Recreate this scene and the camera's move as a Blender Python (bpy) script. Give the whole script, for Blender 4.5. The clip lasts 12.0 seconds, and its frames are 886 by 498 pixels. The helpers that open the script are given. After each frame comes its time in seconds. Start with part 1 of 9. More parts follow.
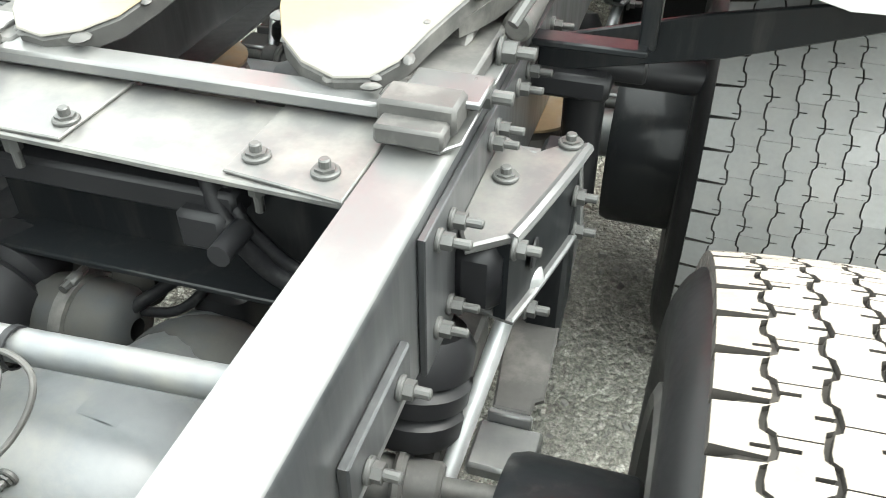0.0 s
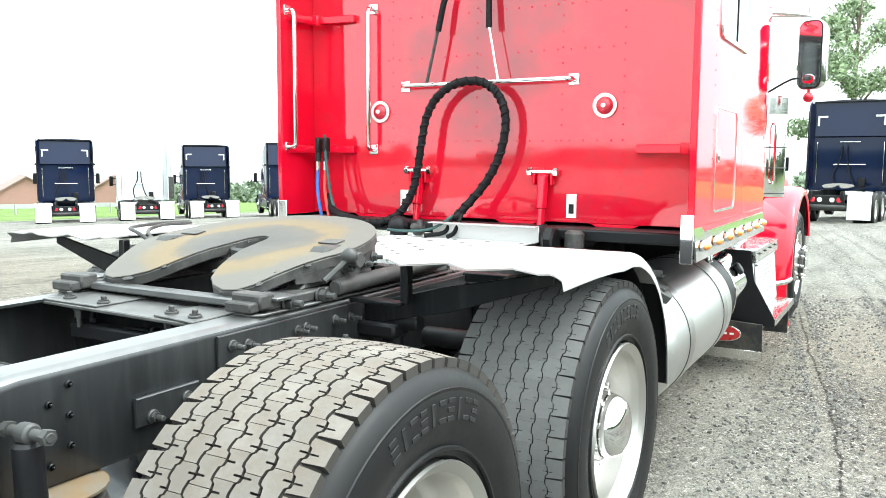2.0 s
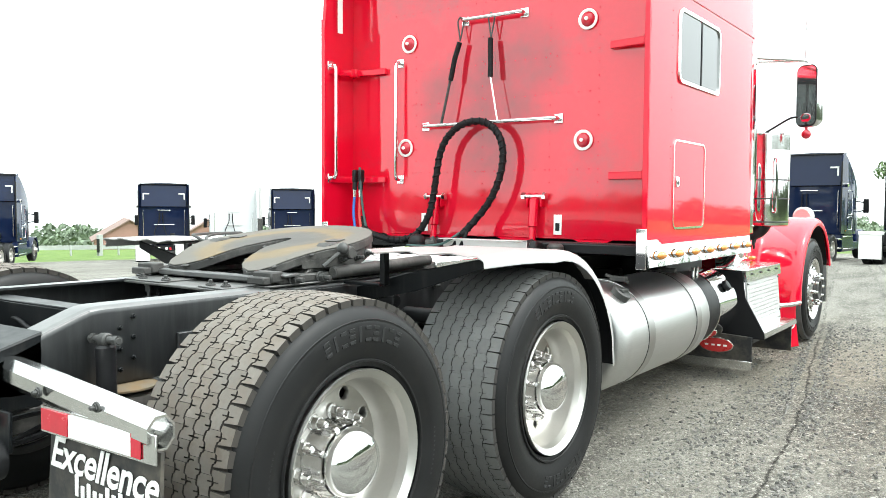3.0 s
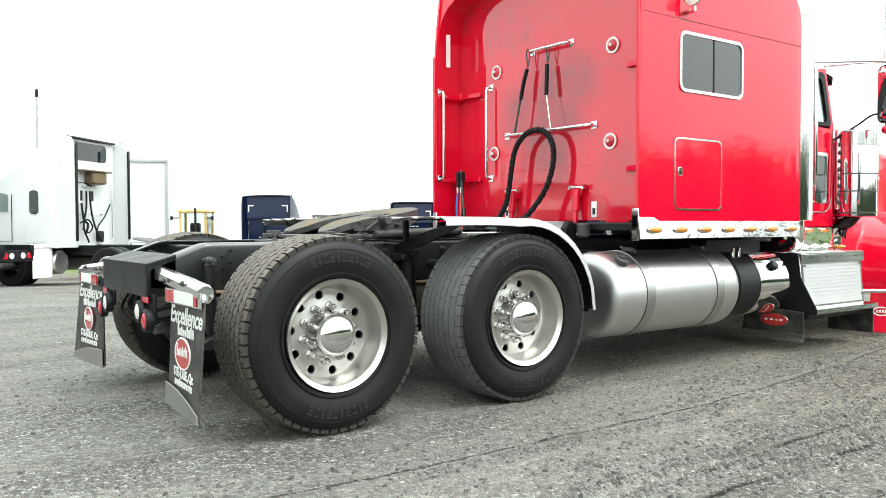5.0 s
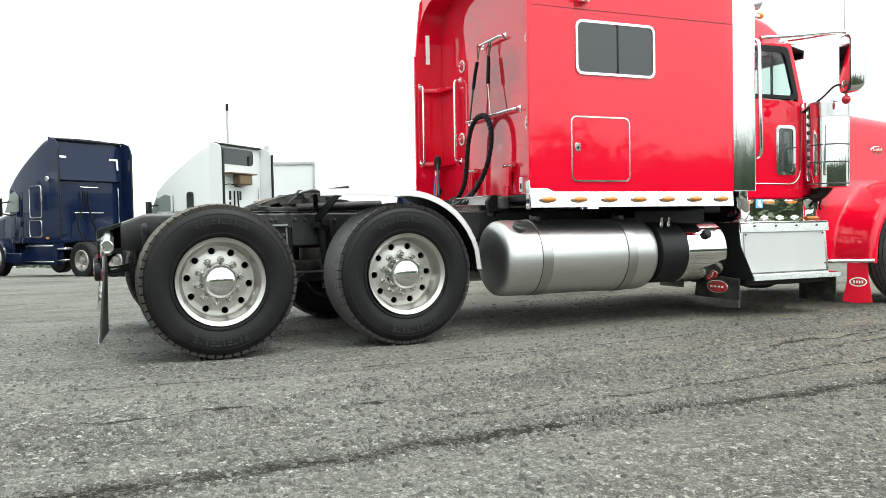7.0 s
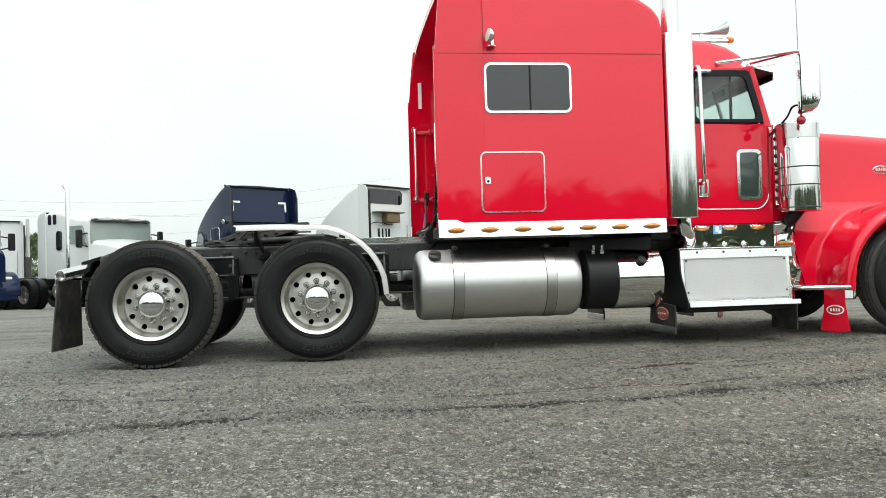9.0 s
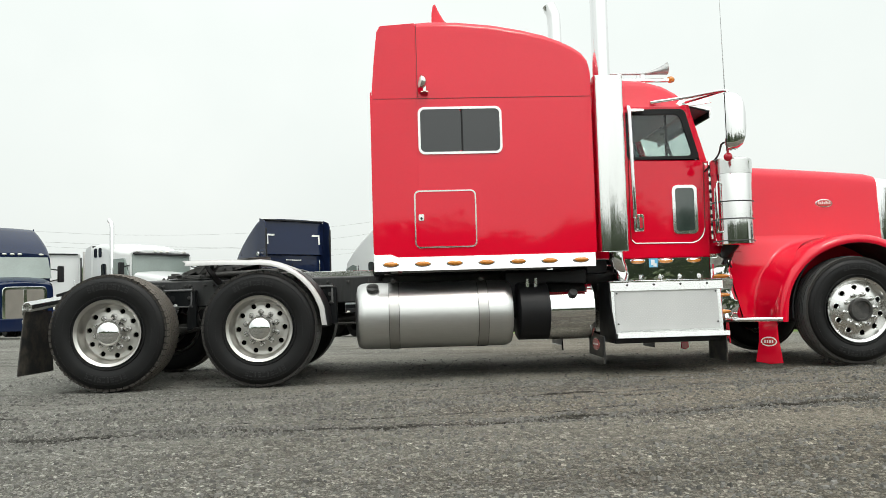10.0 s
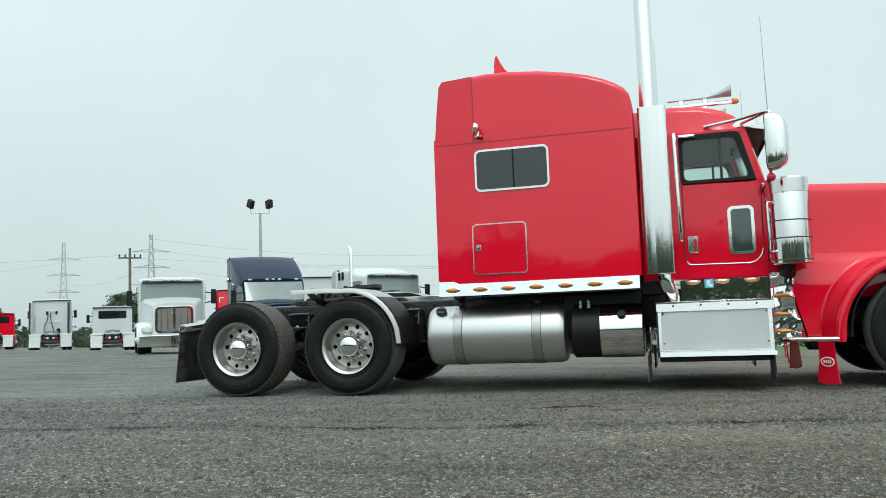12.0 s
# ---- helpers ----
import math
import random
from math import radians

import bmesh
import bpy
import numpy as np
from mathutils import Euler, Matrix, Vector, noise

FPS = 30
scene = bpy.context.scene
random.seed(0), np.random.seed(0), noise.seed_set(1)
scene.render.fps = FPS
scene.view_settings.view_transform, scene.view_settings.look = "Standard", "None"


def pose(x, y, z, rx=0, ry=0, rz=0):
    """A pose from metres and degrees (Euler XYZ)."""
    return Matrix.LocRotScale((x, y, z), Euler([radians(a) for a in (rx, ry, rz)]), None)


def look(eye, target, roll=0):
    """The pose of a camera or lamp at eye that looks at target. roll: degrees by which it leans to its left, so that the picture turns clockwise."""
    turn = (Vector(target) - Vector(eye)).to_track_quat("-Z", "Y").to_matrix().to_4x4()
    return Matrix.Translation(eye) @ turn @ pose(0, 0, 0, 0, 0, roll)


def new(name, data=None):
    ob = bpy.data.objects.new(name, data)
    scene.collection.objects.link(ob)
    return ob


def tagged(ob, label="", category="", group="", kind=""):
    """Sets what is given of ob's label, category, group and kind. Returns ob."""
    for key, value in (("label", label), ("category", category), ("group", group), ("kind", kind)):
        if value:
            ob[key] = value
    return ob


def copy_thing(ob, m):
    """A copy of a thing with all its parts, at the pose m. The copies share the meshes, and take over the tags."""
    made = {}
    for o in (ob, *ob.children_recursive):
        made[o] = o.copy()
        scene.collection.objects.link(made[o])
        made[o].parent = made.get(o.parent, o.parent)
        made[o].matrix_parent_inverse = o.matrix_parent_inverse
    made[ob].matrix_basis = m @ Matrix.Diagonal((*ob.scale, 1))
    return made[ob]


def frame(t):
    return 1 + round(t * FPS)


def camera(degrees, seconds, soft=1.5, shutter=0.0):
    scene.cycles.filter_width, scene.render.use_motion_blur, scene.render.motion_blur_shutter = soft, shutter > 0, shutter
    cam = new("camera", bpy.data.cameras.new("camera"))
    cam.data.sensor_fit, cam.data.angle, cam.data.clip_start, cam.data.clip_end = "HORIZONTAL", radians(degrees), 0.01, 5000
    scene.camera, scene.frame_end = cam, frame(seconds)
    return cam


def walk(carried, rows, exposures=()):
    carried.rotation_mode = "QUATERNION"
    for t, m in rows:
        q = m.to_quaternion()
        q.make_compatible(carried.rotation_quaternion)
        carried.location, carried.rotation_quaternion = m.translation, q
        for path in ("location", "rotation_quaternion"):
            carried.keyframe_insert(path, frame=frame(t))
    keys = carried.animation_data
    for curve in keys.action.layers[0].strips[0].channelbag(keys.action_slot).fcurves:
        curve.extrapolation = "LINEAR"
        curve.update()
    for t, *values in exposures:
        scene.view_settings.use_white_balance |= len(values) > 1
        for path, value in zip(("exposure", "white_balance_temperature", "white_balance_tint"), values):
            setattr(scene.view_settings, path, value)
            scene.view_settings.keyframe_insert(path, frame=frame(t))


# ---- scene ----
cam = camera(57.0, 12.0, soft=0.6, shutter=0.08)
METRES, EYE, TILT, LEAN, TURN = 13.073, 1.54, 0.0, 0.0, 17.0
ROWS = [
    (0.0, 0.0, 0.0, 0.0, 0.03, -37.72, -0.04),
    (0.5, 0.0185, -0.0182, 0.0012, 3.15, -26.14, -0.18),
    (1.0, 0.0378, -0.041, -0.0016, 6.37, -15.94, -0.27),
    (1.5, 0.0565, -0.064, -0.0057, 9.02, -9.79, -0.28),
    (2.0, 0.0786, -0.0895, -0.0099, 12.55, -6.17, -0.35),
    (2.5, 0.1016, -0.1189, -0.0149, 15.38, -3.99, -0.44),
    (4.5, 0.2373, -0.1942, -0.0299, 31.28, -2.02, -0.01),
    (5.0, 0.2764, -0.2037, -0.0365, 36.61, -1.73, 0.11),
    (5.5, 0.3187, -0.2063, -0.0442, 42.39, -1.39, 0.37),
    (6.0, 0.36, -0.1945, -0.0492, 47.59, -1.28, 0.61),
    (6.5, 0.4014, -0.1753, -0.0496, 49.59, -1.34, 0.8),
    (7.0, 0.4404, -0.1493, -0.0541, 49.86, -1.65, 1.06),
    (7.5, 0.4755, -0.116, -0.0525, 51.45, -1.75, 1.29),
    (9.5, 0.6159, 0.0201, -0.0643, 68.63, 2.48, 1.68),
    (10.0, 0.6459, 0.0544, -0.0638, 69.86, 3.45, 1.69),
    (10.5, 0.6765, 0.0892, -0.0618, 72.6, 3.99, 1.85),
    (11.0, 0.7028, 0.1231, -0.0626, 77.7, 4.38, 1.87),
    (11.5, 0.7265, 0.1596, -0.0622, 82.6, 4.74, 2.08),
    (12.0, 0.7474, 0.1972, -0.0639, 89.21, 5.1, 2.09),
]
EXPOSURES = [(0.0, 2.5, 6650, 8), (0.6, 2.08, 6350, 7), (1.5, 1.72, 6200, 6), (2.5, 1.38, 6350, 7), (4.5, 0.98, 6500, 8), (5.5, 0.84, 6500, 8), (6.5, 0.68, 6500, 8),
             (7.5, 0.42, 6500, 8), (9.5, 0.08, 6650, 9), (10.5, -0.04, 6800, 11), (11.4, -0.14, 6800, 11), (12.0, -0.25, 6100, 1)]
walk(cam, [(t, pose(0.717, -0.557, EYE, TILT, LEAN, TURN) @ pose(METRES * x, METRES * y, METRES * z, 90 + pitch, roll, yaw)) for t, x, y, z, yaw, pitch, roll in ROWS], EXPOSURES)

# ---- overcast daylight ----
world = bpy.data.worlds.new("overcast_sky")
scene.world = world
world.use_nodes = True
wn, wl = world.node_tree.nodes, world.node_tree.links
sky = wn.new("ShaderNodeTexSky")
sky.sky_type = "NISHITA"
sky.sun_disc = False
sky.sun_elevation, sky.sun_rotation = radians(58), radians(69)
sky.dust_density, sky.air_density = 4.0, 1.5
grey = wn.new("ShaderNodeHueSaturation")
grey.inputs["Saturation"].default_value = 0.18
wl.new(sky.outputs[0], grey.inputs["Color"])
cloud = wn.new("ShaderNodeTexNoise")
cloud.inputs["Scale"].default_value, cloud.inputs["Detail"].default_value = 2.2, 5.0
ramp = wn.new("ShaderNodeValToRGB")
ramp.color_ramp.elements[0].position, ramp.color_ramp.elements[0].color = 0.3, (7.05, 7.85, 7.8, 1)
ramp.color_ramp.elements[1].position, ramp.color_ramp.elements[1].color = 0.75, (8.3, 8.95, 8.9, 1)
wl.new(cloud.outputs[0], ramp.inputs[0])
veil = wn.new("ShaderNodeMix")
veil.data_type = "RGBA"
veil.inputs[0].default_value = 0.8
wl.new(grey.outputs[0], veil.inputs[6])
wl.new(ramp.outputs[0], veil.inputs[7])
# an overcast dome: the zenith about two and a half times as bright as the horizon
where = wn.new("ShaderNodeTexCoord")
axes = wn.new("ShaderNodeSeparateXYZ")
wl.new(where.outputs["Generated"], axes.inputs[0])
dome = wn.new("ShaderNodeMapRange")
dome.inputs["From Min"].default_value, dome.inputs["From Max"].default_value = 0.0, 1.0
dome.inputs["To Min"].default_value, dome.inputs["To Max"].default_value = 0.98, 1.4
wl.new(axes.outputs[2], dome.inputs[0])
lift = wn.new("ShaderNodeMix")
lift.data_type, lift.blend_type = "RGBA", "MULTIPLY"
lift.inputs[0].default_value = 1.0
wl.new(veil.outputs[2], lift.inputs[6])
wl.new(dome.outputs[0], lift.inputs[7])
# the veiled sun brightens the cloud round it
toward = wn.new("ShaderNodeVectorMath")
toward.operation = "DOT_PRODUCT"
wl.new(where.outputs["Generated"], toward.inputs[0])
toward.inputs[1].default_value = Vector((8, 3, 14)).normalized()
glow = wn.new("ShaderNodeMapRange")
glow.inputs["From Min"].default_value, glow.inputs["From Max"].default_value = 0.38, 1.0
glow.inputs["To Min"].default_value, glow.inputs["To Max"].default_value = 1.0, 1.9
wl.new(toward.outputs["Value"], glow.inputs[0])
haze = wn.new("ShaderNodeMix")
haze.data_type, haze.blend_type = "RGBA", "MULTIPLY"
haze.inputs[0].default_value = 1.0
wl.new(lift.outputs[2], haze.inputs[6])
wl.new(glow.outputs[0], haze.inputs[7])
wl.new(haze.outputs[2], wn["Background"].inputs["Color"])
wn["Background"].inputs["Strength"].default_value = 0.12
sun = new("sun", bpy.data.lights.new("sun", "SUN"))
sun.data.energy, sun.data.angle, sun.data.color = 0.6, radians(14), (1.0, 0.97, 0.93)
sun.matrix_world = look((8, 5, 14), (0, 2, 0))

# ---- materials ----
def surface(name, col, rough=0.5, metal=0.0, var=0.25, big=1.5, fine=40.0, bump=0.0, coat=0.0, tint=None, tint_at=0.6, spec=0.5, island=0.0, stretch=(1, 1, 1), rvar=0.12, sheen=0.0, coat_ior=1.5, coat_rough=0.04):
    """A procedural material: colour mottled at two scales, an optional second colour in patches (dust, rust, grime), fine relief."""
    m = bpy.data.materials.new(name)
    m.use_nodes = True
    n, l = m.node_tree.nodes, m.node_tree.links
    p = n["Principled BSDF"]
    co = n.new("ShaderNodeTexCoord")
    mp = n.new("ShaderNodeMapping")
    mp.inputs["Scale"].default_value = stretch
    l.new(co.outputs["Object"], mp.inputs[0])
    a, b = n.new("ShaderNodeTexNoise"), n.new("ShaderNodeTexNoise")
    for t, s, d in ((a, big, 6.0), (b, fine, 3.0)):
        t.inputs["Scale"].default_value, t.inputs["Detail"].default_value = s, d
        l.new(mp.outputs[0], t.inputs["Vector"])
    add = n.new("ShaderNodeMath")
    add.operation = "MULTIPLY_ADD"
    l.new(b.outputs[0], add.inputs[0])
    add.inputs[1].default_value = 0.4
    l.new(a.outputs[0], add.inputs[2])
    rr = n.new("ShaderNodeMapRange")
    rr.inputs["From Min"].default_value, rr.inputs["From Max"].default_value = 0.35, 1.05
    rr.inputs["To Min"].default_value, rr.inputs["To Max"].default_value = 1 - var, 1 + var
    l.new(add.outputs[0], rr.inputs[0])
    mul = n.new("ShaderNodeMix")
    mul.data_type, mul.blend_type = "RGBA", "MULTIPLY"
    mul.inputs[0].default_value = 1.0
    mul.inputs[6].default_value = (*col, 1)
    l.new(rr.outputs[0], mul.inputs[7])
    out = mul.outputs[2]
    if island:
        geo = n.new("ShaderNodeNewGeometry")
        r2 = n.new("ShaderNodeMapRange")
        r2.inputs["To Min"].default_value, r2.inputs["To Max"].default_value = 1 - island, 1 + island
        l.new(geo.outputs["Random Per Island"], r2.inputs[0])
        m2 = n.new("ShaderNodeMix")
        m2.data_type, m2.blend_type = "RGBA", "MULTIPLY"
        m2.inputs[0].default_value = 1.0
        l.new(out, m2.inputs[6])
        l.new(r2.outputs[0], m2.inputs[7])
        out = m2.outputs[2]
    if tint:
        c = n.new("ShaderNodeTexNoise")
        c.inputs["Scale"].default_value, c.inputs["Detail"].default_value, c.inputs["Roughness"].default_value = big * 2.3, 8.0, 0.65
        l.new(mp.outputs[0], c.inputs["Vector"])
        k = n.new("ShaderNodeMapRange")
        k.inputs["From Min"].default_value, k.inputs["From Max"].default_value = tint_at - 0.14, tint_at + 0.14
        l.new(c.outputs[0], k.inputs[0])
        m3 = n.new("ShaderNodeMix")
        m3.data_type = "RGBA"
        l.new(k.outputs[0], m3.inputs[0])
        l.new(out, m3.inputs[6])
        m3.inputs[7].default_value = (*tint, 1)
        out = m3.outputs[2]
    l.new(out, p.inputs["Base Color"])
    q = n.new("ShaderNodeMapRange")
    q.inputs["From Min"].default_value, q.inputs["From Max"].default_value = 0.35, 1.05
    q.inputs["To Min"].default_value, q.inputs["To Max"].default_value = max(0.02, rough - rvar), min(1.0, rough + rvar)
    l.new(add.outputs[0], q.inputs[0])
    l.new(q.outputs[0], p.inputs["Roughness"])
    p.inputs["Metallic"].default_value = metal
    p.inputs["Coat Weight"].default_value = coat
    p.inputs["Coat Roughness"].default_value = coat_rough
    p.inputs["Coat IOR"].default_value = coat_ior
    p.inputs["Sheen Weight"].default_value = sheen
    p.inputs["Sheen Roughness"].default_value = 0.35
    p.inputs["Specular IOR Level"].default_value = spec
    if bump:
        bp = n.new("ShaderNodeBump")
        bp.inputs["Strength"].default_value, bp.inputs["Distance"].default_value = bump, 0.01
        l.new(add.outputs[0], bp.inputs["Height"])
        l.new(bp.outputs[0], p.inputs["Normal"])
    return m


RED = surface("red_paint", (0.70, 0.003, 0.026), 0.45, 0.0, 0.05, 0.8, 60, 0.0, 1.0, rvar=0.05, spec=0.0, coat_ior=1.54)
RED_DIRTY = surface("red_paint_dusty", (0.66, 0.007, 0.028), 0.45, 0.0, 0.08, 1.2, 50, 0.0, 0.9, tint=(0.44, 0.03, 0.048), tint_at=0.66, spec=0.0, coat_ior=1.9)


def soot(m, spots):
    """Smears exhaust soot on a painted wall round (x, z, radius) spots."""
    n, l = m.node_tree.nodes, m.node_tree.links
    p = n["Principled BSDF"]
    co = n.new("ShaderNodeTexCoord")
    smear = n.new("ShaderNodeTexNoise")
    smear.inputs["Scale"].default_value, smear.inputs["Detail"].default_value = 5.0, 6.0
    l.new(co.outputs["Object"], smear.inputs["Vector"])
    total = None
    for x, z, r in spots:
        d = n.new("ShaderNodeVectorMath")
        d.operation = "DISTANCE"
        l.new(co.outputs["Object"], d.inputs[0])
        d.inputs[1].default_value = (x, 2.69, z)
        k = n.new("ShaderNodeMapRange")
        k.interpolation_type = "SMOOTHSTEP"
        k.inputs["From Min"].default_value, k.inputs["From Max"].default_value = r, r * 0.15
        l.new(d.outputs["Value"], k.inputs[0])
        if total is None:
            total = k.outputs[0]
        else:
            a = n.new("ShaderNodeMath")
            a.operation = "MAXIMUM"
            l.new(total, a.inputs[0])
            l.new(k.outputs[0], a.inputs[1])
            total = a.outputs[0]
    w = n.new("ShaderNodeMath")
    w.operation = "MULTIPLY"
    l.new(total, w.inputs[0])
    l.new(smear.outputs[0], w.inputs[1])
    old = p.inputs["Base Color"].links[0].from_socket
    x = n.new("ShaderNodeMix")
    x.data_type = "RGBA"
    l.new(w.outputs[0], x.inputs[0])
    l.new(old, x.inputs[6])
    x.inputs[7].default_value = (0.085, 0.034, 0.036, 1)
    l.new(x.outputs[2], p.inputs["Base Color"])


soot(RED_DIRTY, ((0.02, 2.12, 0.52), (0.02, 1.62, 0.46), (-0.38, 2.0, 0.36), (0.3, 2.2, 0.38), (-0.05, 1.86, 0.4), (0.22, 1.9, 0.3)))
CHROME = surface("chrome", (0.82, 0.82, 0.82), 0.07, 1.0, 0.04, 1.0, 80, 0.0, rvar=0.04)
WAVY = surface("wavy_stainless", (0.80, 0.80, 0.80), 0.05, 1.0, 0.04, 3.5, 8.0, 0.5, rvar=0.03)
RIPPLED = surface("rippled_stainless", (0.72, 0.72, 0.71), 0.07, 1.0, 0.04, 9.0, 30.0, 0.22, stretch=(1, 1, 0.04), rvar=0.03)
SATIN = surface("dull_aluminium", (0.52, 0.505, 0.495), 0.42, 0.3, 0.06, 2.0, 60, 0.02, rvar=0.06)
GRILLE = surface("dusty_grille_mesh", (0.20, 0.185, 0.16), 0.6, 0.2, 0.2, 3.0, 90, 0.1)
STRAP = surface("dull_steel_strap", (0.46, 0.45, 0.44), 0.38, 1.0, 0.12, 3.0, 60, 0.02)
STEEL = surface("polished_stainless", (0.74, 0.74, 0.73), 0.16, 1.0, 0.08, 2.0, 60, 0.02, rvar=0.08)
BRUSHED = surface("brushed_tank_aluminium", (0.60, 0.60, 0.59), 0.38, 1.0, 0.16, 2.5, 120, 0.05, stretch=(1, 0.08, 1), rvar=0.14)
ALLOY = surface("forged_alloy", (0.56, 0.545, 0.515), 0.36, 1.0, 0.06, 4.0, 90, 0.01, tint=(0.45, 0.42, 0.37), tint_at=0.74, rvar=0.03)
BRIGHT = surface("polished_alloy", (0.66, 0.655, 0.64), 0.27, 1.0, 0.06, 4.0, 90, 0.01, rvar=0.05)
FENDER = surface("polished_fender", (0.50, 0.49, 0.48), 0.34, 0.45, 0.06, 2.0, 60, 0.03, rvar=0.06)
NUT = surface("bright_nut_cover", (0.62, 0.61, 0.60), 0.22, 1.0, 0.1, 9.0, 60)
DUSTY_RUBBER = surface("dusty_brown_rubber", (0.055, 0.05, 0.045), 0.6, 0.0, 0.25, 4.0, 60, 0.05, tint=(0.12, 0.105, 0.09), tint_at=0.58)
DECK = surface("bright_deck_plate", (0.74, 0.74, 0.73), 0.55, 0.15, 0.1, 3.0, 60, 0.05, spec=0.3)
LETTER = surface("scuffed_raised_rubber", (0.015, 0.015, 0.0155), 0.55, 0.0, 0.3, 20.0, 90, 0.05, spec=0.3)
DUSTY_CAST = surface("dust_caked_casting", (0.036, 0.035, 0.032), 0.7, 0.0, 0.3, 6.0, 70, 0.15, tint=(0.03, 0.033, 0.036), tint_at=0.6, spec=0.25)
# near-black without gloss: shade painted in behind the hand holes
HOLE = surface("shaded_hollow", (0.004, 0.004, 0.004), 0.9, 0.0, 0.2, 5.0, 40, 0.0, spec=0.0)
FRAME = surface("black_chassis_paint", (0.007, 0.008, 0.009), 0.4, 0.0, 0.35, 9.0, 45, 0.04, 0.12, tint=(0.026, 0.025, 0.024), tint_at=0.66, stretch=(1, 1, 0.14), spec=0.16)
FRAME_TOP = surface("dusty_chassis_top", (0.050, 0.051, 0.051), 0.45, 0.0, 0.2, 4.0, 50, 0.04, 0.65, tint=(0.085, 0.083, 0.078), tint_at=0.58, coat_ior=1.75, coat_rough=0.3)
PLATE_TOP = surface("grimy_plate_top", (0.046, 0.046, 0.045), 0.5, 0.0, 0.25, 5.0, 50, 0.05, 0.35, tint=(0.10, 0.097, 0.088), tint_at=0.56, coat_ior=1.6, coat_rough=0.32)
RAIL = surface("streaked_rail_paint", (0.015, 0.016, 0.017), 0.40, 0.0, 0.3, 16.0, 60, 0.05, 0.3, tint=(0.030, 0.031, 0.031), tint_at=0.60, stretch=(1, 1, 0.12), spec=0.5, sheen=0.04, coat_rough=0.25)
GREASE = surface("greasy_dusty_iron", (0.045, 0.044, 0.042), 0.55, 0.05, 0.35, 5.0, 60, 0.1, tint=(0.11, 0.105, 0.097), tint_at=0.62, spec=0.35)
PLATE = surface("worn_fifth_wheel_steel", (0.115, 0.11, 0.10), 0.75, 0.0, 0.25, 4.0, 55, 0.08, tint=(0.175, 0.168, 0.15), tint_at=0.55, spec=0.15)
RUST = surface("rust_film", (0.17, 0.12, 0.07), 0.75, 0.0, 0.2, 5.0, 60, 0.05, tint=(0.15, 0.135, 0.11), tint_at=0.58, spec=0.15)
GREASE_PAD = surface("dried_grease", (0.10, 0.098, 0.093), 0.7, 0.0, 0.25, 7.0, 80, 0.15, tint=(0.06, 0.058, 0.056), tint_at=0.56, spec=0.2)


def wear_rings(m, centre):
    """Ring-shaped wear on the bearing face: grey grease round the throat, an ochre rust ring, a paler rim."""
    n, l = m.node_tree.nodes, m.node_tree.links
    p = n["Principled BSDF"]
    co = n.new("ShaderNodeTexCoord")
    d = n.new("ShaderNodeVectorMath")
    d.operation = "DISTANCE"
    l.new(co.outputs["Object"], d.inputs[0])
    d.inputs[1].default_value = centre
    rough = n.new("ShaderNodeTexNoise")
    rough.inputs["Scale"].default_value, rough.inputs["Detail"].default_value, rough.inputs["Roughness"].default_value = 6.0, 8.0, 0.65
    l.new(co.outputs["Object"], rough.inputs["Vector"])
    shift = n.new("ShaderNodeMath")
    shift.operation = "MULTIPLY_ADD"
    l.new(rough.outputs[0], shift.inputs[0])
    shift.inputs[1].default_value = 0.16
    l.new(d.outputs["Value"], shift.inputs[2])
    ring = n.new("ShaderNodeValToRGB")
    stops = ((0.10, (0.065, 0.063, 0.06)), (0.25, (0.085, 0.083, 0.079)), (0.32, (0.105, 0.094, 0.076)), (0.355, (0.175, 0.128, 0.068)), (0.415, (0.165, 0.126, 0.074)), (0.46, (0.125, 0.117, 0.102)), (0.60, (0.12, 0.115, 0.104)))
    while len(ring.color_ramp.elements) < len(stops):
        ring.color_ramp.elements.new(0.5)
    for e, (pos, c) in zip(ring.color_ramp.elements, stops):
        e.position, e.color = pos, (*c, 1)
    l.new(shift.outputs[0], ring.inputs[0])
    old = p.inputs["Base Color"].links[0].from_socket
    x = n.new("ShaderNodeMix")
    x.data_type = "RGBA"
    x.inputs[0].default_value = 0.78
    l.new(old, x.inputs[6])
    l.new(ring.outputs[0], x.inputs[7])
    l.new(x.outputs[2], p.inputs["Base Color"])


FACE = surface("ringed_bearing_steel", (0.10, 0.096, 0.088), 0.7, 0.0, 0.35, 9.0, 70, 0.1, tint=(0.13, 0.118, 0.10), tint_at=0.6, spec=0.2)
wear_rings(FACE, (0.0, 0.82, 1.12))
BOLT = surface("dull_zinc_bolt", (0.05, 0.05, 0.048), 0.5, 0.2, 0.3, 20, 90, 0.08)
CAST = surface("cast_axle_grey", (0.085, 0.09, 0.094), 0.42, 0.1, 0.3, 3.0, 50, 0.1, tint=(0.14, 0.135, 0.12), tint_at=0.62)
RUBBER = surface("tyre_sidewall_rubber", (0.0075, 0.0075, 0.0078), 0.48, 0.0, 0.3, 6.0, 90, 0.03, tint=(0.012, 0.011, 0.010), tint_at=0.66, spec=0.24)
TREAD_A = surface("dusty_worn_tread", (0.138, 0.124, 0.108), 0.85, 0.0, 0.25, 6.0, 90, 0.2, tint=(0.118, 0.096, 0.076), tint_at=0.55, island=0.12)
TREAD_B = surface("grey_worn_tread", (0.12, 0.121, 0.119), 0.8, 0.0, 0.25, 6.0, 90, 0.15, tint=(0.125, 0.122, 0.116), tint_at=0.6, island=0.1)
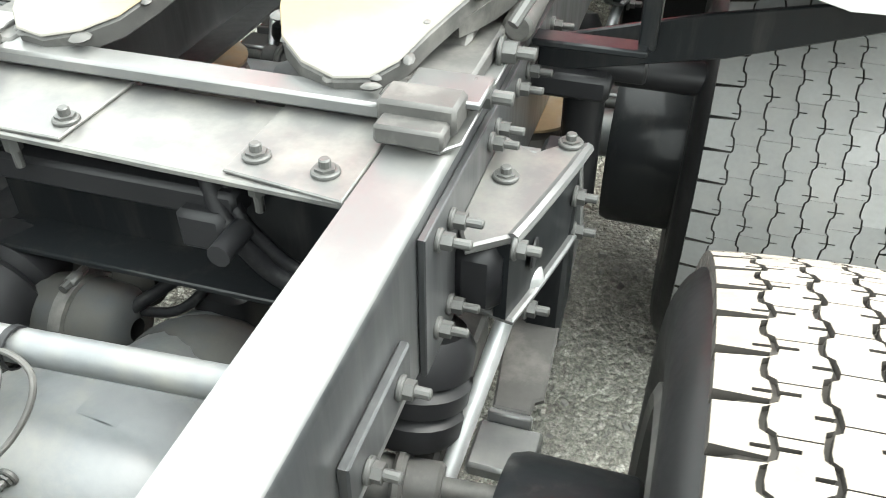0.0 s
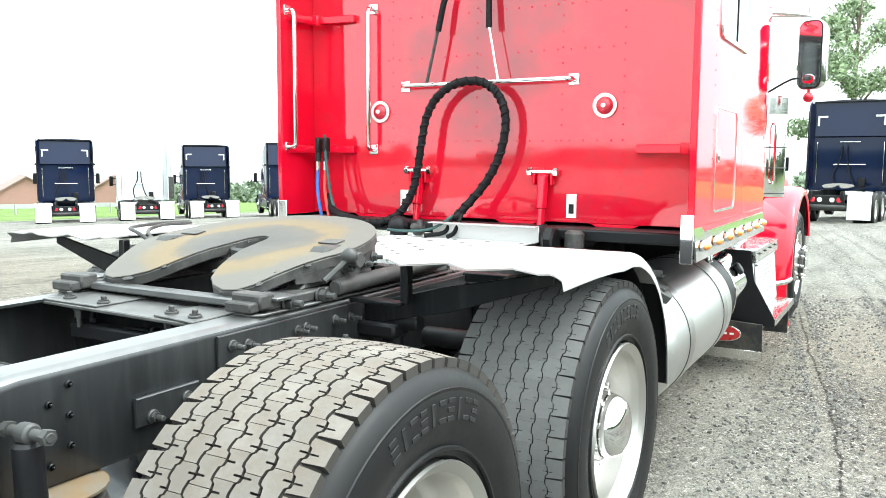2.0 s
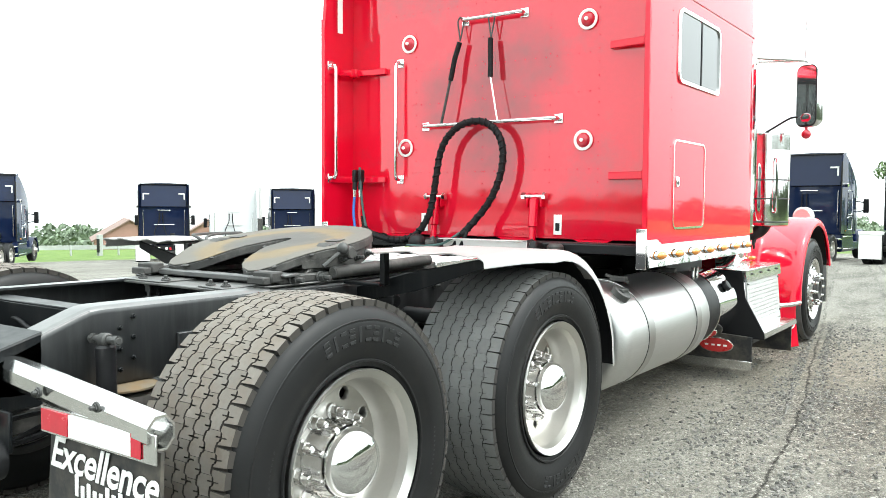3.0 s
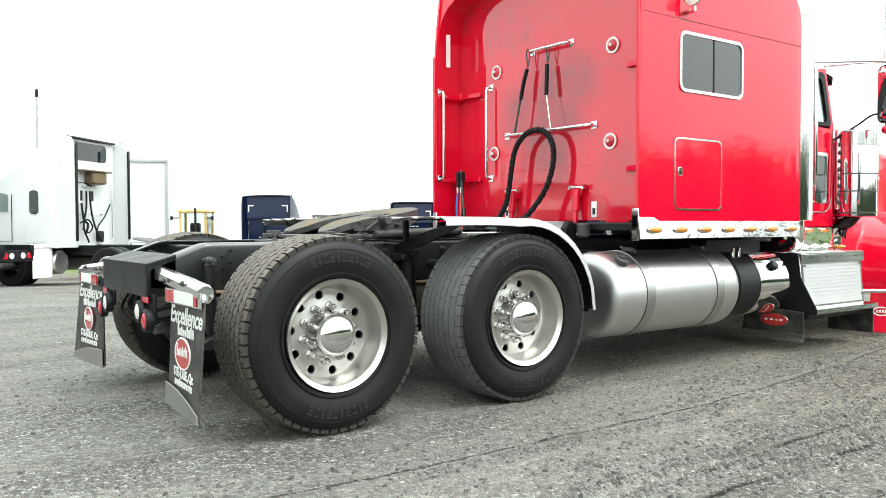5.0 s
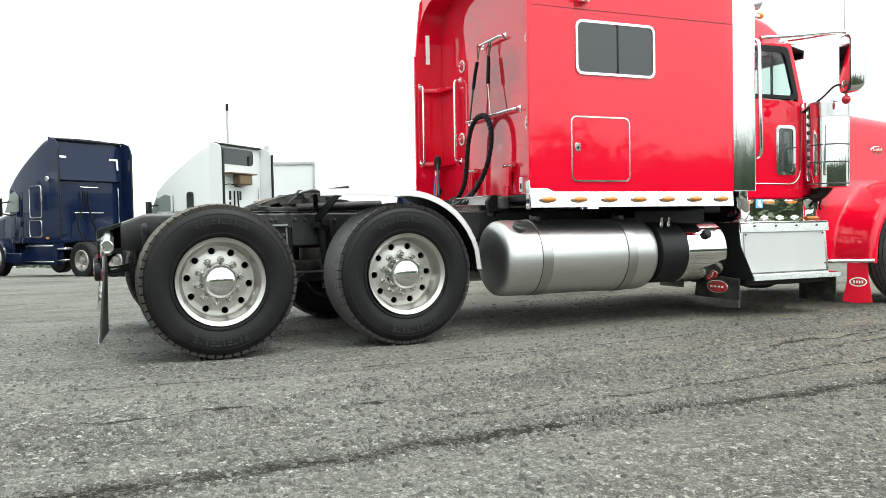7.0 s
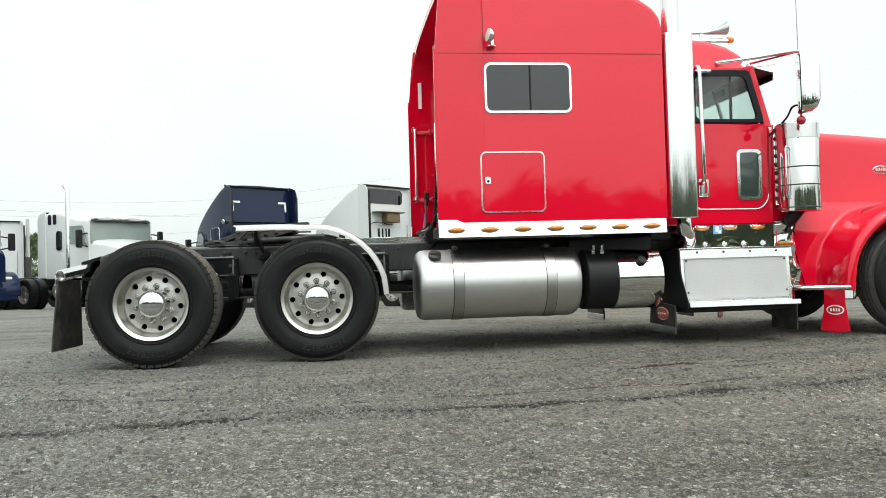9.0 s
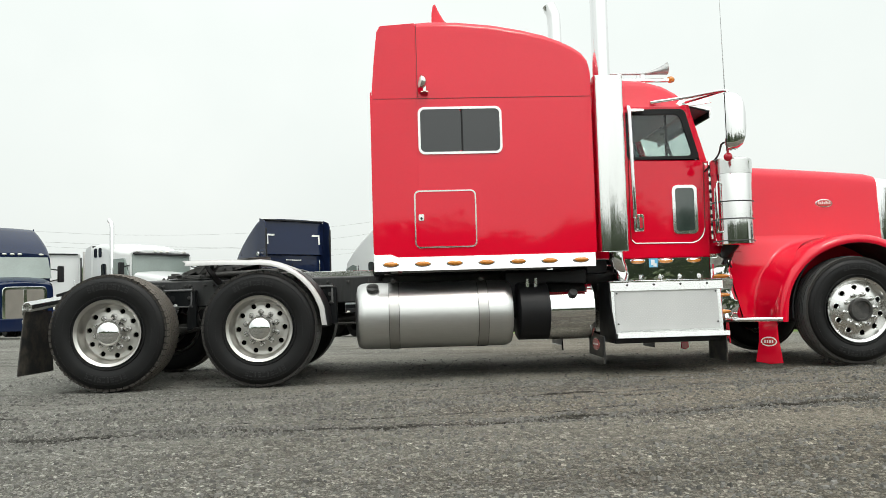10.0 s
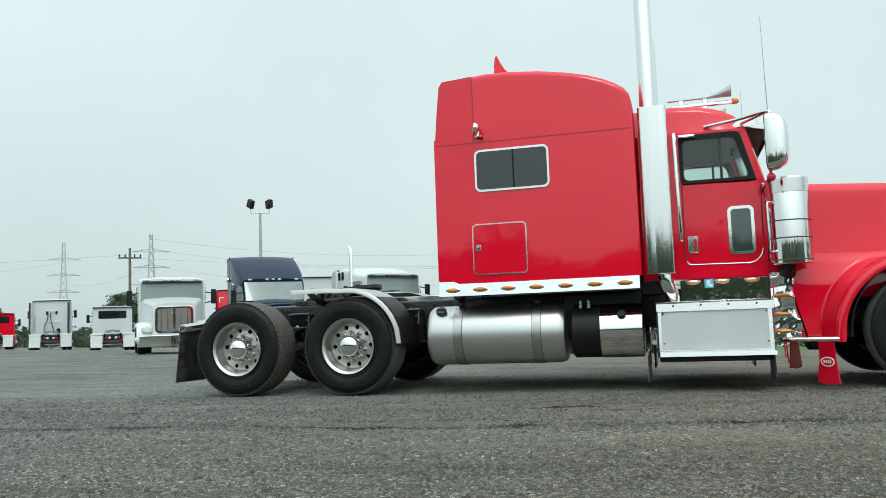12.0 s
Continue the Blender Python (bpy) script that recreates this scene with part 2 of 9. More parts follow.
GROOVE_A = surface("dusty_groove_rubber", (0.030, 0.026, 0.022), 0.9, 0.0, 0.35, 8.0, 80, 0.1)
GROOVE = surface("tread_groove_rubber", (0.02, 0.018, 0.016), 0.85, 0.0, 0.3, 8.0, 80, 0.1)
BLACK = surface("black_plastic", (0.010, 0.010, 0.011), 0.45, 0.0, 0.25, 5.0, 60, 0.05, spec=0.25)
HOSE = surface("corrugated_hose_black", (0.008, 0.008, 0.009), 0.5, 0.0, 0.3, 20, 120, 0.1, tint=(0.028, 0.028, 0.027), tint_at=0.66, spec=0.15)
BLUE_HOSE = surface("blue_air_hose", (0.03, 0.12, 0.42), 0.45)
SEAM = surface("shaded_red_seam", (0.22, 0.004, 0.012), 0.6)
STICKER = surface("pale_blue_sticker", (0.12, 0.42, 0.66), 0.5)
RED_HOSE = surface("red_air_hose", (0.55, 0.05, 0.04), 0.45)
GREEN_HOSE = surface("green_cable", (0.03, 0.075, 0.07), 0.5)
GLASS_DARK = surface("smoked_window_glass", (0.012, 0.014, 0.016), 0.05, 0.0, 0.1, 1.0, 30, 0.0, 0.6, rvar=0.02)
# pale base colour stands in for sky mirrored in far glass
SCREEN_GLASS = surface("sky_pale_glass", (0.20, 0.235, 0.22), 0.14, 0.0, 0.3, 0.7, 30, 0.0, 0.5, rvar=0.03, coat_ior=1.45)
PEEP_GLASS = surface("green_peep_glass", (0.035, 0.052, 0.046), 0.06, 0.0, 0.2, 3.0, 30, 0.0, 1.0, rvar=0.02, coat_ior=1.6)
AMBER = surface("amber_lens", (0.62, 0.22, 0.03), 0.22, 0.0, 0.15, 30, 120, 0.05, 0.5)
RED_LENS = surface("red_lens", (0.5, 0.012, 0.03), 0.2, 0.0, 0.15, 30, 120, 0.05, 0.5)
CLEAR_LENS = surface("clear_lens", (0.7, 0.7, 0.64), 0.2, 0.0, 0.15, 30, 120, 0.1, 0.5)
WHITE = surface("white_truck_paint", (0.64, 0.655, 0.655), 0.3, 0.0, 0.05, 0.8, 40, 0.0, 0.5, rvar=0.05)
NAVY = surface("navy_truck_paint", (0.007, 0.014, 0.043), 0.4, 0.0, 0.1, 0.7, 40, 0.0, 0.7, rvar=0.05, spec=0.0, coat_ior=1.5)
WHITE_FLAP = surface("white_mud_flap", (0.75, 0.75, 0.73), 0.5, 0.0, 0.06, 3.0, 40)
TAPE = surface("white_reflective_tape", (0.82, 0.82, 0.80), 0.35, 0.0, 0.08, 6, 60)
FLAP = surface("black_rubber_flap", (0.014, 0.014, 0.015), 0.5, 0.0, 0.3, 4.0, 60, 0.08, tint=(0.085, 0.074, 0.058), tint_at=0.56)
BADGE = surface("red_enamel_badge", (0.48, 0.03, 0.03), 0.3, 0.0, 0.06, 5, 50, 0.0, 0.4)
YELLOW = surface("loader_yellow", (0.60, 0.40, 0.12), 0.5, 0.0, 0.12, 2.0, 40, 0.02, 0.2)
BARK = surface("bark", (0.13, 0.10, 0.075), 0.9, 0.0, 0.3, 8.0, 40, 0.3)
# leaf colour lightened, with distance haze painted in
LEAF = surface("hazed_leaf_green", (0.16, 0.22, 0.11), 0.65, 0.0, 0.3, 2.0, 20, 0.0, island=0.4)
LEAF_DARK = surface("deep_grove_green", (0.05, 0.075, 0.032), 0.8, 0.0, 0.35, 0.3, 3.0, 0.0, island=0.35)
# paler than the grove: haze is put into this green
LEAF_FAR = surface("hazed_wood_green", (0.14, 0.18, 0.12), 0.8, 0.0, 0.35, 0.3, 3.0, 0.0, island=0.35)
GALV = surface("galvanised_steel", (0.42, 0.43, 0.43), 0.45, 0.6, 0.15, 3.0, 40)
BRICK = surface("far_brick", (0.30, 0.17, 0.14), 0.85, 0.0, 0.12, 1.0, 14, 0.0)
SHINGLE = surface("brown_shingle", (0.22, 0.15, 0.13), 0.9, 0.0, 0.2, 1.0, 20, 0.0)
POLE_WOOD = surface("weathered_pole", (0.16, 0.135, 0.11), 0.85, 0.0, 0.25, 3.0, 30, 0.2, stretch=(1, 1, 0.1))
SEAT = surface("cab_interior_grey", (0.055, 0.065, 0.067), 0.8, 0.0, 0.2, 3.0, 40)
STONE = surface("crushed_stone", (0.135, 0.130, 0.119), 0.85, 0.0, 0.2, 8.0, 60, 0.1, island=0.5)

LINING = surface("pale_cab_lining", (0.22, 0.245, 0.245), 0.85, 0.0, 0.1, 3.0, 40)

GLASS = bpy.data.materials.new("cab_glass")
GLASS.use_nodes = True
gp = GLASS.node_tree.nodes["Principled BSDF"]
gp.inputs["Base Color"].default_value = (0.75, 0.85, 0.82, 1)
gp.inputs["Roughness"].default_value = 0.02
gp.inputs["Transmission Weight"].default_value = 1.0
gp.inputs["IOR"].default_value = 1.45


def tread_plate():
    """Bright checker plate: small raised lozenges in a bump pattern."""
    m = surface("diamond_plate_aluminium", (0.52, 0.52, 0.515), 0.36, 0.45, 0.08, 3.0, 60)
    n, l = m.node_tree.nodes, m.node_tree.links
    co = n.new("ShaderNodeTexCoord")
    mp = n.new("ShaderNodeMapping")
    mp.inputs["Rotation"].default_value = (radians(45), radians(45), radians(45))
    mp.inputs["Scale"].default_value = (1, 1, 1)
    ck = n.new("ShaderNodeTexVoronoi")
    ck.inputs["Scale"].default_value = 70.0
    ck.inputs["Randomness"].default_value = 0.15
    bp = n.new("ShaderNodeBump")
    bp.inputs["Strength"].default_value, bp.inputs["Distance"].default_value = 0.22, 0.004
    bp.invert = True
    l.new(co.outputs["Object"], mp.inputs[0])
    l.new(mp.outputs[0], ck.inputs["Vector"])
    l.new(ck.outputs["Distance"], bp.inputs["Height"])
    l.new(bp.outputs[0], n["Principled BSDF"].inputs["Normal"])
    return m


CHECKER = tread_plate()


def gravel():
    """Crushed-stone yard: stones of several greys, darker wheel tracks along y, grass beyond the yard's edge."""
    m = bpy.data.materials.new("gravel_yard")
    m.use_nodes = True
    n, l = m.node_tree.nodes, m.node_tree.links
    p = n["Principled BSDF"]
    co = n.new("ShaderNodeTexCoord")

    def noise_at(scale, detail, sc=(1, 1, 1), rough=0.6):
        mp = n.new("ShaderNodeMapping")
        mp.inputs["Scale"].default_value = sc
        l.new(co.outputs["Object"], mp.inputs[0])
        t = n.new("ShaderNodeTexNoise")
        t.inputs["Scale"].default_value, t.inputs["Detail"].default_value, t.inputs["Roughness"].default_value = scale, detail, rough
        l.new(mp.outputs[0], t.inputs["Vector"])
        return t

    def ramp_of(src, *stops):
        r = n.new("ShaderNodeValToRGB")
        while len(r.color_ramp.elements) < len(stops):
            r.color_ramp.elements.new(0.5)
        for e, (pos, c) in zip(r.color_ramp.elements, stops):
            e.position, e.color = pos, (*c, 1)
        l.new(src, r.inputs[0])
        return r

    def mixed(f, a, b, mode="MIX"):
        x = n.new("ShaderNodeMix")
        x.data_type, x.blend_type = "RGBA", mode
        if isinstance(f, float):
            x.inputs[0].default_value = f
        else:
            l.new(f, x.inputs[0])
        l.new(a, x.inputs[6])
        l.new(b, x.inputs[7])
        return x.outputs[2]

    # cells with crooked outlines
    crook = n.new("ShaderNodeMix")
    crook.data_type, crook.blend_type = "RGBA", "LINEAR_LIGHT"
    crook.inputs[0].default_value = 0.018
    l.new(co.outputs["Object"], crook.inputs[6])
    l.new(noise_at(38, 4).outputs[1], crook.inputs[7])

    def cells(scale, feature="F1"):
        v = n.new("ShaderNodeTexVoronoi")
        v.feature = feature
        v.inputs["Scale"].default_value = scale
        l.new(crook.outputs[2], v.inputs["Vector"])
        return v

    vor = cells(52.0)
    fine = cells(115.0)
    # packed ground: stones pressed into pale dirt
    packed = ramp_of(vor.outputs["Color"], (0.0, (0.140, 0.138, 0.128)), (0.45, (0.196, 0.194, 0.181)), (0.85, (0.245, 0.243, 0.229)), (1.0, (0.40, 0.398, 0.38)))
    speck = ramp_of(fine.outputs["Color"], (0.0, (0.72, 0.72, 0.71)), (0.5, (0.99, 0.99, 0.98)), (1.0, (1.3, 1.3, 1.28)))
    packed = mixed(1.0, packed.outputs[0], speck.outputs[0], "MULTIPLY")
    # loose ground: stones of all greys, with shade painted into the gaps
    loose = ramp_of(vor.outputs["Color"], (0.0, (0.055, 0.054, 0.050)), (0.35, (0.135, 0.134, 0.125)), (0.75, (0.27, 0.27, 0.257)), (1.0, (0.52, 0.52, 0.50)))
    gap_shade = ramp_of(cells(52.0, "DISTANCE_TO_EDGE").outputs["Distance"], (0.0, (0.22, 0.21, 0.195)), (0.10, (0.72, 0.71, 0.7)), (0.22, (1.12, 1.12, 1.11)))
    loose = mixed(1.0, loose.outputs[0], gap_shade.outputs[0], "MULTIPLY")
    grit = ramp_of(noise_at(120, 6, (1, 1, 1), 0.75).outputs[0], (0.34, (0.55, 0.55, 0.54)), (0.5, (1.0, 1.0, 1.0)), (0.64, (1.45, 1.45, 1.43)))
    # narrow broken dark ruts along the yard, drifting towards the truck's front
    place = n.new("ShaderNodeSeparateXYZ")
    l.new(co.outputs["Object"], place.inputs[0])
    def sum_of(kind, a, b):
        s = n.new("ShaderNodeMath")
        s.operation = kind
        for k, q in enumerate((a, b)):
            if isinstance(q, float):
                s.inputs[k].default_value = q
            else:
                l.new(q, s.inputs[k])
        return s.outputs[0]

    def ranged(src, lo, hi, to_lo=0.0, to_hi=1.0):
        k = n.new("ShaderNodeMapRange")
        k.inputs["From Min"].default_value, k.inputs["From Max"].default_value = lo, hi
        k.inputs["To Min"].default_value, k.inputs["To Max"].default_value = to_lo, to_hi
        l.new(src, k.inputs[0])
        return k.outputs[0]

    ahead = sum_of("SUBTRACT", place.outputs[1], 2.5)
    bend = sum_of("ADD", ahead, sum_of("SQRT", sum_of("ADD", sum_of("MULTIPLY", ahead, ahead), 1.0), 0.0))
    drift = sum_of("ADD", place.outputs[0], sum_of("MULTIPLY", bend, 0.08))
    sway = n.new("ShaderNodeMath")
    sway.operation = "MULTIPLY_ADD"
    l.new(noise_at(1.4, 9, (1, 0.6, 1), 0.74).outputs[0], sway.inputs[0])
    sway.inputs[1].default_value = 0.2
    l.new(drift, sway.inputs[2])
    rut, windrow = 0.0, 0.0
    for c, w in ((2.05, 0.008), (2.84, 0.015), (3.1, 0.014), (3.5, 0.014), (3.95, 0.056)):
        d = sum_of("ABSOLUTE", sum_of("SUBTRACT", sway.outputs[0], c), 0.0)
        rut = sum_of("MAXIMUM", rut, ranged(d, w * 1.4, w * 0.5))
        windrow = sum_of("MAXIMUM", windrow, ranged(d, w * 4.2, w * 1.2))
    broken = ranged(noise_at(2.2, 6, (1.0, 0.5, 1), 0.8).outputs[0], 0.30, 0.44)
    rutted = sum_of("MULTIPLY", sum_of("MULTIPLY", sum_of("MULTIPLY", rut, broken), sum_of("MULTIPLY", ranged(place.outputs[1], 6.0, 9.5, 1.0, 0.0), ranged(place.outputs[1], -6.0, -2.5))), ranged(noise_at(34, 4, (1, 0.6, 1), 0.7).outputs[0], 0.34, 0.54, 0.3, 1.0))
    patch = ranged(noise_at(1.1, 6, (1.0, 0.35, 1), 0.65).outputs[0], 0.44, 0.60, 0.0, 0.85)
    outward = ranged(place.outputs[0], 3.4, 5.2, 0.08, 0.85)
    looseness = sum_of("MINIMUM", sum_of("MAXIMUM", sum_of("MAXIMUM", sum_of("MULTIPLY", windrow, broken), patch), outward), 1.0)
    col = mixed(looseness, packed, loose)
    col = mixed(1.0, col, grit.outputs[0], "MULTIPLY")
    streak = ramp_of(noise_at(2.2, 10, (1.0, 0.14, 1), 0.8).outputs[0], (0.36, (0.72, 0.705, 0.685)), (0.48, (0.98, 0.975, 0.96)), (0.62, (1.12, 1.12, 1.105)))
    col = mixed(1.0, col, streak.outputs[0], "MULTIPLY")
    damp = ramp_of(noise_at(0.3, 6, (1.0, 0.5, 1)).outputs[0], (0.36, (0.84, 0.83, 0.805)), (0.62, (1.08, 1.08, 1.065)))
    col = mixed(1.0, col, damp.outputs[0], "MULTIPLY")
    rut_dark = ramp_of(rutted, (0.0, (1.0, 1.0, 1.0)), (1.0, (0.17, 0.16, 0.145)))
    col = mixed(1.0, col, rut_dark.outputs[0], "MULTIPLY")
    # browner, darker ground towards the truck's front: a warm colour cast painted in
    fwd = n.new("ShaderNodeMath")
    fwd.operation = "MULTIPLY_ADD"
    l.new(noise_at(0.7, 5, (1, 0.6, 1)).outputs[0], fwd.inputs[0])
    fwd.inputs[1].default_value = 4.0
    l.new(place.outputs[1], fwd.inputs[2])
    warm_tint = n.new("ShaderNodeMapRange")
    thin = ranged(place.outputs[1], 6.5, 10.0, 1.0, 0.25)
    warm_tint.inputs["From Min"].default_value, warm_tint.inputs["From Max"].default_value = 2.5, 7.0
    l.new(fwd.outputs[0], warm_tint.inputs[0])
    brown = ramp_of(sum_of("MULTIPLY", warm_tint.outputs[0], thin), (0.0, (1.0, 1.0, 1.0)), (1.0, (0.90, 0.825, 0.745)))
    col = mixed(1.0, col, brown.outputs[0], "MULTIPLY")
    grass = ramp_of(noise_at(0.8, 8).outputs[0], (0.3, (0.05, 0.085, 0.02)), (0.55, (0.12, 0.19, 0.045)), (0.8, (0.24, 0.27, 0.09)))
    sep = n.new("ShaderNodeSeparateXYZ")
    l.new(co.outputs["Object"], sep.inputs[0])
    wob = noise_at(0.25, 4)
    edge_x = n.new("ShaderNodeMath")
    edge_x.operation = "MULTIPLY_ADD"
    l.new(wob.outputs[0], edge_x.inputs[0])
    edge_x.inputs[1].default_value = 4.0
    l.new(sep.outputs[0], edge_x.inputs[2])
    k1 = n.new("ShaderNodeMapRange")
    k1.inputs["From Min"].default_value, k1.inputs["From Max"].default_value = -34.0, -36.0
    l.new(edge_x.outputs[0], k1.inputs[0])
    # on the far side the yard goes on behind the parked trucks; the field lies past its corner
    corner = n.new("ShaderNodeMapRange")
    corner.inputs["From Min"].default_value, corner.inputs["From Max"].default_value = 7.0, 10.0
    l.new(sep.outputs[1], corner.inputs[0])
    field = n.new("ShaderNodeMath")
    field.operation = "MULTIPLY"
    l.new(k1.outputs[0], field.inputs[0])
    l.new(corner.outputs[0], field.inputs[1])
    edge_y = n.new("ShaderNodeMath")
    edge_y.operation = "MULTIPLY_ADD"
    l.new(wob.outputs[0], edge_y.inputs[0])
    edge_y.inputs[1].default_value = 4.0
    l.new(sep.outputs[1], edge_y.inputs[2])
    k2 = n.new("ShaderNodeMapRange")
    k2.inputs["From Min"].default_value, k2.inputs["From Max"].default_value = 44.0, 46.0
    l.new(edge_y.outputs[0], k2.inputs[0])
    k3 = n.new("ShaderNodeMapRange")
    k3.inputs["From Min"].default_value, k3.inputs["From Max"].default_value = 46.0, 48.0
    l.new(edge_x.outputs[0], k3.inputs[0])
    either = n.new("ShaderNodeMath")
    either.operation = "MAXIMUM"
    l.new(field.outputs[0], either.inputs[0])
    l.new(k3.outputs[0], either.inputs[1])
    mx = n.new("ShaderNodeMath")
    mx.operation = "MAXIMUM"
    l.new(either.outputs[0], mx.inputs[0])
    l.new(k2.outputs[0], mx.inputs[1])
    col = mixed(mx.outputs[0], col, grass.outputs[0])
    l.new(col, p.inputs["Base Color"])
    p.inputs["Roughness"].default_value = 0.9
    p.inputs["Specular IOR Level"].default_value = 0.25
    bp = n.new("ShaderNodeBump")
    bp.inputs["Strength"].default_value, bp.inputs["Distance"].default_value = 0.9, 0.016
    l.new(vor.outputs["Distance"], bp.inputs["Height"])
    bp.invert = True
    b2 = n.new("ShaderNodeBump")
    b2.inputs["Strength"].default_value, b2.inputs["Distance"].default_value = 0.5, 0.022
    l.new(noise_at(22, 7, (1, 1, 1), 0.7).outputs[0], b2.inputs["Height"])
    l.new(b2.outputs[0], bp.inputs["Normal"])
    l.new(bp.outputs[0], p.inputs["Normal"])
    return m


GRAVEL = gravel()

# ---- mesh building ----
class Shape:
    """Collects vertices and faces of one mesh."""

    def __init__(self):
        self.v, self.f = [], []

    def add(self, vs, fs):
        o = len(self.v)
        self.v += [tuple(p) for p in vs]
        self.f += [tuple(o + i for i in q) for q in fs]
        return self

    def moved(self, m, start=0):
        self.v[start:] = [tuple(m @ Vector(p)) for p in self.v[start:]]
        return self

    def box(self, c, s, b=0.004, turn=None):
        """A box of centre c and size s with chamfered edges."""
        h = [k / 2 for k in s]
        b = min(b, min(h) * 0.49)
        signs = [(i, j, k) for i in (-1, 1) for j in (-1, 1) for k in (-1, 1)]
        vs, at = [], {}
        for g in signs:
            for a in range(3):
                at[g, a] = len(vs)
                vs.append(Vector([g[i] * (h[i] - (0 if i == a else b)) for i in range(3)]))
        fs = []
        for a in range(3):
            o = [i for i in range(3) if i != a]
            for sa in (-1, 1):
                loop = []
                for p, q in ((-1, -1), (1, -1), (1, 1), (-1, 1)):
                    g = [0, 0, 0]
                    g[a], g[o[0]], g[o[1]] = sa, p, q
                    loop.append(at[tuple(g), a])
                fs.append(loop)
        for a, e, c2 in ((0, 1, 2), (0, 2, 1), (1, 2, 0)):
            for sa in (-1, 1):
                for se in (-1, 1):
                    loop = []
                    for kind, sc in ((a, -1), (a, 1), (e, 1), (e, -1)):
                        g = [0, 0, 0]
                        g[a], g[e], g[c2] = sa, se, sc
                        loop.append(at[tuple(g), kind])
                    fs.append(loop)
        fs += [[at[g, 0], at[g, 1], at[g, 2]] for g in signs]
        m = Matrix.Translation(c) @ (turn.to_4x4() if turn else Matrix())
        return self.add([m @ p for p in vs], fs)

    def loft(self, rings, cap=True, closed=True):
        k = len(rings[0])
        vs = [p for r in rings for p in r]
        fs = []
        for i in range(len(rings) - 1):
            for j in range(k if closed else k - 1):
                j2 = (j + 1) % k
                fs.append((i * k + j, i * k + j2, (i + 1) * k + j2, (i + 1) * k + j))
        if cap:
            fs += [tuple(range(k - 1, -1, -1)), tuple((len(rings) - 1) * k + j for j in range(k))]
        return self.add(vs, fs)

    def cyl(self, p0, p1, r0, r1=None, n=16, bev=0.0):
        p0, p1 = Vector(p0), Vector(p1)
        r1 = r0 if r1 is None else r1
        d = (p1 - p0).normalized()
        steps = [(p0, r0), (p1, r1)]
        if bev:
            steps = [(p0, r0 - bev), (p0 + d * bev, r0), (p1 - d * bev, r1), (p1, r1 - bev)]
        u = d.orthogonal().normalized()
        w = d.cross(u)
        return self.loft([[p + (u * math.cos(2 * math.pi * i / n) + w * math.sin(2 * math.pi * i / n)) * r for i in range(n)] for p, r in steps])

    def tube(self, pts, r, n=8, cap=True):
        """A round bar along points."""
        pts = [Vector(p) for p in pts]
        rings, u = [], None
        for i, p in enumerate(pts):
            d = (pts[min(i + 1, len(pts) - 1)] - pts[max(i - 1, 0)]).normalized()
            u = d.orthogonal().normalized() if u is None else (u - d * u.dot(d)).normalized()
            w = d.cross(u)
            rr = r[i] if isinstance(r, (list, tuple)) else r
            rings.append([p + (u * math.cos(2 * math.pi * k / n) + w * math.sin(2 * math.pi * k / n)) * rr for k in range(n)])
        return self.loft(rings, cap)

    def lathe(self, prof, c=(0, 0, 0), axis="x", n=32, cap=False, sign=1):
        """Turns (along, radius) pairs round an axis through c."""
        c = Vector(c)
        rings = []
        for a, r in prof:
            ring = []
            for i in range(n):
                q = 2 * math.pi * i / n
                e = {"x": (sign * a, r * math.cos(q), r * math.sin(q)), "y": (r * math.cos(q), sign * a, r * math.sin(q)), "z": (r * math.cos(q), r * math.sin(q), sign * a)}[axis]
                ring.append(c + Vector(e))
            rings.append(ring)
        return self.loft(rings, cap)

    def prism(self, poly, axis, a, b, bev=0.0):
        """Extrudes an outline, given in the two other axes in order, from a to b along axis."""
        def at(p, k):
            return {"x": (k, p[0], p[1]), "y": (p[0], k, p[1]), "z": (p[0], p[1], k)}[axis]
        if bev:
            cx, cy = sum(p[0] for p in poly) / len(poly), sum(p[1] for p in poly) / len(poly)
            ins = []
            m = len(poly)
            area = sum(poly[i][0] * poly[(i + 1) % m][1] - poly[(i + 1) % m][0] * poly[i][1] for i in range(m))
            sg = 1 if area > 0 else -1
            for i in range(m):
                p0, p1, p2 = Vector(poly[i - 1]), Vector(poly[i]), Vector(poly[(i + 1) % m])
                d1, d2 = (p1 - p0).normalized(), (p2 - p1).normalized()
                n1, n2 = Vector((-d1.y, d1.x)) * sg, Vector((-d2.y, d2.x)) * sg
                nn = n1 + n2
                nn = nn.normalized() / max(0.5, nn.normalized().dot(n1)) if nn.length > 1e-5 else n1
                ins.append(tuple(p1 + nn * bev))
            s = 1 if b > a else -1
            return self.loft([[at(p, a) for p in ins], [at(p, a + s * bev) for p in poly], [at(p, b - s * bev) for p in poly], [at(p, b) for p in ins]])
        return self.loft([[at(p, a) for p in poly], [at(p, b) for p in poly]])

    def ball(self, c, r, n=12, squash=(1, 1, 1)):
        prof = [(-math.cos(math.pi * i / (n // 2)), max(1e-4, math.sin(math.pi * i / (n // 2)))) for i in range(n // 2 + 1)]
        start = len(self.v)
        self.lathe(prof, axis="z", n=n)
        return self.moved(Matrix.Translation(c) @ Matrix.Diagonal((*(r * k for k in squash), 1)), start)

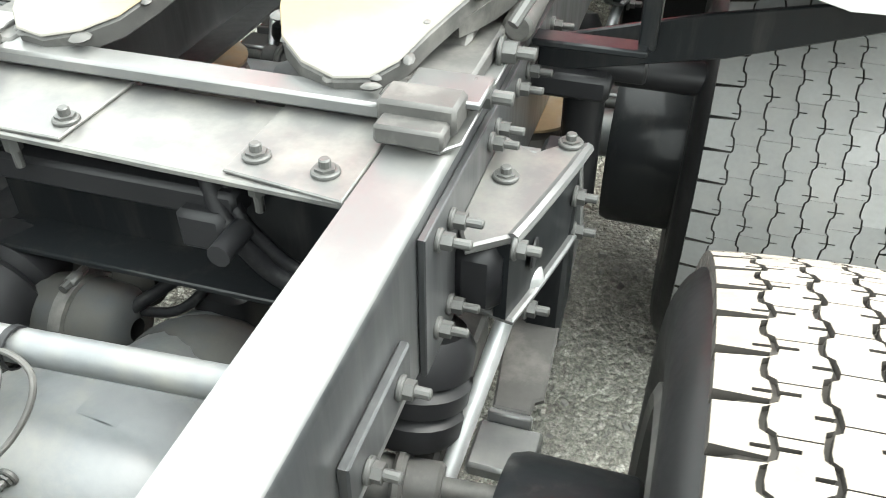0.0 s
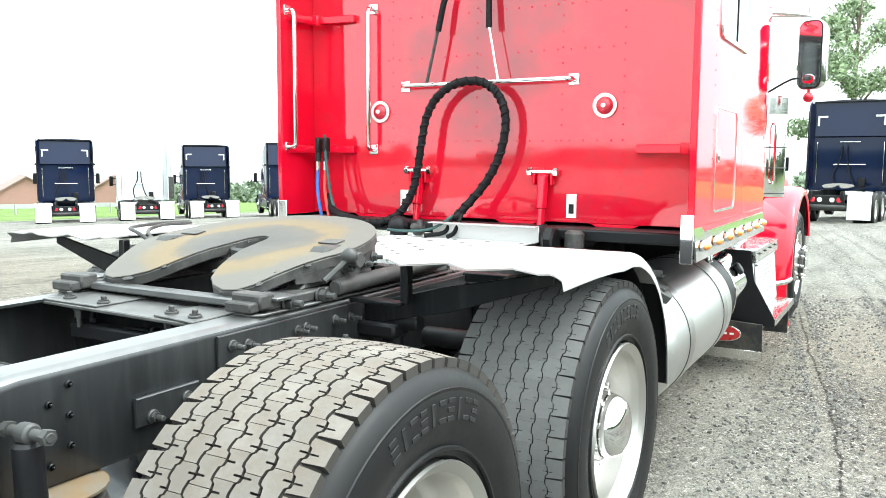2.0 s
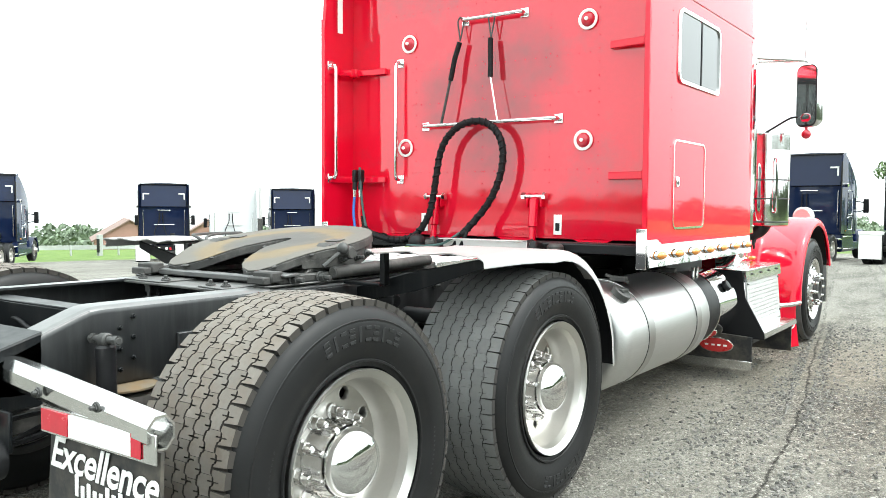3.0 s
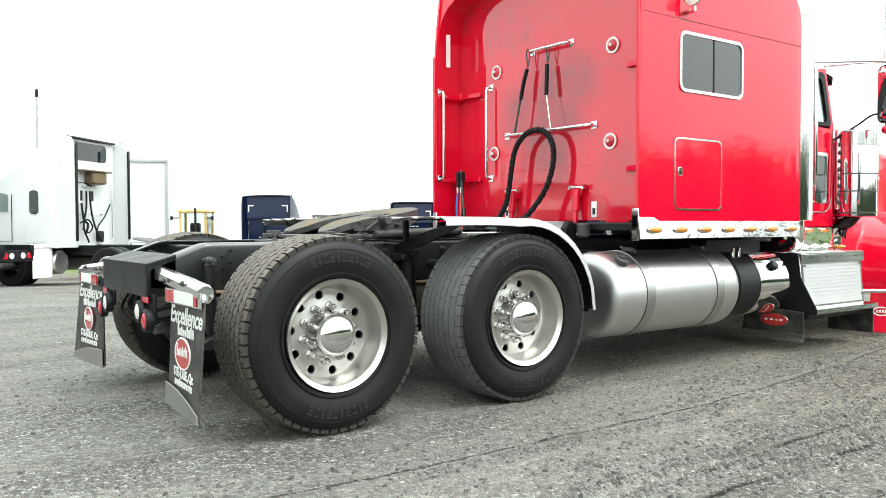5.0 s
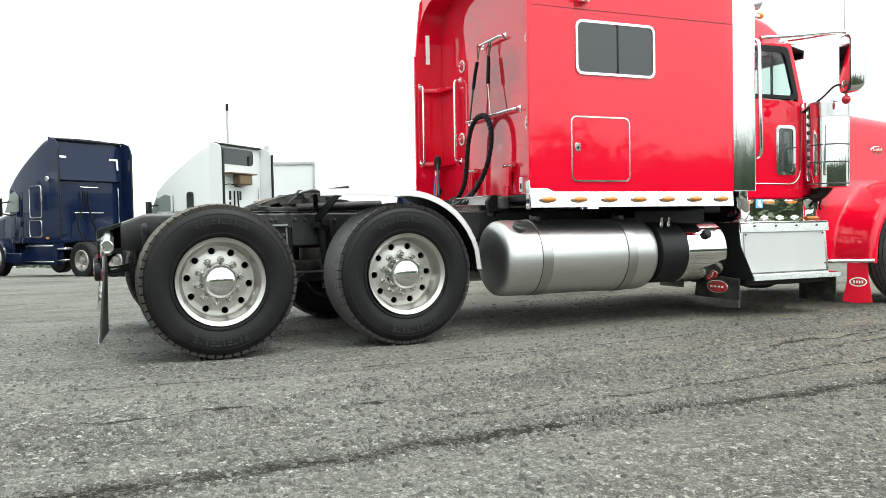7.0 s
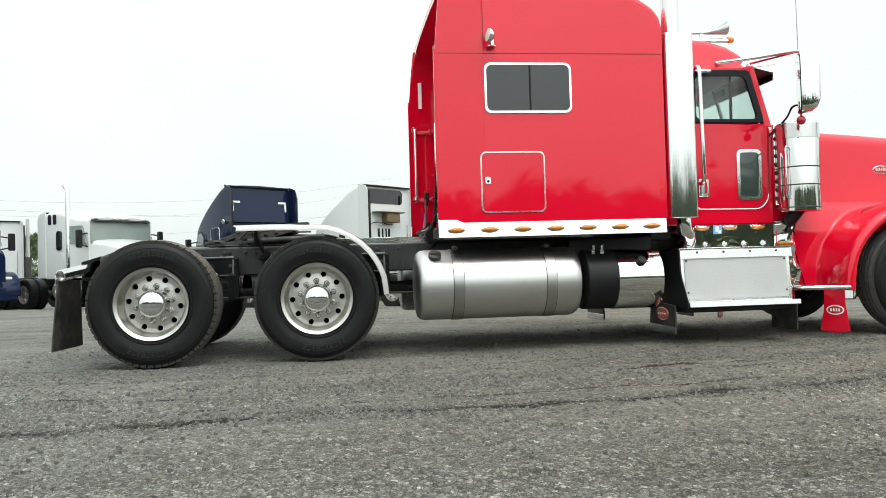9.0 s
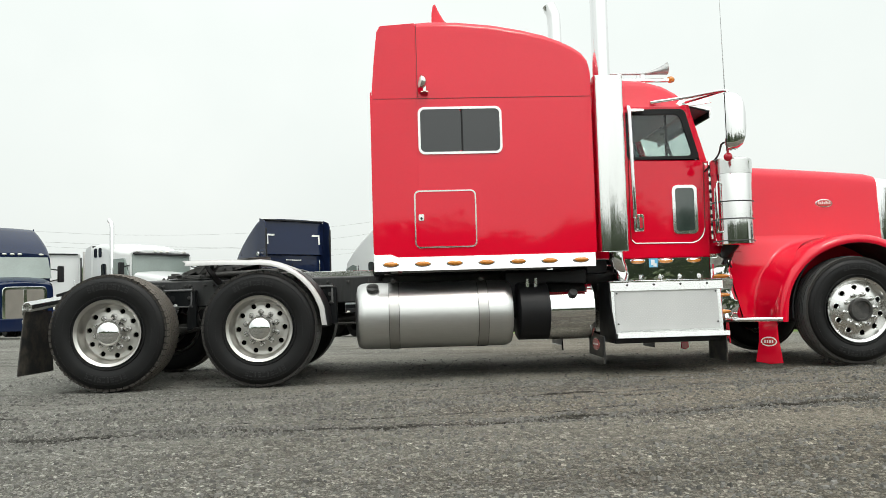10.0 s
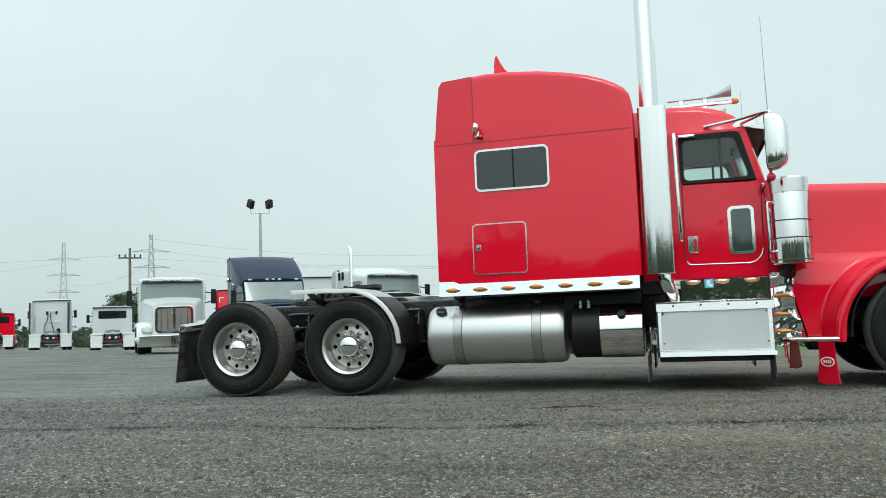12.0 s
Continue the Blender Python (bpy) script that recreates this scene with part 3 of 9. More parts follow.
    def data(self, name, mat, smooth=38, fix=True):
        me = bpy.data.meshes.new(name)
        me.from_pydata(self.v, [], self.f)
        if fix:
            bm = bmesh.new()
            bm.from_mesh(me)
            bmesh.ops.recalc_face_normals(bm, faces=bm.faces)
            bm.to_mesh(me)
            bm.free()
        if smooth:
            me.polygons.foreach_set("use_smooth", [True] * len(me.polygons))
            me.set_sharp_from_angle(angle=radians(smooth))
        for m in mat if isinstance(mat, (list, tuple)) else [mat]:
            me.materials.append(m)
        return me


def rrect(w, h, r, n=5, c=(0, 0)):
    """The outline of a rectangle with rounded corners."""
    out = []
    for sx, sy, a0 in ((1, 1, 0), (-1, 1, 90), (-1, -1, 180), (1, -1, 270)):
        for i in range(n + 1):
            a = radians(a0 + 90 * i / n)
            out.append((c[0] + sx * (w / 2 - r) + r * math.cos(a), c[1] + sy * (h / 2 - r) + r * math.sin(a)))
    return out


def part(name, shape, material, parent, label="", smooth=38):
    """Links a shape as one mesh object under a thing or a part."""
    ob = new(name, shape.data(name, material, smooth))
    ob.parent = parent
    if label:
        tagged(ob, label)
    return ob


def again(ob, m, parent=None):
    """A further object on the mesh of ob, with its children, under the same parent."""
    o = copy_thing(ob, m)
    o.parent = parent or ob.parent
    return o


def thing(name, at, label, category, group="", heading=0.0):
    e = new(name)
    e.empty_display_size = 0.2
    e.matrix_basis = pose(*at, 0, 0, heading)
    return tagged(e, label, category, group)


def spline(pts, n=8):
    """Smooth points through the given ones."""
    p = [Vector(q) for q in pts]
    p = [2 * p[0] - p[1]] + p + [2 * p[-1] - p[-2]]
    out = []
    for i in range(1, len(p) - 2):
        for k in range(n):
            t = k / n
            a, b, c, d = p[i - 1], p[i], p[i + 1], p[i + 2]
            out.append(0.5 * (2 * b + (c - a) * t + (2 * a - 5 * b + 4 * c - d) * t * t + (3 * b - a - 3 * c + d) * t ** 3))
    return out + [p[-2]]


def lie(x, y):
    """Height of the ground: level round the truck, falling gently to the far side of the yard."""
    far = 0.0383 * x - 0.0255 * y + 0.27
    k = 0.05
    return -k * math.log1p(math.exp(-far / k)) if far > -2 else far


# ---- the yard ----
def spread(lo, hi, step, far):
    a = list(np.arange(lo, hi + step / 2, step))
    d, right = step, hi
    out = []
    while right < far:
        d *= 1.22
        right += d
        out.append(right)
    left = [lo + hi - q for q in out]
    return left[::-1] + a + out


def finer(marks, lo, hi, step):
    """The same marks with closer ones between lo and hi."""
    return [q for q in marks if q < lo - step / 2] + list(np.arange(lo, hi, step)) + [q for q in marks if q > hi]


def sink(x, y):
    """The yard lies a little lower round the truck, where wheels have packed it."""
    d = max(abs(x - 3.0) / 14.0, abs(y - 3.0) / 14.0)
    return -0.040 + 0.030 * min(1.0, max(0.0, (d - 0.6) / 0.4))


def bend(y):
    """How far the wheel tracks drift towards the truck ahead of its middle."""
    d = y - 2.5
    return 0.08 * (d + math.sqrt(d * d + 1.0))


def swell(x, y):
    """Small humps of the yard and old wheel tracks along it."""
    side = min(1.0, max(0.0, (x - 1.6) / 1.2)) * 0.6 + 0.4
    z = side * 0.018 * noise.noise((x * 1.6, y * 0.35, 0)) + 0.010 * noise.noise((x * 2.1, y * 2.1, 3)) + 0.007 * noise.noise((x * 6, y * 4, 7))
    if 2.2 < x < 9:
        for c, w in ((3.35, 0.16), (4.6, 0.2)):
            q = (x - c - 0.15 * noise.noise((0, y * 0.2, c)) + bend(y)) / w
            z += (-0.028 * math.exp(-q * q) + 0.016 * math.exp(-(abs(q) - 1.7) ** 2)) * (0.6 + 0.8 * noise.noise((c, y * 0.5, 2)))
    if 1.7 < x < 7.8:
        z += min(1.0, (x - 1.7) / 0.8) * (0.019 * noise.noise((x * 11 + y * 2.2, y * 2.4, 11)) + 0.011 * noise.noise((x * 21, y * 9, 5)))
        for c in (2.74, 3.0, 3.85):
            q = (x + bend(y) + 0.05 * noise.noise((0.3, y * 0.45, c)) + 0.03 * noise.noise((0.7, y * 3, c)) - c) / 0.036
            if abs(q) < 5:
                z += (-0.026 * math.exp(-q * q) + 0.012 * math.exp(-(abs(q) - 2.2) ** 2)) * min(1.0, max(0.0, 0.55 + 2.2 * noise.noise((c * 3, y * 0.8, 8))))
    return z


def make_ground():
    xs, ys = finer(spread(-3.0, 11.0, 0.1, 3000), 1.7, 7.8, 0.03), finer(spread(-4.0, 10.0, 0.1, 3000), -3.2, 9.4, 0.06)
    v = []
    for y in ys:
        for x in xs:
            z = lie(x, y)
            if -12 < x < 20 and -12 < y < 20:
                z += swell(x, y) + sink(x, y)
            v.append((x, y, z))
    k = len(xs)
    f = [(j * k + i, j * k + i + 1, (j + 1) * k + i + 1, (j + 1) * k + i) for j in range(len(ys) - 1) for i in range(k - 1)]
    s = Shape()
    s.v, s.f = v, f
    ob = new("ground", s.data("ground", GRAVEL, 0, fix=False))
    ob.data.polygons.foreach_set("use_smooth", [True] * len(f))
    tagged(ob, "grey crushed gravel yard with darker wheel tracks", "ground", kind="structure")


make_ground()


def make_stones():
    """Loose stones on the yard along the truck's right-hand side."""
    rng = random.Random(4)
    s = Shape()
    cap = [(0, 1, 5, 4), (1, 2, 6, 5), (2, 3, 7, 6), (3, 0, 4, 7), (4, 5, 6, 7)]
    for k in range(128000):
        x, y = (rng.uniform(1.3, 8.6), rng.uniform(-3.5, 8.5)) if k % 9 else (rng.uniform(-3.0, 11.0), rng.uniform(-4.0, 10.5))
        if k >= 120000:
            x, y = rng.uniform(-1.5, 1.5), rng.uniform(-1.5, 7.5)
        r = 0.005 + 0.0125 * rng.random() ** 3
        if k % 3 == 0 and k < 120000:
            row = rng.choice((1.95, 2.74, 3.0, 3.85, 3.85))
            y = rng.uniform(-3.2, 8.5)
            x = row + rng.choice((-1, 1)) * (0.05 + abs(rng.gauss(0, 0.06))) - bend(y) - 0.05 * noise.noise((0.3, y * 0.45, row))
            if noise.noise((row * 3, y * 0.8, 8)) < rng.uniform(-0.3, 0.1):
                x += rng.uniform(-0.8, 0.8)
        a = rng.uniform(0, 6.28)
        line = x + bend(y) + 0.05 * noise.noise((0.3, y * 0.45, 3.0))
        if x < 4.4 and k % 3 and k % 4 and noise.noise((x * 1.7, y * 0.4, 21)) < 0.12:
            continue
        if min(abs(line - c) for c in (1.95, 2.74, 3.0, 3.85)) < 0.045 and k % 5:
            continue
        z = lie(x, y) - 0.002 + sink(x, y) + swell(x, y)
        wide, high = rng.uniform(0.55, 1.0), r * rng.uniform(0.4, 0.9)
        ca, sa = math.cos(a), math.sin(a)
        low, top = [], []
        tx, ty = rng.uniform(-0.3, 0.3), rng.uniform(-0.3, 0.3)
        for q in (0.5, 2.1, 3.6, 5.2):
            q += rng.uniform(-0.4, 0.4)
            u, v = math.cos(q) * r * rng.uniform(0.8, 1.25), math.sin(q) * r * wide * rng.uniform(0.8, 1.25)
            u, v = u * ca - v * sa, u * sa + v * ca
            low.append((x + u, y + v, z - 0.002))
            top.append((x + u * 0.68, y + v * 0.68, z + high + tx * u + ty * v))
        s.add(low + top, cap)
    ob = new("loose_stones", s.data("loose_stones", STONE, 0, fix=False))
    tagged(ob, "scattered pale crushed stones lying on the gravel", "stones", kind="stuff")


make_stones()

# ---- the red truck: wheels ----
TRUCK = thing("semi_truck", (0, 0, 0), "glossy red long-nose sleeper tractor with polished tanks on a black chassis", "truck")
HUB_Z = 0.485


def tread_mesh(shape, radius, width, ribs, count, gap_lat, zig, depth, lat_every=1):
    """Tread round a tyre, axis x: notched shoulder blocks, inner ribs between wavy grooves, cut by sipes or short ticks."""
    pitch = 2 * math.pi / count
    w = width / ribs
    g = {1: 0.0034, 2: 0.0017, 3: 0.004}[lat_every]
    wave = ((0.0, -1.0), (0.30, -0.5), (0.36, 0.7), (0.5, 1.0), (0.78, 0.45), (0.85, -0.8))

    def bend(u):
        u %= 1.0
        for (u0, v0), (u1, v1) in zip(wave, wave[1:] + ((1.0, -1.0),)):
            if u <= u1:
                return zig * (v0 + (v1 - v0) * (u - u0) / (u1 - u0))
        return 0.0

    for j in range(ribs):
        x0, x1 = -width / 2 + j * w + g, -width / 2 + (j + 1) * w - g
        first, last = j == 0, j == ribs - 1
        off = 0.37 * j if lat_every == 1 else 0.23 * j
        cut = gap_lat if first or last else 0.0014 if lat_every == 1 else 0.0004
        cut = 0.0006 if lat_every == 3 else cut
        ln = 1.0 - cut / radius / pitch

        def side(x, groove, d, plain):
            """Points of one edge of a block: the outer edges straight, the inner ones wavy with a short tick."""
            if plain or not zig:
                return [(0.0, x), (0.5, x), (1.0, x)]
            marks = sorted({0.0, 1.0} | {(k - 0.37 * groove - off) % 1.0 for k, _ in wave})
            out = []
            tick = (0.5 - 0.37 * groove - off) % 1.0
            for u in marks:
                q = x + bend(u + off + 0.37 * groove)
                if out and u <= out[-1][0]:
                    continue
                out.append((u, q))
                if lat_every < 3 and u == tick and 0.08 < u < 0.88:
                    ln_t, wd = (0.017, 0.075) if lat_every == 1 else (0.013, 0.03)
                    out += [(u + 0.004, q + d * ln_t), (u + wd, q + d * ln_t), (u + wd + 0.004, x + bend(u + wd + 0.004 + off + 0.37 * groove))]
            return out

        for i in range(count):
            a0 = (i + off) * pitch
            pts = side(x0, j, 1, first) + side(x1, j + 1, -1, last)[::-1]
            if (first or last) and lat_every < 3:
                # the cut between shoulder blocks widens outwards
                pts = [(u, x) if abs(x) < width / 2 - w * 0.6 else (0.5 + (u - 0.5) * (0.87 if lat_every == 1 else 0.94), x) for u, x in pts]
            top, bot = [], []
            for u, x in pts:
                a = a0 + ln * pitch * u
                crown = radius - 0.013 * (abs(x) / (width / 2)) ** 2
                top.append((x, crown * math.sin(a), crown * math.cos(a)))
                bot.append((x, (crown - depth) * math.sin(a), (crown - depth) * math.cos(a)))
            k = len(pts)
            shape.add(top + bot, [tuple(range(k))] + [(q, (q + 1) % k, (q + 1) % k + k, q + k) for q in range(k)])
    return shape


def tyre_parts(wheel, radius, width, rim_r, tread_mat, ribs, count, zig, gap, lat):
    """Carcass with lettered ring and bead, and the tread blocks; outer side towards +x, centred on x = -width / 2."""
    h = width / 2
    R = radius - 0.014
    prof = [(h - 0.045, rim_r), (h - 0.012, rim_r + 0.012), (h - 0.004, rim_r + 0.04), (h + 0.008, rim_r + 0.075), (h + 0.012, rim_r + 0.10), (h + 0.011, R - 0.075),
            (h + 0.007, R - 0.060), (h + 0.001, R - 0.045), (h - 0.007, R - 0.032), (h - 0.018, R - 0.021), (h - 0.04, R - 0.012)]
    full = [(a, r) for a, r in prof] + [(-a, r) for a, r in prof[::-1]]
    s = Shape().lathe(full, (-h, 0, 0), "x", 72)
    # moulded rings on the sidewall
    for rr, t in ((rim_r + 0.03, 0.002), (R - 0.062, 0.0012)):
        off = 0.0 if rr < R - 0.1 else 0.004
        a = h + (0.001 if rr < rim_r + 0.04 else 0.0078)
        s.lathe([(a - 0.004, rr - 0.006), (a + t, rr - 0.003), (a + t, rr + 0.003), (a - 0.004, rr + 0.006)], (-h, 0, 0), "x", 72)
    tyre = part("tyre", s, RUBBER, wheel)
    # raised bars where the maker's lettering stands, and a lower line of small marks
    mid = (rim_r + R) / 2 + 0.006
    bars = Shape()
    for base in (54, 234):
        for k in range(10):
            a = radians(base + k * 5.2)
            for dr in ((-0.019, 0.0, 0.019) if k % 3 == 0 else (-0.019, 0.019) if k % 3 == 1 else (0.0,)):
                q = Matrix.Translation((0.0115, (mid + dr) * math.cos(a), (mid + dr) * math.sin(a))) @ Matrix.Rotation(a, 4, "X")
                st = len(bars.v)
                bars.box((0, 0, 0), (0.004, 0.011 if k % 3 < 2 else 0.048, 0.027 if k % 3 < 2 else 0.012), 0.0012)
                bars.moved(q, st)
    for base in (150, 330):
        for k in range(11):
            a = radians(base + k * 2.4)
            q = Matrix.Translation((0.010, (mid - 0.02) * math.cos(a), (mid - 0.02) * math.sin(a))) @ Matrix.Rotation(a, 4, "X")
            st = len(bars.v)
            bars.box((0, 0, 0), (0.003, 0.014, 0.007), 0.001)
            bars.moved(q, st)
    tagged(part("sidewall_marking", bars, LETTER, tyre, "raised bars of worn moulded marking"), kind="stuff")
    groove = Shape().lathe([(h - 0.03, R - 0.018), (h - 0.045, R - 0.004), (h - 0.08, R + 0.001), (-h + 0.08, R + 0.001), (-h + 0.045, R - 0.004), (-h + 0.03, R - 0.018)], (-h, 0, 0), "x", 72)
    dirt = GROOVE_A if tread_mat is TREAD_A else GROOVE
    part("tread_base", groove, dirt, wheel)
    t = tread_mesh(Shape(), radius, width - 0.035, ribs, count, gap, zig, 0.022, lat)
    t.moved(Matrix.Translation((-h, 0, 0)))
    tr = part("tread", t, [tread_mat, dirt], wheel)
    for f in tr.data.polygons:
        f.material_index = 1 if len(f.vertices) == 4 else 0


def nut(shape, c, r=0.017, ln=0.045, axis=(1, 0, 0)):
    a = Vector(axis)
    shape.cyl(c, Vector(c) + a * ln * 0.16, r * 1.35, r * 1.3, 14)
    shape.cyl(Vector(c) + a * ln * 0.1, Vector(c) + a * ln * 0.6, r * 1.1, r * 1.1, 6)
    shape.cyl(Vector(c) + a * ln * 0.5, Vector(c) + a * ln, r * 0.95, r * 0.6, 10, 0.003)


def holed_disc(prof, hole_r, hole_at, n=150, holes=10, phase=0.5, fine=7):
    """A turned disc with round hand holes left open; prof as for lathe."""
    pts = []
    for (a0, r0), (a1, r1) in zip(prof, prof[1:]):
        k = max(1, int(abs(r1 - r0) / 0.006)) if min(r0, r1) < hole_at + hole_r + 0.01 and max(r0, r1) > hole_at - hole_r - 0.01 else 1
        pts += [(a0 + (a1 - a0) * q / k, r0 + (r1 - r0) * q / k) for q in range(k)]
    pts.append(prof[-1])
    vs = [(a, r * math.cos(2 * math.pi * i / n), r * math.sin(2 * math.pi * i / n)) for a, r in pts for i in range(n)]
    centres = [(hole_at * math.cos(2 * math.pi * (q + phase) / holes), hole_at * math.sin(2 * math.pi * (q + phase) / holes)) for q in range(holes)]
    fs = []
    for j in range(len(pts) - 1):
        for i in range(n):
            f = (j * n + i, j * n + (i + 1) % n, (j + 1) * n + (i + 1) % n, (j + 1) * n + i)
            y, z = sum(vs[q][1] for q in f) / 4, sum(vs[q][2] for q in f) / 4
            if any((y - cy) ** 2 + (z - cz) ** 2 < hole_r ** 2 for cy, cz in centres):
                continue
            fs.append(f)
    return Shape().add(vs, fs)


def drive_wheel(name, tread_mat, lat):
    """A wide single with a deep dish, ten hand holes and a chromed axle cover; origin at the outer face's centre."""
    rim_r = 0.293
    s = Shape().lathe([(-0.045, 0.262), (-0.014, 0.269), (-0.002, 0.283), (0.005, 0.295), (-0.004, 0.298), (-0.02, 0.293), (-0.40, 0.293), (-0.43, 0.303)], n=64)
    d = holed_disc([(-0.045, 0.262), (-0.10, 0.257), (-0.130, 0.249), (-0.142, 0.238), (-0.145, 0.205), (-0.141, 0.17), (-0.135, 0.145), (-0.135, 0.0001)], 0.0240, 0.206)
    s.add(d.v, d.f)
    wheel = part(name, s, ALLOY, TRUCK, "polished forged alloy wheel with a wide single tyre", 30)
    tyre_parts(wheel, 0.527, 0.44, rim_r, tread_mat, 8, 56 if lat == 1 else 52, 0.0055 if lat == 1 else 0.0042, 0.006 if lat == 1 else 0.0035, lat)
    for i in range(10):
        a = 2 * math.pi * (i + 0.5) / 10
        c = (-0.1445, 0.206 * math.cos(a), 0.206 * math.sin(a))
        part("hand_hole_rim", Shape().lathe([(-0.02, 0.0225), (-0.001, 0.0225), (0.002, 0.0245), (0.001, 0.027), (-0.003, 0.029)], c, "x", 18), ALLOY, wheel)
    for i in range(10):
        a = 2 * math.pi * i / 10
        q = Shape()
        nut(q, (-0.138, 0.1445 * math.cos(a), 0.1445 * math.sin(a)), 0.0195, 0.066)
        part("wheel_nut", q, NUT, wheel, smooth=30)
    # added black disc paints the shade seen through the hand holes
    part("hollow_backing", Shape().lathe([(-0.22, 0.255), (-0.215, 0.20), (-0.215, 0.001)], n=32), HOLE, wheel)
    hub = Shape().lathe([(-0.150, 0.126), (-0.120, 0.124), (-0.112, 0.119), (-0.06, 0.117), (-0.05, 0.115)], n=40)
    hub = part("hub", hub, NUT, wheel, "dull metal hub barrel behind the axle cover")
    for i in range(8):
        a = 2 * math.pi * (i + 0.25) / 8
        part("hub_stud", Shape().cyl((-0.112, 0.113 * math.cos(a), 0.113 * math.sin(a)), (-0.052, 0.113 * math.cos(a), 0.113 * math.sin(a)), 0.012, n=10, bev=0.003), NUT, hub)
    part("rim_flange", Shape().lathe([(-0.42, 0.295), (-0.445, 0.30), (-0.452, 0.315), (-0.445, 0.332), (-0.425, 0.335), (-0.40, 0.30)], n=48), GREASE, wheel, "dark dirty inner rim flange")
    cap = Shape().lathe([(-0.055, 0.108), (-0.045, 0.112), (-0.035, 0.114), (-0.015, 0.108), (0.01, 0.088), (0.022, 0.06), (0.028, 0.03), (0.029, 0.0003)], n=40)
    part("hub_cap", cap, CHROME, wheel, "domed chrome axle cover", 50)
    return wheel


OUT_X = 1.22
w1 = drive_wheel("drive_wheel", TREAD_A, 1)
w1.matrix_basis = pose(OUT_X, 0.028, HUB_Z, 11, 0, 0)
w2 = drive_wheel("drive_wheel", TREAD_B, 2)
w2.matrix_basis = pose(OUT_X, 1.352, HUB_Z, 20, 0, 0)
again(w1, pose(-OUT_X, 0.028, HUB_Z, 0, 0, 180), TRUCK)
again(w2, pose(-OUT_X, 1.352, HUB_Z, 5, 0, 180), TRUCK)


def steer_wheel():
    s = Shape().lathe([(-0.03, 0.268), (-0.008, 0.278), (0.0, 0.292), (0.004, 0.302), (-0.006, 0.304), (-0.03, 0.298), (-0.27, 0.298), (-0.29, 0.31)], n=64)
    d = holed_disc([(-0.03, 0.268), (-0.045, 0.26), (-0.032, 0.235), (-0.012, 0.2), (0.006, 0.165), (0.012, 0.145), (0.012, 0.09)], 0.025, 0.212)
    s.add(d.v, d.f)
    wheel = part("steer_wheel", s, BRIGHT, TRUCK, "bright polished front alloy wheel with a ribbed tyre", 30)
    tyre_parts(wheel, 0.510, 0.29, 0.298, TREAD_B, 5, 64, 0.0, 0.003, 3)
    for i in range(10):
        a = 2 * math.pi * (i + 0.5) / 10
        c = (-0.0185, 0.212 * math.cos(a), 0.212 * math.sin(a))
        part("hand_hole_rim", Shape().lathe([(-0.02, 0.0225), (0.002, 0.0225), (0.005, 0.025), (0.004, 0.029), (-0.006, 0.032)], c, "x", 18), CHROME, wheel)
        a = 2 * math.pi * i / 10
        q = Shape()
        nut(q, (0.008, 0.145 * math.cos(a), 0.145 * math.sin(a)), 0.017, 0.06)
        part("wheel_nut", q, CHROME, wheel, smooth=30)
    # the same painted shade behind the front wheel's holes
    part("hollow_backing", Shape().lathe([(-0.09, 0.25), (-0.085, 0.2), (-0.085, 0.001)], n=32), HOLE, wheel)
    hub = Shape().lathe([(0.0, 0.112), (0.05, 0.106), (0.056, 0.1), (0.056, 0.085), (0.035, 0.08), (0.03, 0.0005)], n=32)
    part("hub", hub, GREASE, wheel, "open dark greasy front hub")
    return wheel


w3 = steer_wheel()
w3.matrix_basis = pose(1.195, 6.87, HUB_Z, 7, 0, 0)
again(w3, pose(-1.195, 6.87, HUB_Z, 0, 0, 180), TRUCK)

# ---- the red truck: chassis ----
def bolt(parent, c, axis, r=0.012, ln=0.04, mat=None):
    """Flange nut with a stub of thread."""
    a = Vector(axis).normalized()
    s = Shape().cyl(c, Vector(c) + a * 0.008, r * 1.45, n=14, bev=0.002)
    s.cyl(Vector(c) + a * 0.006, Vector(c) + a * (0.006 + ln * 0.5), r * 1.1, n=6)
    s.cyl(Vector(c) + a * ln * 0.5, Vector(c) + a * (0.012 + ln), r * 0.62, n=10, bev=0.002)
    return part("bolt", s, mat or BOLT, parent, smooth=30)


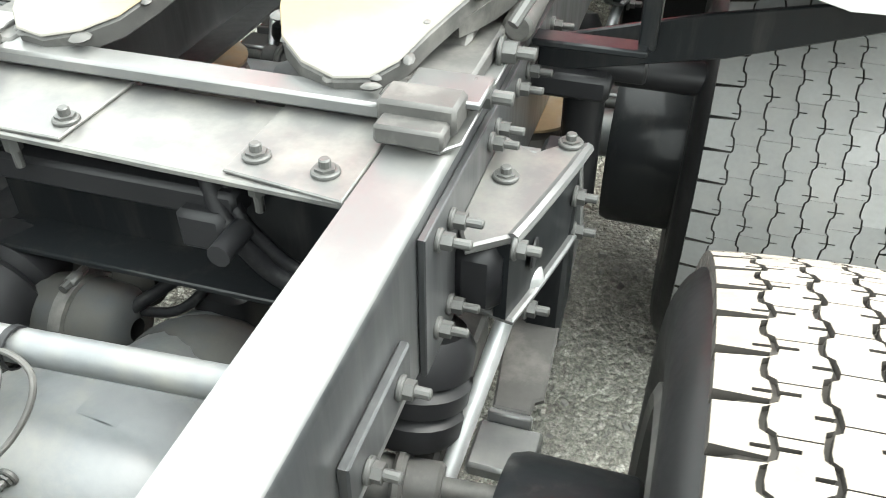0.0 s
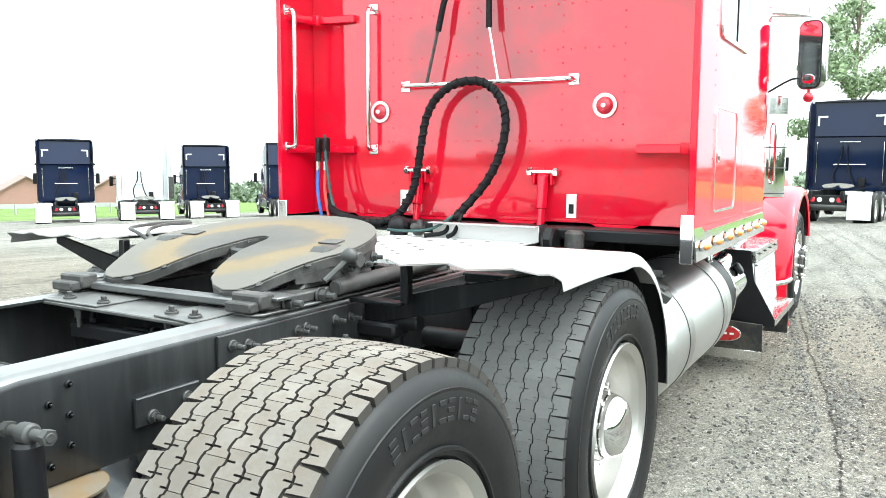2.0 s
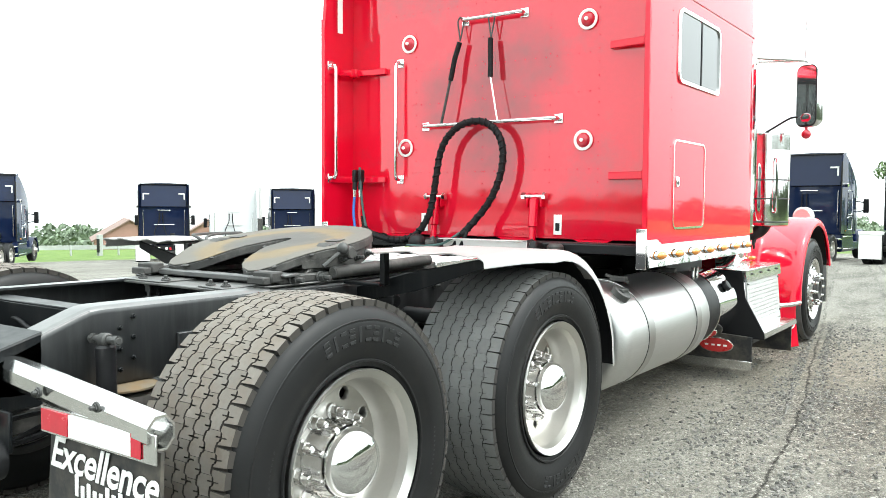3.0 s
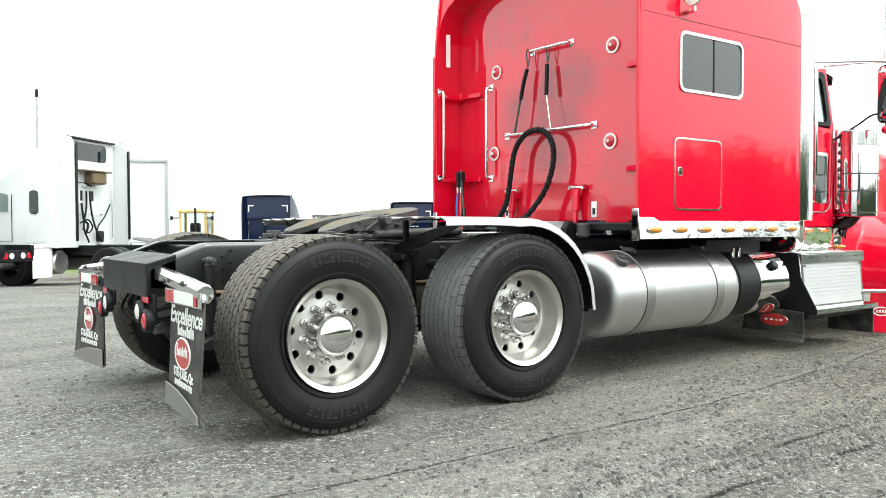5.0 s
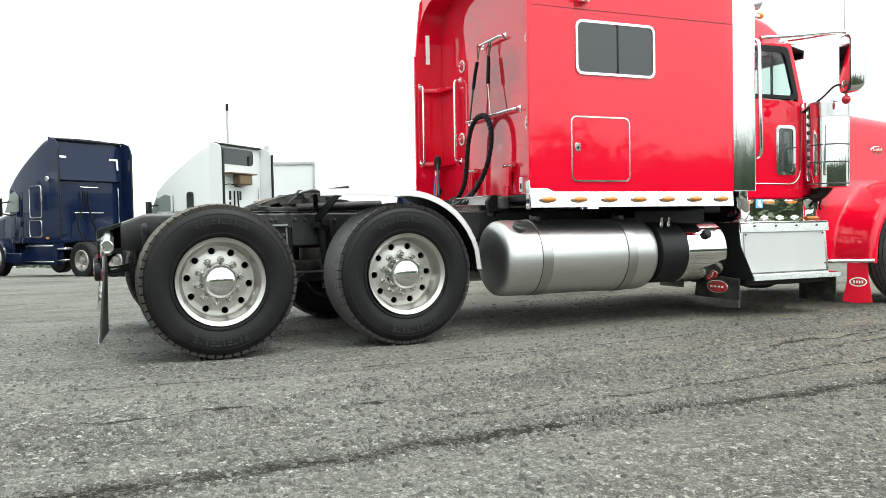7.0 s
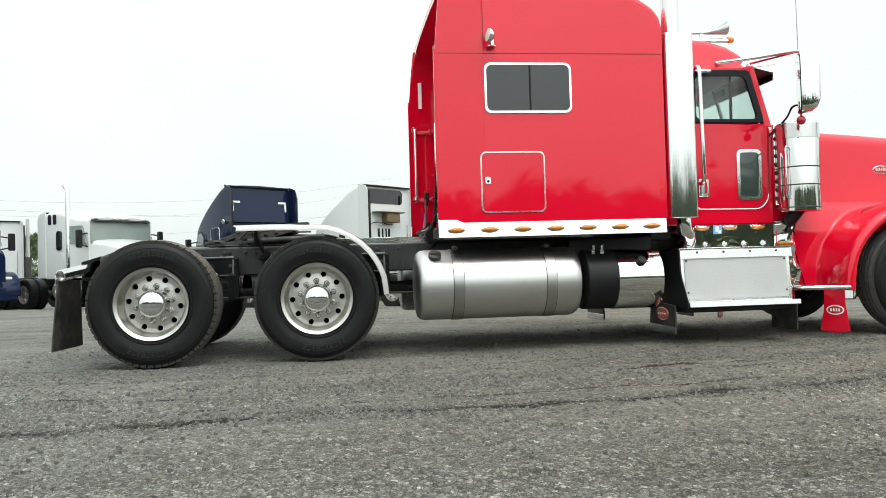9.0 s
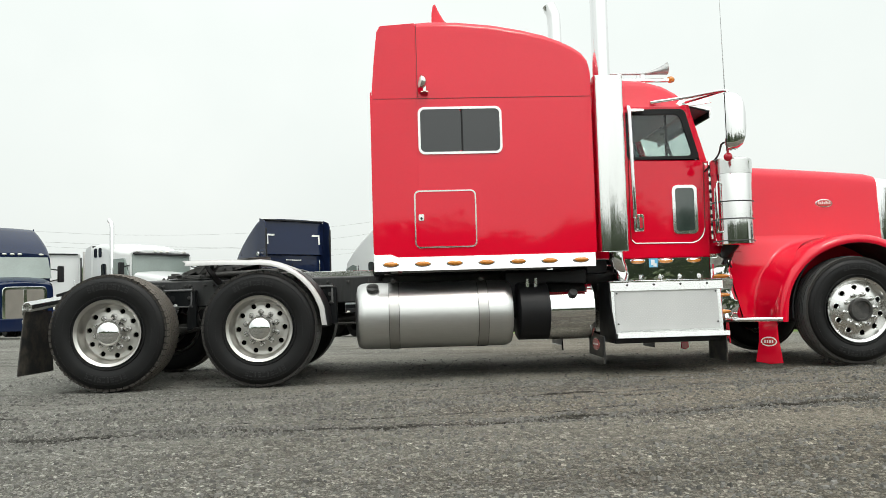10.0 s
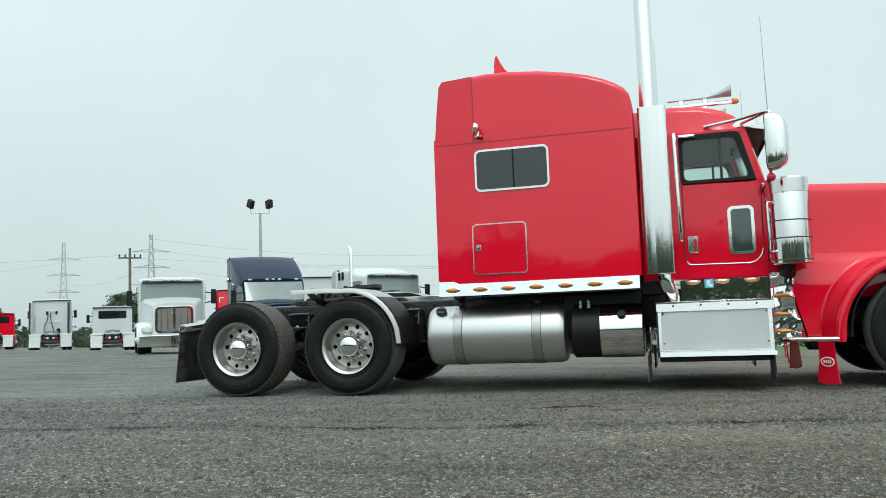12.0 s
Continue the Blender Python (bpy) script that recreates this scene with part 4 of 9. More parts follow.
def rail(side):
    """A pressed C-section rail with rounded top edge, whose rear end slopes down."""
    x_out, x_in, low = 0.452 * side, 0.352 * side, 0.69
    rings = []
    for y, top, lo in ((-0.70, 0.845, 0.705), (-0.56, 0.898, 0.695), (-0.43, 0.947, low), (-0.40, 0.956, low), (-0.36, 0.96, low), (0.2, 0.96, low), (6.9, 0.96, low)):
        ring = [(x_in, top - 0.009), (x_in, top)]
        for i in range(7):
            a = radians(90 - 15 * i)
            ring.append((x_out - side * 0.026 + side * 0.026 * math.cos(a), top - 0.026 + 0.026 * math.sin(a)))
        ring += [(x_out, lo + 0.015), (x_out - side * 0.012, lo), (x_in, lo), (x_in, lo + 0.009), (x_out - side * 0.016, lo + 0.009), (x_out - side * 0.010, lo + 0.02), (x_out - side * 0.010, top - 0.03), (x_out - side * 0.026, top - 0.009)]
        rings.append([(x, y, z) for x, z in ring])
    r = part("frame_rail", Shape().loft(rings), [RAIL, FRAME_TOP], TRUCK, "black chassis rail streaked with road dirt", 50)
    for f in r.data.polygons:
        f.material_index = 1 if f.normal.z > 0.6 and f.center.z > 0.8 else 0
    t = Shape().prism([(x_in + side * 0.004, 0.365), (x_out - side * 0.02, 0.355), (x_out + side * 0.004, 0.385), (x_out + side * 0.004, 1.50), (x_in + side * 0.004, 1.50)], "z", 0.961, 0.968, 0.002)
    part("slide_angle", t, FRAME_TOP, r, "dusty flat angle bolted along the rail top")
    for k in range(6):
        bolt(r, (x_out, -0.30 + 0.05 * (k % 2), 0.74 + 0.035 * k), (side, 0, 0), 0.006, 0.004, FRAME)
    # doubling plate that starts over the rear axle
    d = Shape().prism([(0.195, 0.938), (0.195, 0.70), (2.3, 0.70), (2.3, 0.938)], "x", x_out + side * 0.001, x_out + side * 0.012, 0.002)
    part("doubler", d, RAIL, r)
    b = Shape().prism([(-0.08, 0.765), (-0.08, 0.838), (0.12, 0.838), (0.12, 0.765)], "x", x_out + side * 0.001, x_out + side * 0.016, 0.003)
    part("bump_plate", b, RAIL, r)
    for y, z in ((-0.035, 0.785), (0.075, 0.805)):
        bolt(r, (x_out + side * 0.016, y, z), (side, 0, 0), 0.012, 0.03)
    for y, z in ((0.245, 0.905), (0.305, 0.897), (0.24, 0.755), (0.298, 0.75), (0.52, 0.897), (0.56, 0.90), (0.705, 0.90), (0.79, 0.895), (0.95, 0.89), (1.02, 0.89),
                 (1.25, 0.9), (1.45, 0.89), (1.62, 0.89), (1.9, 0.9), (2.1, 0.9)):
        bolt(r, (x_out + side * 0.011, y, z), (side, 0, 0), 0.0115, 0.036)
    return r


RAIL_R, RAIL_L = rail(1), rail(-1)

# rear end: box cross-member, sloping tail, tail lamps
s = Shape().prism([(-0.725, 0.67), (-0.725, 0.852), (-0.56, 0.90), (-0.56, 0.67)], "x", -0.452, 0.452, 0.006)
tail = part("rear_crossmember", s, FRAME, TRUCK, "black boxed rear cross-member of the chassis")
for sx in (1, -1):
    for cx, cz, mat, nm in ((0.34, 0.585, CLEAR_LENS, "reversing_lamp"), (0.465, 0.545, RED_LENS, "tail_lamp")):
        c = (sx * cx, -0.735, cz)
        lamp = part(nm, Shape().lathe([(-0.03, 0.062), (0.0, 0.064), (0.012, 0.058), (0.014, 0.05), (0.004, 0.048), (0.002, 0.0004)], c, "y", 24, sign=-1), BLACK, tail)
        part("lens", Shape().lathe([(0.004, 0.049), (0.013, 0.04), (0.018, 0.02), (0.019, 0.0004)], c, "y", 24, sign=-1), mat, lamp)
    part("lamp_bracket", Shape().box((sx * 0.40, -0.70, 0.63), (0.26, 0.012, 0.12), 0.004), FRAME, tail)
    part("red_reflector", Shape().box((sx * 0.42, -0.722, 0.655), (0.10, 0.006, 0.035), 0.002), RED_LENS, tail)
for k in range(5):
    a = [(-0.3 + 0.12 * k, -0.60, 0.66), (-0.28 + 0.15 * k, -0.66, 0.55 + 0.02 * k), (-0.1 + 0.1 * k, -0.62, 0.50 + 0.03 * (k % 3)), (0.05 + 0.1 * k, -0.45, 0.6)]
    part("wiring", Shape().tube(spline(a), 0.009, 6), HOSE, tail)


def words(parent, text, size, at, place, slant):
    """White lettering as a thin mesh on its surface."""
    font = bpy.data.curves.new("lettering", "FONT")
    font.body, font.size, font.shear, font.extrude = text, size, slant, 0.0008
    font.align_x, font.align_y, font.resolution_u = "CENTER", "CENTER", 4
    font.space_character, font.offset = 0.98, 0.0025
    maker = bpy.data.objects.new("lettering", font)
    data = bpy.data.meshes.new_from_object(maker)
    bpy.data.objects.remove(maker)
    bpy.data.curves.remove(font)
    data.materials.clear()
    data.materials.append(TAPE)
    ob = new("lettering", data)
    ob.matrix_basis = place(*at)
    ob.parent = parent
    tagged(ob, "white painted lettering")


def mud_flap(side):
    """Octagonal bright hanger tube, red and white reflector strip, black flap with white lettering and a red oval."""
    tube = Shape()
    pts = []
    for k, (x, y) in enumerate(((0.44, -0.650), (1.195, -0.670))):
        ring = []
        for i in range(8):
            a = radians(22.5 + 45 * i)
            ring.append((side * x, y + 0.043 * math.cos(a), 0.795 - 0.06 * k + 0.048 * math.sin(a)))
        pts.append(ring)
    inner = [[(side * 1.196, -0.670 + 0.036 * math.cos(radians(22.5 + 45 * i)), 0.735 + 0.041 * math.sin(radians(22.5 + 45 * i))) for i in range(8)],
             [(side * 1.09, -0.668 + 0.036 * math.cos(radians(22.5 + 45 * i)), 0.743 + 0.041 * math.sin(radians(22.5 + 45 * i))) for i in range(8)]]
    tube.loft([pts[0], pts[1], inner[0], inner[1]])
    h = part("flap_hanger", tube, STEEL, TRUCK, "bright octagonal mud flap hanger tube")
    for x in (0.70, 0.98):
        bolt(h, (side * x, -0.703, 0.775), (0, -1, 0), 0.010, 0.012)
    z0, z1 = 0.135, 0.695
    rows = []
    for k in range(9):
        u = k / 8
        z = z1 + (z0 - z1) * u
        y = -0.680 - 0.025 * u
        wob = 0.008 + 0.02 * u
        lo, hi = 0.70 - 0.05 * u, 1.22 + 0.03 * u
        rows.append([(side * lo, y + wob, z), (side * hi, y - wob, z), (side * hi, y - wob + 0.010, z), (side * lo, y + wob + 0.010, z)])
    fl = part("mud_flap", Shape().loft(rows), FLAP, TRUCK, "black rubber mud flap with white lettering and a red oval")
    def flap_at(x, z):
        u = (z1 - z) / (z1 - z0)
        slope = (0.016 + 0.04 * u) / (0.52 + 0.08 * u)
        return Matrix.Translation((x, -0.680 - 0.025 * u - (abs(x) - 0.96) * slope - 0.0035, z)) @ Matrix.Rotation(-side * math.atan(slope), 4, "Z") @ Matrix.Rotation(radians(90), 4, "X")

    def flat(name, cx, cz, w, hh, mat, d=0.004):
        u = (z1 - cz) / (z1 - z0)
        cx += 0.005
        slope = (0.016 + 0.04 * u) / (0.52 + 0.08 * u)
        y = -0.680 - 0.025 * u - (cx - 0.96) * slope - 0.003
        part(name, Shape().box((side * cx, y, cz), (w, d, hh), 0.001, Matrix.Rotation(-side * math.atan(slope), 3, "Z")), mat, fl)
    top = [(0.655 + 0.59 * i / 10, 0.245 - 0.075 * (i / 10) ** 2.2) for i in range(11)]
    part("flap_weight", Shape().prism([(side * x, z) for x, z in top + [(1.25, 0.128), (0.65, 0.128)]], "y", 0.0, -0.008, 0.002).moved(Matrix.Translation((0, -0.7035, 0)) @ Matrix.Rotation(-side * math.atan(0.075), 4, "Z")).moved(Matrix.Translation((0, 0.067, 0))), STRAP, fl, "dull metal weight along the lower edge")
    part("metal_strip", Shape().box((side * 0.96, -0.700, 0.703), (0.52, 0.006, 0.075), 0.002), STEEL, fl)
    part("red_band", Shape().box((side * 0.775, -0.706, 0.703), (0.13, 0.004, 0.06), 0.001), RED_LENS, fl)
    part("white_band", Shape().box((side * 0.985, -0.706, 0.703), (0.28, 0.004, 0.06), 0.001), TAPE, fl)
    part("red_band", Shape().box((side * 1.145, -0.706, 0.703), (0.04, 0.004, 0.06), 0.001), RED_LENS, fl)
    words(fl, "Excellence", 0.125, (side * 0.955, 0.605), flap_at, 0.35)
    for q, hh in enumerate((0.058, 0.034, 0.046, 0.034, 0.034, 0.056, 0.044, 0.056, 0.048)):
        flat("lettering_bar", 0.838 + 0.031 * q, 0.508 + hh / 2, 0.017, hh, TAPE)
    words(fl, "STE-JULIE, Qc", 0.062, (side * 0.95, 0.318), flap_at, 0.0)
    for q in range(9):
        flat("lettering_bar", 0.80 + 0.037 * q, 0.268, 0.022, 0.030, TAPE)
    y = -0.6955
    ov = Shape().prism([(side * 0.955 + 0.105 * math.cos(2 * math.pi * i / 28), 0.425 + 0.075 * math.sin(2 * math.pi * i / 28)) for i in range(28)], "y", y + 0.006, y - 0.008, 0.001)
    em = part("oval_emblem", ov, BADGE, fl)
    part("emblem_rim", Shape().tube([(side * 0.955 + 0.107 * math.cos(2 * math.pi * i / 28), y - 0.006, 0.425 + 0.077 * math.sin(2 * math.pi * i / 28)) for i in range(29)], 0.005, 6), TAPE, em)
    for q, hh in enumerate((0.06, 0.03, 0.04, 0.03, 0.05, 0.036, 0.05, 0.04)):
        part("emblem_bar", Shape().box((side * 0.955 - 0.07 + 0.02 * q, y - 0.010, 0.412 + hh / 2), (0.011, 0.003, hh), 0.001), TAPE, em)


mud_flap(1)
mud_flap(-1)

# cross-members and the plates between the rails
s = Shape().prism([(-0.352, 0.245), (0.352, 0.215), (0.352, 0.43), (-0.352, 0.43)], "z", 0.945, 0.957, 0.003)
xm = part("crossmember_plate", s, PLATE_TOP, TRUCK, "dusty grey cross-member plate bolted between the rails")
part("plate_lap", Shape().prism([(0.17, 0.235), (0.35, 0.21), (0.35, 0.43), (0.17, 0.43)], "z", 0.9575, 0.964, 0.002), PLATE_TOP, xm)
part("plate_lap", Shape().prism([(-0.352, 0.245), (-0.09, 0.24), (-0.09, 0.43), (-0.352, 0.43)], "z", 0.9575, 0.964, 0.002), PLATE_TOP, xm)
for x, y in ((0.20, 0.275), (0.305, 0.265), (-0.11, 0.285), (-0.28, 0.29)):
    bolt(xm, (x, y, 0.963), (0, 0, 1), 0.014, 0.012)
for x in (-0.2, 0.2):
    bolt(xm, (x, 0.262, 0.945), (0, 0, -1), 0.012, 0.05)
part("crossmember_web", Shape().box((0, 0.36, 0.82), (0.70, 0.012, 0.25), 0.004), FRAME, xm)
part("crossmember_flange", Shape().box((0, 0.32, 0.70), (0.70, 0.10, 0.012), 0.004), FRAME, xm)
for y, z0, z1 in ((-0.35, 0.71, 0.93), (1.55, 0.71, 0.94), (2.6, 0.71, 0.94), (4.3, 0.71, 0.94), (6.4, 0.71, 0.94)):
    s = Shape().box((0, y, (z0 + z1) / 2), (0.70, 0.014, z1 - z0), 0.004).box((0, y + 0.04, z1), (0.70, 0.09, 0.012), 0.004).box((0, y + 0.04, z0), (0.70, 0.09, 0.012), 0.004)
    part("crossmember", s, FRAME, TRUCK)
# dark channel and hoses seen between the rails
part("air_manifold", Shape().box((-0.06, 0.30, 0.865), (0.42, 0.05, 0.05), 0.008).box((0.1, 0.29, 0.83), (0.08, 0.08, 0.07), 0.01).cyl((0.16, 0.27, 0.84), (0.16, 0.2, 0.84), 0.018, n=10), BLACK, TRUCK)
for pts, r in (([(-0.22, 0.33, 0.92), (-0.20, 0.31, 0.86), (-0.12, 0.30, 0.855), (-0.02, 0.31, 0.885), (0.07, 0.31, 0.885)], 0.011),
               ([(-0.20, 0.32, 0.90), (-0.17, 0.30, 0.85), (-0.06, 0.30, 0.875), (0.06, 0.315, 0.88)], 0.009),
               ([(0.10, 0.30, 0.90), (0.128, 0.275, 0.85), (0.165, 0.272, 0.80), (0.2, 0.28, 0.755), (0.26, 0.28, 0.735), (0.34, 0.26, 0.73)], 0.020),
               ([(0.12, 0.31, 0.90), (0.15, 0.285, 0.85), (0.19, 0.285, 0.80), (0.23, 0.29, 0.765), (0.30, 0.29, 0.76)], 0.013),
               ([(-0.10, 0.29, 0.60), (-0.04, 0.33, 0.64), (0.02, 0.36, 0.68), (0.06, 0.38, 0.72)], 0.014), ([(-0.12, 0.30, 0.58), (-0.02, 0.31, 0.60), (0.04, 0.35, 0.66), (0.08, 0.37, 0.71)], 0.011),
               ([(-0.33, -0.3, 0.84), (-0.1, -0.36, 0.87), (0.1, -0.38, 0.84), (0.3, -0.3, 0.86)], 0.010),
               ([(-0.3, -0.5, 0.86), (-0.15, -0.52, 0.9), (0.0, -0.48, 0.86), (0.12, -0.52, 0.84)], 0.010)):
    part("air_line", Shape().tube(spline(pts), r * 0.85, 12), HOSE, TRUCK, "black corrugated air line")
for pts in ([(-0.30, -0.02, 0.83), (-0.12, -0.01, 0.825), (-0.02, -0.04, 0.80), (-0.03, -0.12, 0.74), (-0.12, -0.2, 0.72)], [(-0.30, -0.03, 0.82), (-0.1, -0.02, 0.82), (0.02, -0.03, 0.80), (0.02, -0.10, 0.74), (-0.05, -0.2, 0.71)]):
    part("thin_cable", Shape().tube(spline(pts), 0.0045, 8), GREASE, TRUCK, "thin grey cable tied to the cross tube")
for x in (-0.13, -0.03):
    part("cable_tie", Shape().lathe([(-0.006, 0.027), (-0.005, 0.030), (0.005, 0.030), (0.006, 0.027)], (x, 0.002, 0.797), "x", 16), BLACK, TRUCK)
for cx, cy, cz, r, ln in ((-0.19, 0.275, 0.565, 0.078, 0.20), (-0.21, 0.405, 0.57, 0.075, 0.17)):
    can = part("brake_can", Shape().lathe([(-ln / 2, 0.02), (-ln / 2 + 0.006, r * 0.72), (-ln / 2 + 0.03, r * 0.93), (-0.012, r), (0.012, r), (ln / 2 - 0.03, r * 0.93), (ln / 2 - 0.006, r * 0.72), (ln / 2, 0.02)], (cx, cy, cz), "x", 24), DUSTY_CAST, TRUCK, "dust-caked round brake chamber", 50)
    part("clamp_band", Shape().lathe([(-0.014, r + 0.001), (-0.012, r + 0.009), (0.012, r + 0.009), (0.014, r + 0.001)], (cx, cy, cz), "x", 24), GREASE, can)
    part("band_bolt", Shape().cyl((cx, cy - 0.03, cz + r + 0.012), (cx, cy + 0.03, cz + r + 0.012), 0.008, n=8).box((cx, cy, cz + r + 0.010), (0.022, 0.03, 0.02), 0.004), BOLT, can)
part("filter_pot", Shape().loft([[(0.04 + a * k, 0.375 + b * k, z) for a, b in rrect(0.115, 0.10, 0.03, 4)] for k, z in ((1.0, 0.50), (1.0, 0.595), (0.9, 0.615), (0.55, 0.622))]), BLACK, TRUCK, "dark blue-black pot on the axle nose", 40)
part("axle_nose", Shape().ball((0.06, 0.235, 0.525), 1.0, 20, (0.15, 0.12, 0.105)), DUSTY_CAST, TRUCK, "dusty rounded nose of the rear axle casting", 60)
part("casting_rib", Shape().tube([(-0.16, -0.04, 0.635), (0.0, -0.05, 0.67), (0.14, -0.06, 0.62)], 0.016, 10), CAST, TRUCK)
part("torque_tube", Shape().tube([(-0.35, -0.015, 0.80), (0.35, 0.036, 0.79)], 0.024, 14), CAST, TRUCK, "grey painted tube across the chassis")

# axles
for ay in (0.0, 1.345):
    s = Shape().cyl((-0.80, ay, HUB_Z), (0.80, ay, HUB_Z), 0.062, n=20)
    s.lathe([(-0.35, 0.065), (-0.24, 0.10), (-0.14, 0.19), (0.0, 0.215), (0.14, 0.19), (0.24, 0.10), (0.35, 0.065)], (0, ay, HUB_Z), "x", 28)
    s.lathe([(0.0, 0.19), (0.10, 0.18), (0.2, 0.13), (0.3, 0.10), (0.34, 0.085), (0.345, 0.001)], (0.03, ay, HUB_Z + 0.02), "y", 24, sign=1)
    ax = part("drive_axle", s, CAST, TRUCK, "grey cast drive axle with round differential housing")
    for i in range(12):
        a = 2 * math.pi * i / 12
        bolt(ax, (0.19 * math.cos(a), ay - 0.10, HUB_Z + 0.19 * math.sin(a)), (0, -1, 0), 0.010, 0.012)
    for sx in (1, -1):
        part("brake_drum", Shape().lathe([(0.0, 0.215), (0.02, 0.222), (0.17, 0.222), (0.19, 0.20), (0.19, 0.06)], (sx * 0.60, ay, HUB_Z), "x", 32, sign=sx), FRAME, ax, "dark rusty brake drum")
        part("brake_chamber", Shape().cyl((sx * 0.33, ay + 0.14, HUB_Z + 0.12), (sx * 0.33, ay + 0.26, HUB_Z + 0.14), 0.085, n=18, bev=0.015).cyl((sx * 0.33, ay + 0.26, HUB_Z + 0.14), (sx * 0.33, ay + 0.36, HUB_Z + 0.155), 0.078, n=18, bev=0.02), BLACK, ax)
        # rubber air spring under the rail
        part("air_spring", Shape().lathe([(0.0, 0.07), (0.01, 0.11), (0.06, 0.122), (0.12, 0.128), (0.17, 0.126), (0.2, 0.118), (0.215, 0.08)], (sx * 0.415, ay - 0.28, 0.456), "z", 28), DUSTY_RUBBER, ax, "black rubber air spring")
        part("spring_seat", Shape().lathe([(0.0, 0.0004), (0.0, 0.10), (0.008, 0.125), (0.014, 0.125), (0.02, 0.09), (0.02, 0.0004)], (sx * 0.415, ay - 0.28, 0.669), "z", 24), RUST, ax, "rust-stained top plate of the air spring")
        part("trailing_beam", Shape().prism([(ay - 0.42, 0.40), (ay - 0.30, 0.455), (ay + 0.1, 0.46), (ay + 0.45, 0.53), (ay + 0.55, 0.53), (ay + 0.55, 0.46), (ay + 0.1, 0.36), (ay - 0.42, 0.35)], "x", sx * 0.40, sx * 0.47, 0.008), GREASE, ax)
        # suspension hanger: top plate with a curved outer edge, web hanging from that edge, lower arm
        edge = [(0.541, 0.341), (0.556, 0.40), (0.572, 0.47), (0.588, 0.545), (0.602, 0.62)]
        top = [(0.462, 0.62), (0.495, 0.592), (0.525, 0.572), (0.552, 0.60), (0.575, 0.642)] + [(x, y) for x, y in edge[::-1]] + [(0.487, 0.298), (0.462, 0.35)]
        hg = part("suspension_hanger", Shape().prism([(sx * x, ay + y) for x, y in top], "z", 0.842, 0.860, 0.004), PLATE_TOP, TRUCK, "cast suspension hanger with a dusty top plate")
        web = []
        for k, (x, y) in enumerate(edge):
            lo = 0.70
            web.append([(sx * x, ay + y, 0.842), (sx * x, ay + y, lo), (sx * (x - 0.02), ay + y + 0.004, lo), (sx * (x - 0.02), ay + y + 0.004, 0.842)])
        part("hanger_web", Shape().loft(web), FRAME, hg)
        part("hanger_lip", Shape().tube([(sx * (x + 0.003), ay + y, 0.853) for x, y in edge], 0.011, 8), FRAME_TOP, hg)
        low = [(x + 0.012, y) for x, y in edge] + [(x - 0.045, y + 0.012) for x, y in edge[::-1]]
        part("lower_flange", Shape().prism([(sx * x, ay + y) for x, y in low], "z", 0.688, 0.702, 0.004), FRAME_TOP, hg)
        part("stiffener", Shape().prism([(sx * 0.47, 0.842), (sx * 0.60, 0.842), (sx * 0.615, 0.70), (sx * 0.50, 0.70)], "y", ay + 0.60, ay + 0.618, 0.003), FRAME_TOP, hg)
        part("inner_block", Shape().box((sx * 0.495, ay + 0.37, 0.775), (0.075, 0.10, 0.12), 0.02), BLACK, hg)
        part("hanger_post", Shape().prism([(ay + 0.60, 0.85), (ay + 0.65, 0.85), (ay + 0.66, 0.5), (ay + 0.56, 0.46), (ay + 0.56, 0.6)], "x", sx * 0.53, sx * 0.60, 0.008), FRAME, hg)
        part("hanger_hole", Shape().lathe([(0.0, 0.026), (0.003, 0.024), (0.003, 0.0004)], (sx * 0.563, ay + 0.42, 0.775), "x", 14, sign=sx), BLACK, hg)
        for y, x in ((0.482, 0.50), (0.61, 0.578)):
            bolt(hg, (sx * x, ay + y, 0.860), (0, 0, 1), 0.0145, 0.010)
        for y, z in ((0.34, 0.86), (0.585, 0.80), (0.60, 0.72), (0.40, 0.70)):
            bolt(hg, (sx * (0.545 + (y - 0.341) * 0.2), ay + y, z - 0.02), (sx, 0, 0), 0.013, 0.03)
        part("lower_beam", Shape().prism([(sx * 0.528, ay + 0.345), (sx * 0.592, ay + 0.345), (sx * 0.594, ay + 0.375), (sx * 0.608, ay + 0.385), (sx * 0.600, ay + 0.55), (sx * 0.585, ay + 0.95), (sx * 0.495, ay + 0.95), (sx * 0.496, ay + 0.62)], "z", 0.485, 0.500, 0.004), GREASE, hg)
        part("beam_end", Shape().box((sx * 0.565, ay + 0.285, 0.462), (0.11, 0.10, 0.03), 0.006).box((sx * 0.56, ay + 0.338, 0.483), (0.075, 0.014, 0.03), 0.003), FRAME_TOP, hg)
        part("torque_rod", Shape().tube([(sx * 0.538, ay + 0.43, 0.69), (sx * 0.482, ay + 0.19, 0.43)], 0.0155, 12).ball((sx * 0.545, ay + 0.45, 0.70), 0.034, 12).ball((sx * 0.480, ay + 0.18, 0.42), 0.030, 12), GALV, hg, "worn bare metal torque rod")
        # ribbed rubber chamber between the rail and the rod
        ch = Shape().lathe([(0.0, 0.02), (0.004, 0.075), (0.02, 0.085), (0.05, 0.085), (0.062, 0.072), (0.07, 0.085), (0.10, 0.088), (0.115, 0.074), (0.122, 0.086), (0.16, 0.088), (0.19, 0.07), (0.2, 0.02)], (0, 0, 0), "z", 26)
        part("rubber_chamber", ch.moved(pose(sx * 0.415, ay + 0.265, 0.49, -18, 0, 0)), BLACK, ax, "ribbed black rubber brake chamber")
